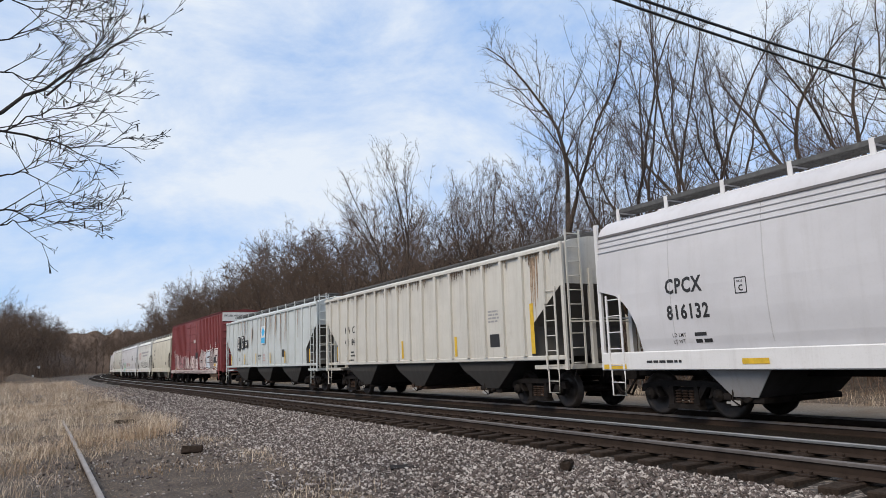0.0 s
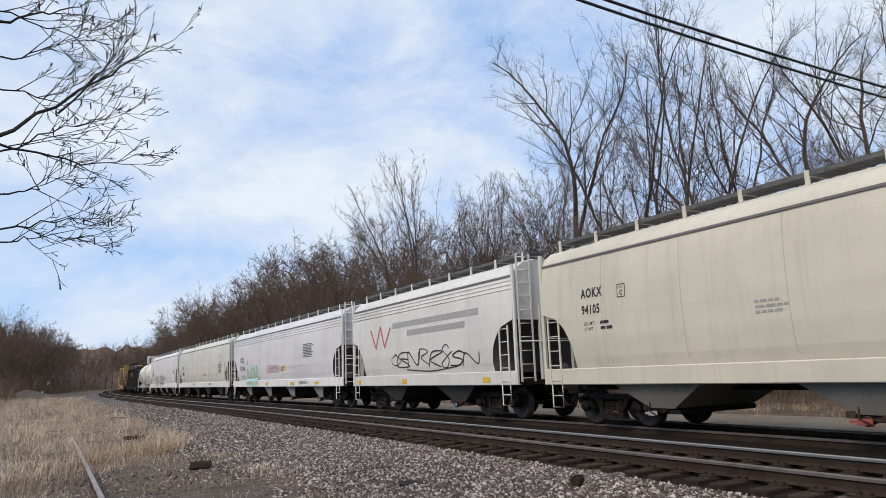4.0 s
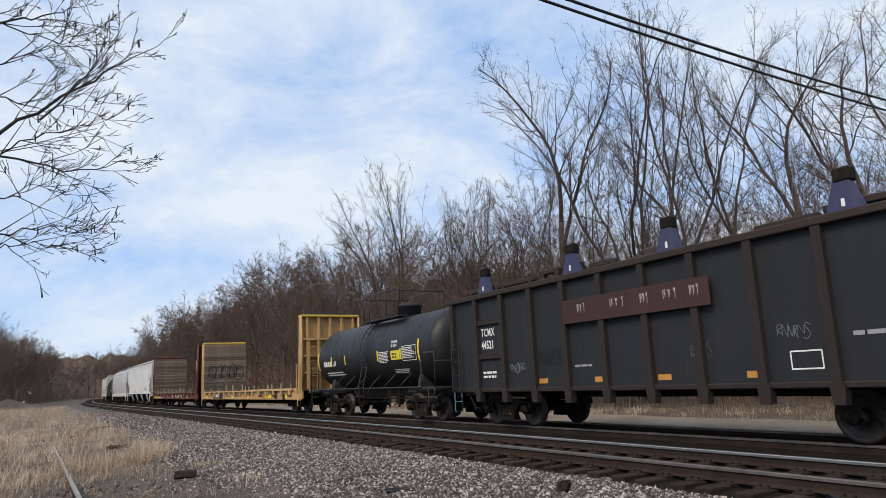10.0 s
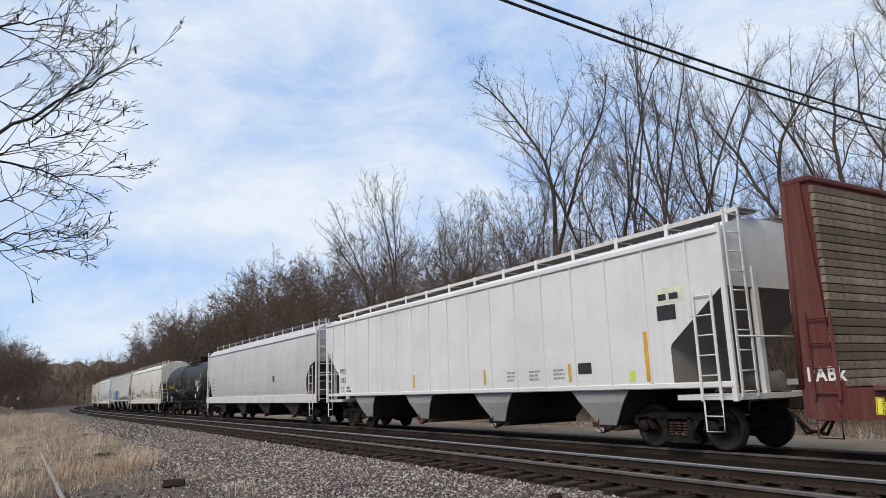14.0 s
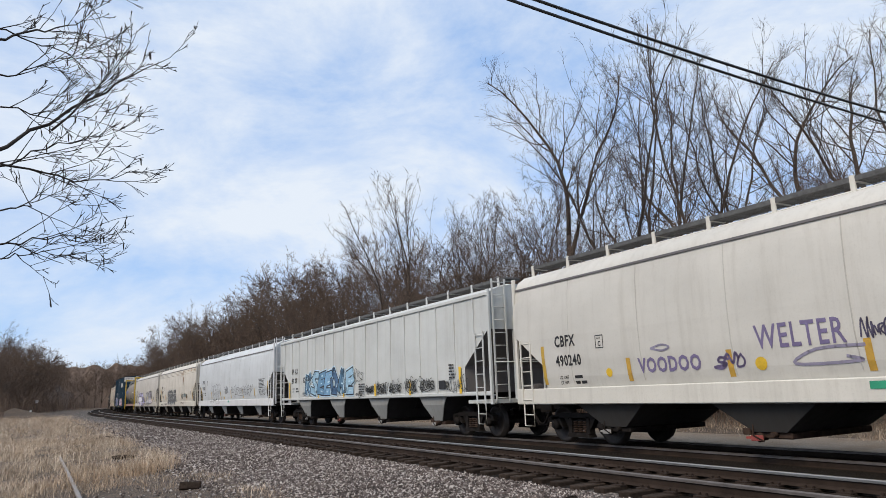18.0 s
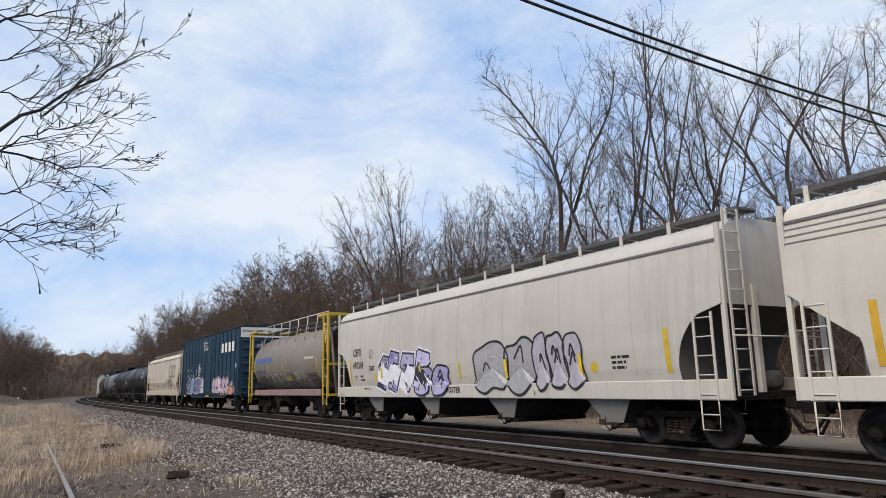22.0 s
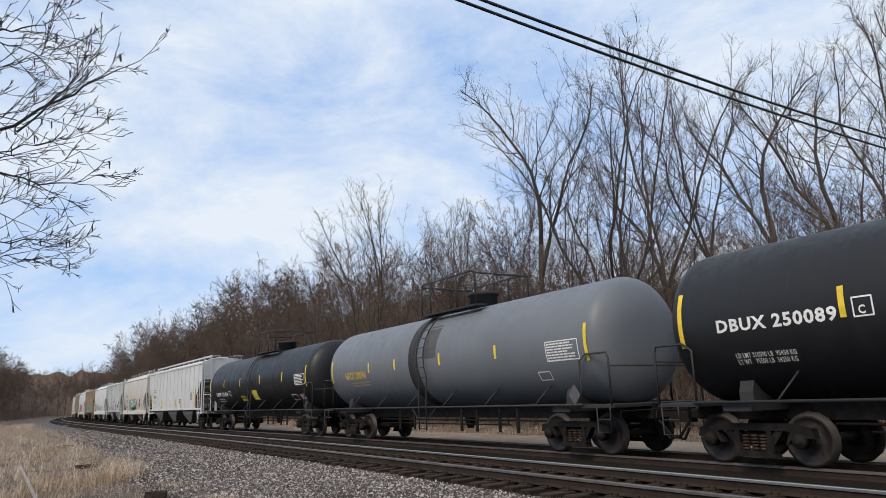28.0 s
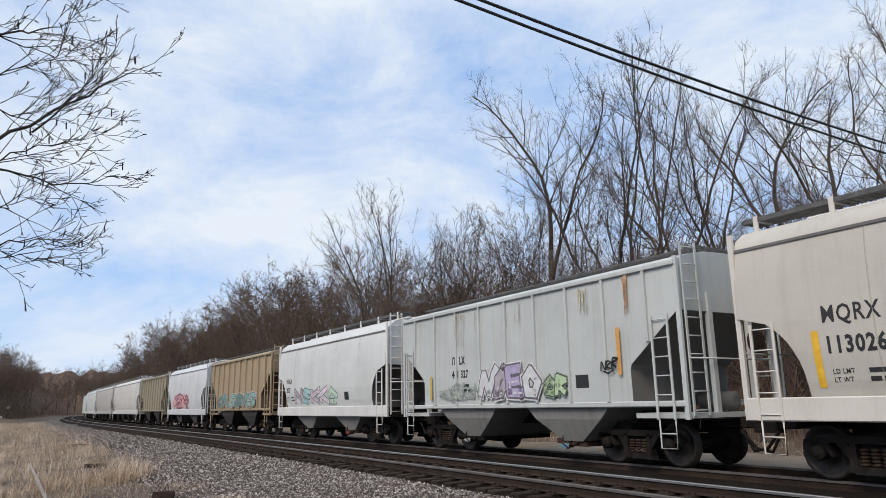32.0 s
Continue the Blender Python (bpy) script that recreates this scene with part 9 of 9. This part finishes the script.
# the far side of the field on the left, and the trees across the bend
left = 0
while left < 84:
    s, o = rng.uniform(95, 240), rng.uniform(-45, -17)
    x, y, _ = on_line(s, o)
    if -37 < math.degrees(math.atan2(x, y)) < -26.6:
        put(far, s, o, rng.uniform(0.8, 1.15) * (0.75 + s / 480))
        left += 1
for k in range(40):
    az, dist = rng.uniform(-36, -16), rng.uniform(270, 325)
    x, y = at_bearing(az, dist)
    t = copy_thing(far[k % 3], Matrix.Identity(4))
    plant(t, x, y, rng.uniform(0, 6.28), rng.uniform(1.15, 1.5))

# the depth of the wood, too far in to tell stem from stem
def deep_wood(dark, pale):
    m, nt, p = nodes("deep_wood")
    c = mix(nt, ramp(nt, noise_tex(nt, coord(nt, (1.0, 1.0, 0.22)), 3.4, 10, 0.8), 0.33, 0.7), dark, pale)
    c = mix(nt, scaled(nt, ramp(nt, noise_tex(nt, coord(nt, (0.3, 0.3, 0.3)), 1.0, 4), 0.4, 0.7), 0.4), c, tuple(0.85 * q for q in pale))
    nt.links.new(c, p.inputs["Base Color"])
    p.inputs["Roughness"].default_value = 1.0
    return m


# east wood kept dark: the shade among its stems is put into the colour
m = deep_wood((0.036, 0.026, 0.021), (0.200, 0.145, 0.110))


def twig_edge(g, rng, x, y, z, n, long, r):
    """Crooked shoots standing out of the top of a far wood in loose fans."""
    for _ in range(max(1, n // 5)):
        p = Vector((x + rng.uniform(-1, 1), y + rng.uniform(-1, 1), z + rng.uniform(-1.4, 0.0)))
        d = Vector((rng.uniform(-0.6, 0.6), rng.uniform(-0.6, 0.6), 1)).normalized()
        q = p + d * rng.uniform(0.25, 0.5) * long
        spike(g, p, q, r)
        for _ in range(4):
            a = p.lerp(q, rng.uniform(0.2, 0.9))
            spike(g, a, a + off_dir(rng, d, rng.uniform(0.3, 0.9)) * rng.uniform(0.1, 0.3) * long, r * 0.8)


edge_rng = random.Random(88)
# west and north woods paler and greyer: distance haze is painted into them
hazy_wood = deep_wood((0.083, 0.062, 0.052), (0.220, 0.165, 0.133))
for name, o0, s0, s1, lo, hi in (("backdrop_wood_east", 31.0, -70, 262, 9.6, 13.6), ("backdrop_wood_west", -42.0, 62, 300, 6.0, 8.0)):
    rings, fringe = [], Geo()
    s = s0
    while s <= s1:
        x, y, _ = on_line(s, o0 + 1.5 * noise.noise((s * 0.1, 0, 4)) + (13 * min(1, max(0, (62 - s) / 36)) if o0 > 0 else 0))
        top = lo + (hi - lo) * min(1, max(0, (s - 22) / 40)) + 1.8 * noise.noise((s * 0.13, 3, 0)) + 2.2 * noise.noise((s * 0.55, 7, 0))
        rings.append([(x, y, -1.0), (x + 0.3, y + 0.3, top * 0.5), (x + 0.8, y + 0.8, top), (x + 3.0, y + 3.0, top * 0.9), (x + 4.0, y + 4.0, -1.0)])
        twig_edge(fringe, edge_rng, x + 0.8, y + 0.8, top, 60, 5.5, 0.012)
        s += 0.8
    wood = tagged(part(name, Geo().loft(rings, True, False, True), m if o0 > 0 else hazy_wood, None), "deep brown mass of a leafless wood", "wood", kind="structure")
    part("twig_fringe", fringe, TWIG, wood)
rings, fringe = [], Geo()
for k in range(160):
    az, dist = -40 + 30 * k / 159, 330
    x, y = at_bearing(az, dist)
    top = 17.0 + 2.5 * noise.noise((k * 0.25, 0, 9)) + 2.0 * noise.noise((k * 1.0, 2, 9))
    rings.append([(x, y, -2), (x, y, top), (x * 1.03, y * 1.03, -2)])
    twig_edge(fringe, edge_rng, x, y, top, 10, 5.0, 0.06)
wood = tagged(part("backdrop_wood_north", Geo().loft(rings, True, False, True), hazy_wood, None), "far brown wood closing the view down the line", "wood", kind="structure")
part("twig_fringe", fringe, TWIG, wood)


def brush(count, s_range, o_range, tall, rng, thick=0.010, shoots=5, reach=0.18):
    """Thickets: bent stems, each with a few side shoots, as three-sided twigs."""
    s, o = rng.uniform(s_range[0], s_range[1], count), rng.uniform(o_range[0], o_range[1], count)
    a = np.interp(s, LINE_S, LINE_A)
    p0 = np.stack([np.interp(s, LINE_S, LINE_X) + o * np.cos(a), np.interp(s, LINE_S, LINE_Y) + o * np.sin(a), np.array([soil_z(q) for q in o]) - 0.05], 1)
    h = rng.uniform(tall[0], tall[1], count) * (0.6 + 0.6 * rng.random(count))
    lean = rng.normal(0, 0.30, (count, 2))
    p1 = p0 + np.concatenate([lean * h[:, None] * 0.4, (h * 0.5)[:, None]], 1)
    p2 = p0 + np.concatenate([(lean + rng.normal(0, 0.3, (count, 2))) * h[:, None], h[:, None]], 1)
    segs = [(p0, p1, thick * 1.6, thick * 1.2), (p1, p2, thick * 1.2, thick * 0.5)]
    for k in range(shoots):
        q = rng.random(count)[:, None]
        b = np.where(q < 0.35, p0 + (p1 - p0) * (0.4 + q), p1 + (p2 - p1) * q)
        e = b + np.concatenate([rng.normal(0, reach, (count, 2)) * h[:, None], (rng.uniform(-0.5, 1.2, count) * reach * h)[:, None]], 1)
        segs.append((b, e, thick * 0.7, thick * 0.4))
        for _ in range(2):
            m = b + (e - b) * rng.uniform(0.3, 0.9, (count, 1))
            segs.append((m, m + np.concatenate([rng.normal(0, reach * 0.55, (count, 2)), rng.normal(0.04, reach * 0.5, (count, 1))], 1) * h[:, None], thick * 0.55, thick * 0.4))
    vs, fs, at = [], [], 0
    for b, e, r0, r1 in segs:
        ring = np.array([(1, 0, 0), (-0.5, 0.87, 0), (-0.5, -0.87, 0)])
        v = np.concatenate([b[:, None] + ring[None] * r0, e[:, None] + ring[None] * r1], 1)
        n = (np.arange(count) * 6)[:, None]
        if r1 < thick * 0.45:
            v, n = np.concatenate([v[:, :3], e[:, None]], 1), (np.arange(count) * 4)[:, None]
            for j in range(3):
                fs += (n + at + np.array([j, (j + 1) % 3, 3])).tolist()
        else:
            for j in range(3):
                fs += (n + at + np.array([j, (j + 1) % 3, 3 + (j + 1) % 3, 3 + j])).tolist()
        vs.append(v.reshape(-1, 3))
        at += v.shape[0] * v.shape[1]
    return np.concatenate(vs), fs


br = np.random.default_rng(9)
BRUSH_DARK = islands("brown_brush_twigs", (0.070, 0.049, 0.037), (0.290, 0.205, 0.150), 0.95, (0.135, 0.094, 0.070))
BRUSH = islands("brush_twigs", (0.099, 0.066, 0.050), (0.374, 0.255, 0.190), 0.95, (0.209, 0.140, 0.104))
for args, label in (((8500, (-40, 60), (8.5, 24), (1.4, 4.6), br, 0.0085, 6, 0.2), "dense leafless brown undergrowth below the trees"), ((5200, (55, 240), (8, 22), (2.0, 6.0), br, 0.014), "leafless brown thicket along the far wood"),
                    ((3200, (24, 150), (-30, -16), (1.2, 4.0), br, 0.013), "leafless brown brush beside the field"), ((2600, (110, 270), (-42, -14), (2.5, 6.5), br, 0.02), "distant brown thicket across the field"),
                    ((2600, (-45, 62), (14, 36), (5.5, 11), br, 0.009, 10, 0.12), "tall leafless thicket deep in the wood"), ((1500, (55, 130), (14, 30), (5, 9), br, 0.012, 8, 0.12), "tall leafless thicket deep in the wood")):
    v, f = brush(*args)
    stuff_mesh("undergrowth", v, f, BRUSH_DARK if args[2][0] < 0 else BRUSH, label, "brush")

# the tree beside the camera: its trunk stands out of view, its boughs reach in
near_tree = tagged(new("near_tree"), "bare dark tree with catkins reaching over the siding", "tree")
nx0, ny0 = -9.6, 6.2
near_tree.location = (nx0, ny0, -0.4)
DARK_BARK = bark_mat("dark_bark", (0.018, 0.015, 0.014), (0.045, 0.038, 0.034))
part("trunk", Geo().tube([(0, 0, -0.2), (0.1, 0.05, 2.0), (0.05, 0.1, 4.0), (-0.1, 0.1, 7.0), (0, 0, 9.5)], [0.24, 0.19, 0.16, 0.1, 0.03], 10), DARK_BARK, near_tree)
rng = random.Random(77)
# boughs: bearing and height angle where each enters the view, half way and at its tip, distance, thickness
for a0, e0, am, em, a1, e1, dist, r in ((-33.6, 18.6, -29.0, 22.1, -23.2, 26.0, 7.6, 0.026), (-30.0, 21.3, -28.2, 23.6, -27.4, 27.0, 7.6, 0.012), (-34.1, 25.6, -31.6, 26.5, -28.6, 28.6, 7.4, 0.015), (-34.1, 25.5, -31.0, 25.0, -27.9, 26.1, 7.7, 0.010),
                                        (-33.9, 23.2, -32.0, 24.0, -28.4, 25.5, 8.0, 0.010), (-33.4, 16.7, -29.6, 16.0, -23.8, 17.4, 7.9, 0.016), (-33.5, 17.2, -31.0, 18.5, -26.6, 20.3, 8.2, 0.013), (-33.2, 14.0, -31.9, 14.5, -30.2, 15.5, 8.4, 0.010),
                                        (-33.4, 11.3, -30.2, 12.0, -27.1, 11.7, 8.3, 0.013), (-33.4, 10.4, -31.4, 10.8, -27.4, 10.1, 8.6, 0.010), (-34.5, 28.4, -31.5, 30.0, -27.6, 31.5, 7.5, 0.017), (-33.9, 20.6, -31.0, 20.3, -27.0, 21.6, 8.1, 0.010)):
    def spot(az, el, d):
        x, y = at_bearing(az, d)
        return Vector((x - nx0, y - ny0, d * math.tan(radians(el)) + EYE_Z + 0.4))
    p0, pm, p1 = spot(a0, e0, dist), spot(am, em, dist + 0.15), spot(a1, e1, dist + 0.3)
    root = Vector((0.0, 0.05, max(1.5, p0.z - 0.75 * max(0.2, p1.z - p0.z))))
    start = p0 + (p0 - pm) * 0.7
    path, n = ([root, root.lerp(start, 0.6)] if a0 < -31 else []), 12
    skip = len(path)
    for k in range(n + 1):
        q = k / n
        a = start.lerp(pm, min(1, q * 2)) if q < 0.5 else pm.lerp(p1, q * 2 - 1)
        path.append(a + Vector((rng.uniform(-0.03, 0.03), rng.uniform(-0.05, 0.05), rng.uniform(-0.03, 0.03))))
    rad = [r * 1.3, r * 1.15][:skip] + [max(r * (1 - 0.9 * (k / n) ** 0.8), 0.003) for k in range(n + 1)]
    ob = part("bough", Geo().tube(path, rad, 6), DARK_BARK, near_tree)
    fine, pods = Geo(), Geo()

    def spray(p, d, ln, rr, depth):
        """A side branch that bends back to the level and forks on."""
        steps = 6 if depth == 0 else 4
        tp, trd, _ = bough(rng, p, d, ln, rr, steps, 0.16, 0.035)
        fine.tube(tp, [max(x, 0.0022) for x in trd], 4 if depth == 0 else 3, False)
        if depth < 2:
            for m in range((4, 2)[depth]):
                j = rng.randint(1, steps - 1)
                along = (tp[j + 1] - tp[j]).normalized()
                side = (along + Vector((rng.uniform(-0.3, 0.3), rng.uniform(-0.5, 0.5), rng.choice((-1, 1)) * rng.uniform(0.25, 0.75)))).normalized()
                spray(tp[j].lerp(tp[j + 1], rng.random()), side, ln * rng.uniform(0.25, 0.5), rr * 0.62, depth + 1)
        if depth and rng.random() < 0.025:
            e = tp[-2]
            pods.tube([e, e + Vector((0, 0, -0.02)), e + Vector((0.006, 0, -0.08)), e + Vector((0.006, 0, -0.09))], [0.003, 0.008, 0.007, 0.002], 5)

    for k in range(9):
        q = 0.12 + 0.86 * (k + rng.random()) / 9
        i = min(int(q * n), n - 1) + skip
        along = (path[i + 1] - path[i]).normalized()
        d = (along + Vector((rng.uniform(-0.25, 0.25), rng.uniform(-0.5, 0.5), (-1) ** k * rng.uniform(0.15, 0.55)))).normalized()
        spray(path[i].lerp(path[i + 1], rng.random()), d, rng.uniform(0.45, 1.0) * (1.15 - 0.75 * q), 0.0062 * (1.15 - q * 0.55), 0)
    part("twig_spray", fine, DARK_BARK, ob)
    if pods.v:
        part("catkin_cluster", pods, DARK_BARK, ob)["kind"] = "stuff"

# ---- overhead cables ----
CABLE = plain((0.012, 0.012, 0.013), 0.5, 0, 3, 0.2, tag="cable_sheath")
for (a0, e0, a1, e1, hgt, r) in ((7.53, 30.2, 34.0, 16.7, 8.0, 0.034), (9.76, 29.98, 34.1, 17.38, 8.3, 0.036)):
    d0, d1 = hgt / math.tan(radians(e0)), hgt / math.tan(radians(e1))
    p0, p1 = Vector((*at_bearing(a0, d0), EYE_Z + hgt)), Vector((*at_bearing(a1, d1), EYE_Z + hgt))
    u = (p1 - p0)
    pts = [p0 + u * q + Vector((0, 0, 0.35 * (q - 0.5) ** 2 - 0.0875 * 1.0)) for q in np.linspace(-2.2, 4.0, 40)]
    tagged(part("overhead_cable", Geo().tube(pts, r, 6), CABLE, None), "thick black overhead cable slung across the line", "cable", "pair of overhead cables")


# ---- what moves ----
def motions():
    for car, mid0, base in CARS:
        rows = []
        for t in range(33):
            s = mid0 - gone(t)
            x0, y0, _ = on_line(s - base / 2)
            x1, y1, _ = on_line(s + base / 2)
            rows.append((t, Matrix.Translation(((x0 + x1) / 2, (y0 + y1) / 2, FAR_Z)) @ Matrix.Rotation(math.atan2(y0 - y1, x0 - x1), 4, "Z")))
        walk(car, rows)
    # every wheelset rolls without slip, so all at the same end of a truck share one turn
    for end, sets in WHEELSETS.items():
        rows = [(k / FPS, Matrix.Translation((end * 0.889, 0, WHEEL_R)) @ Matrix.Rotation(gone(k / FPS) / WHEEL_R, 4, "Y")) for k in range(32 * FPS + 1)]
        walk(sets[0], rows)
        for w in sets[1:]:
            w.rotation_mode = "QUATERNION"
            keys = w.animation_data_create()
            keys.action = sets[0].animation_data.action
            keys.action_slot = sets[0].animation_data.action_slot


motions()
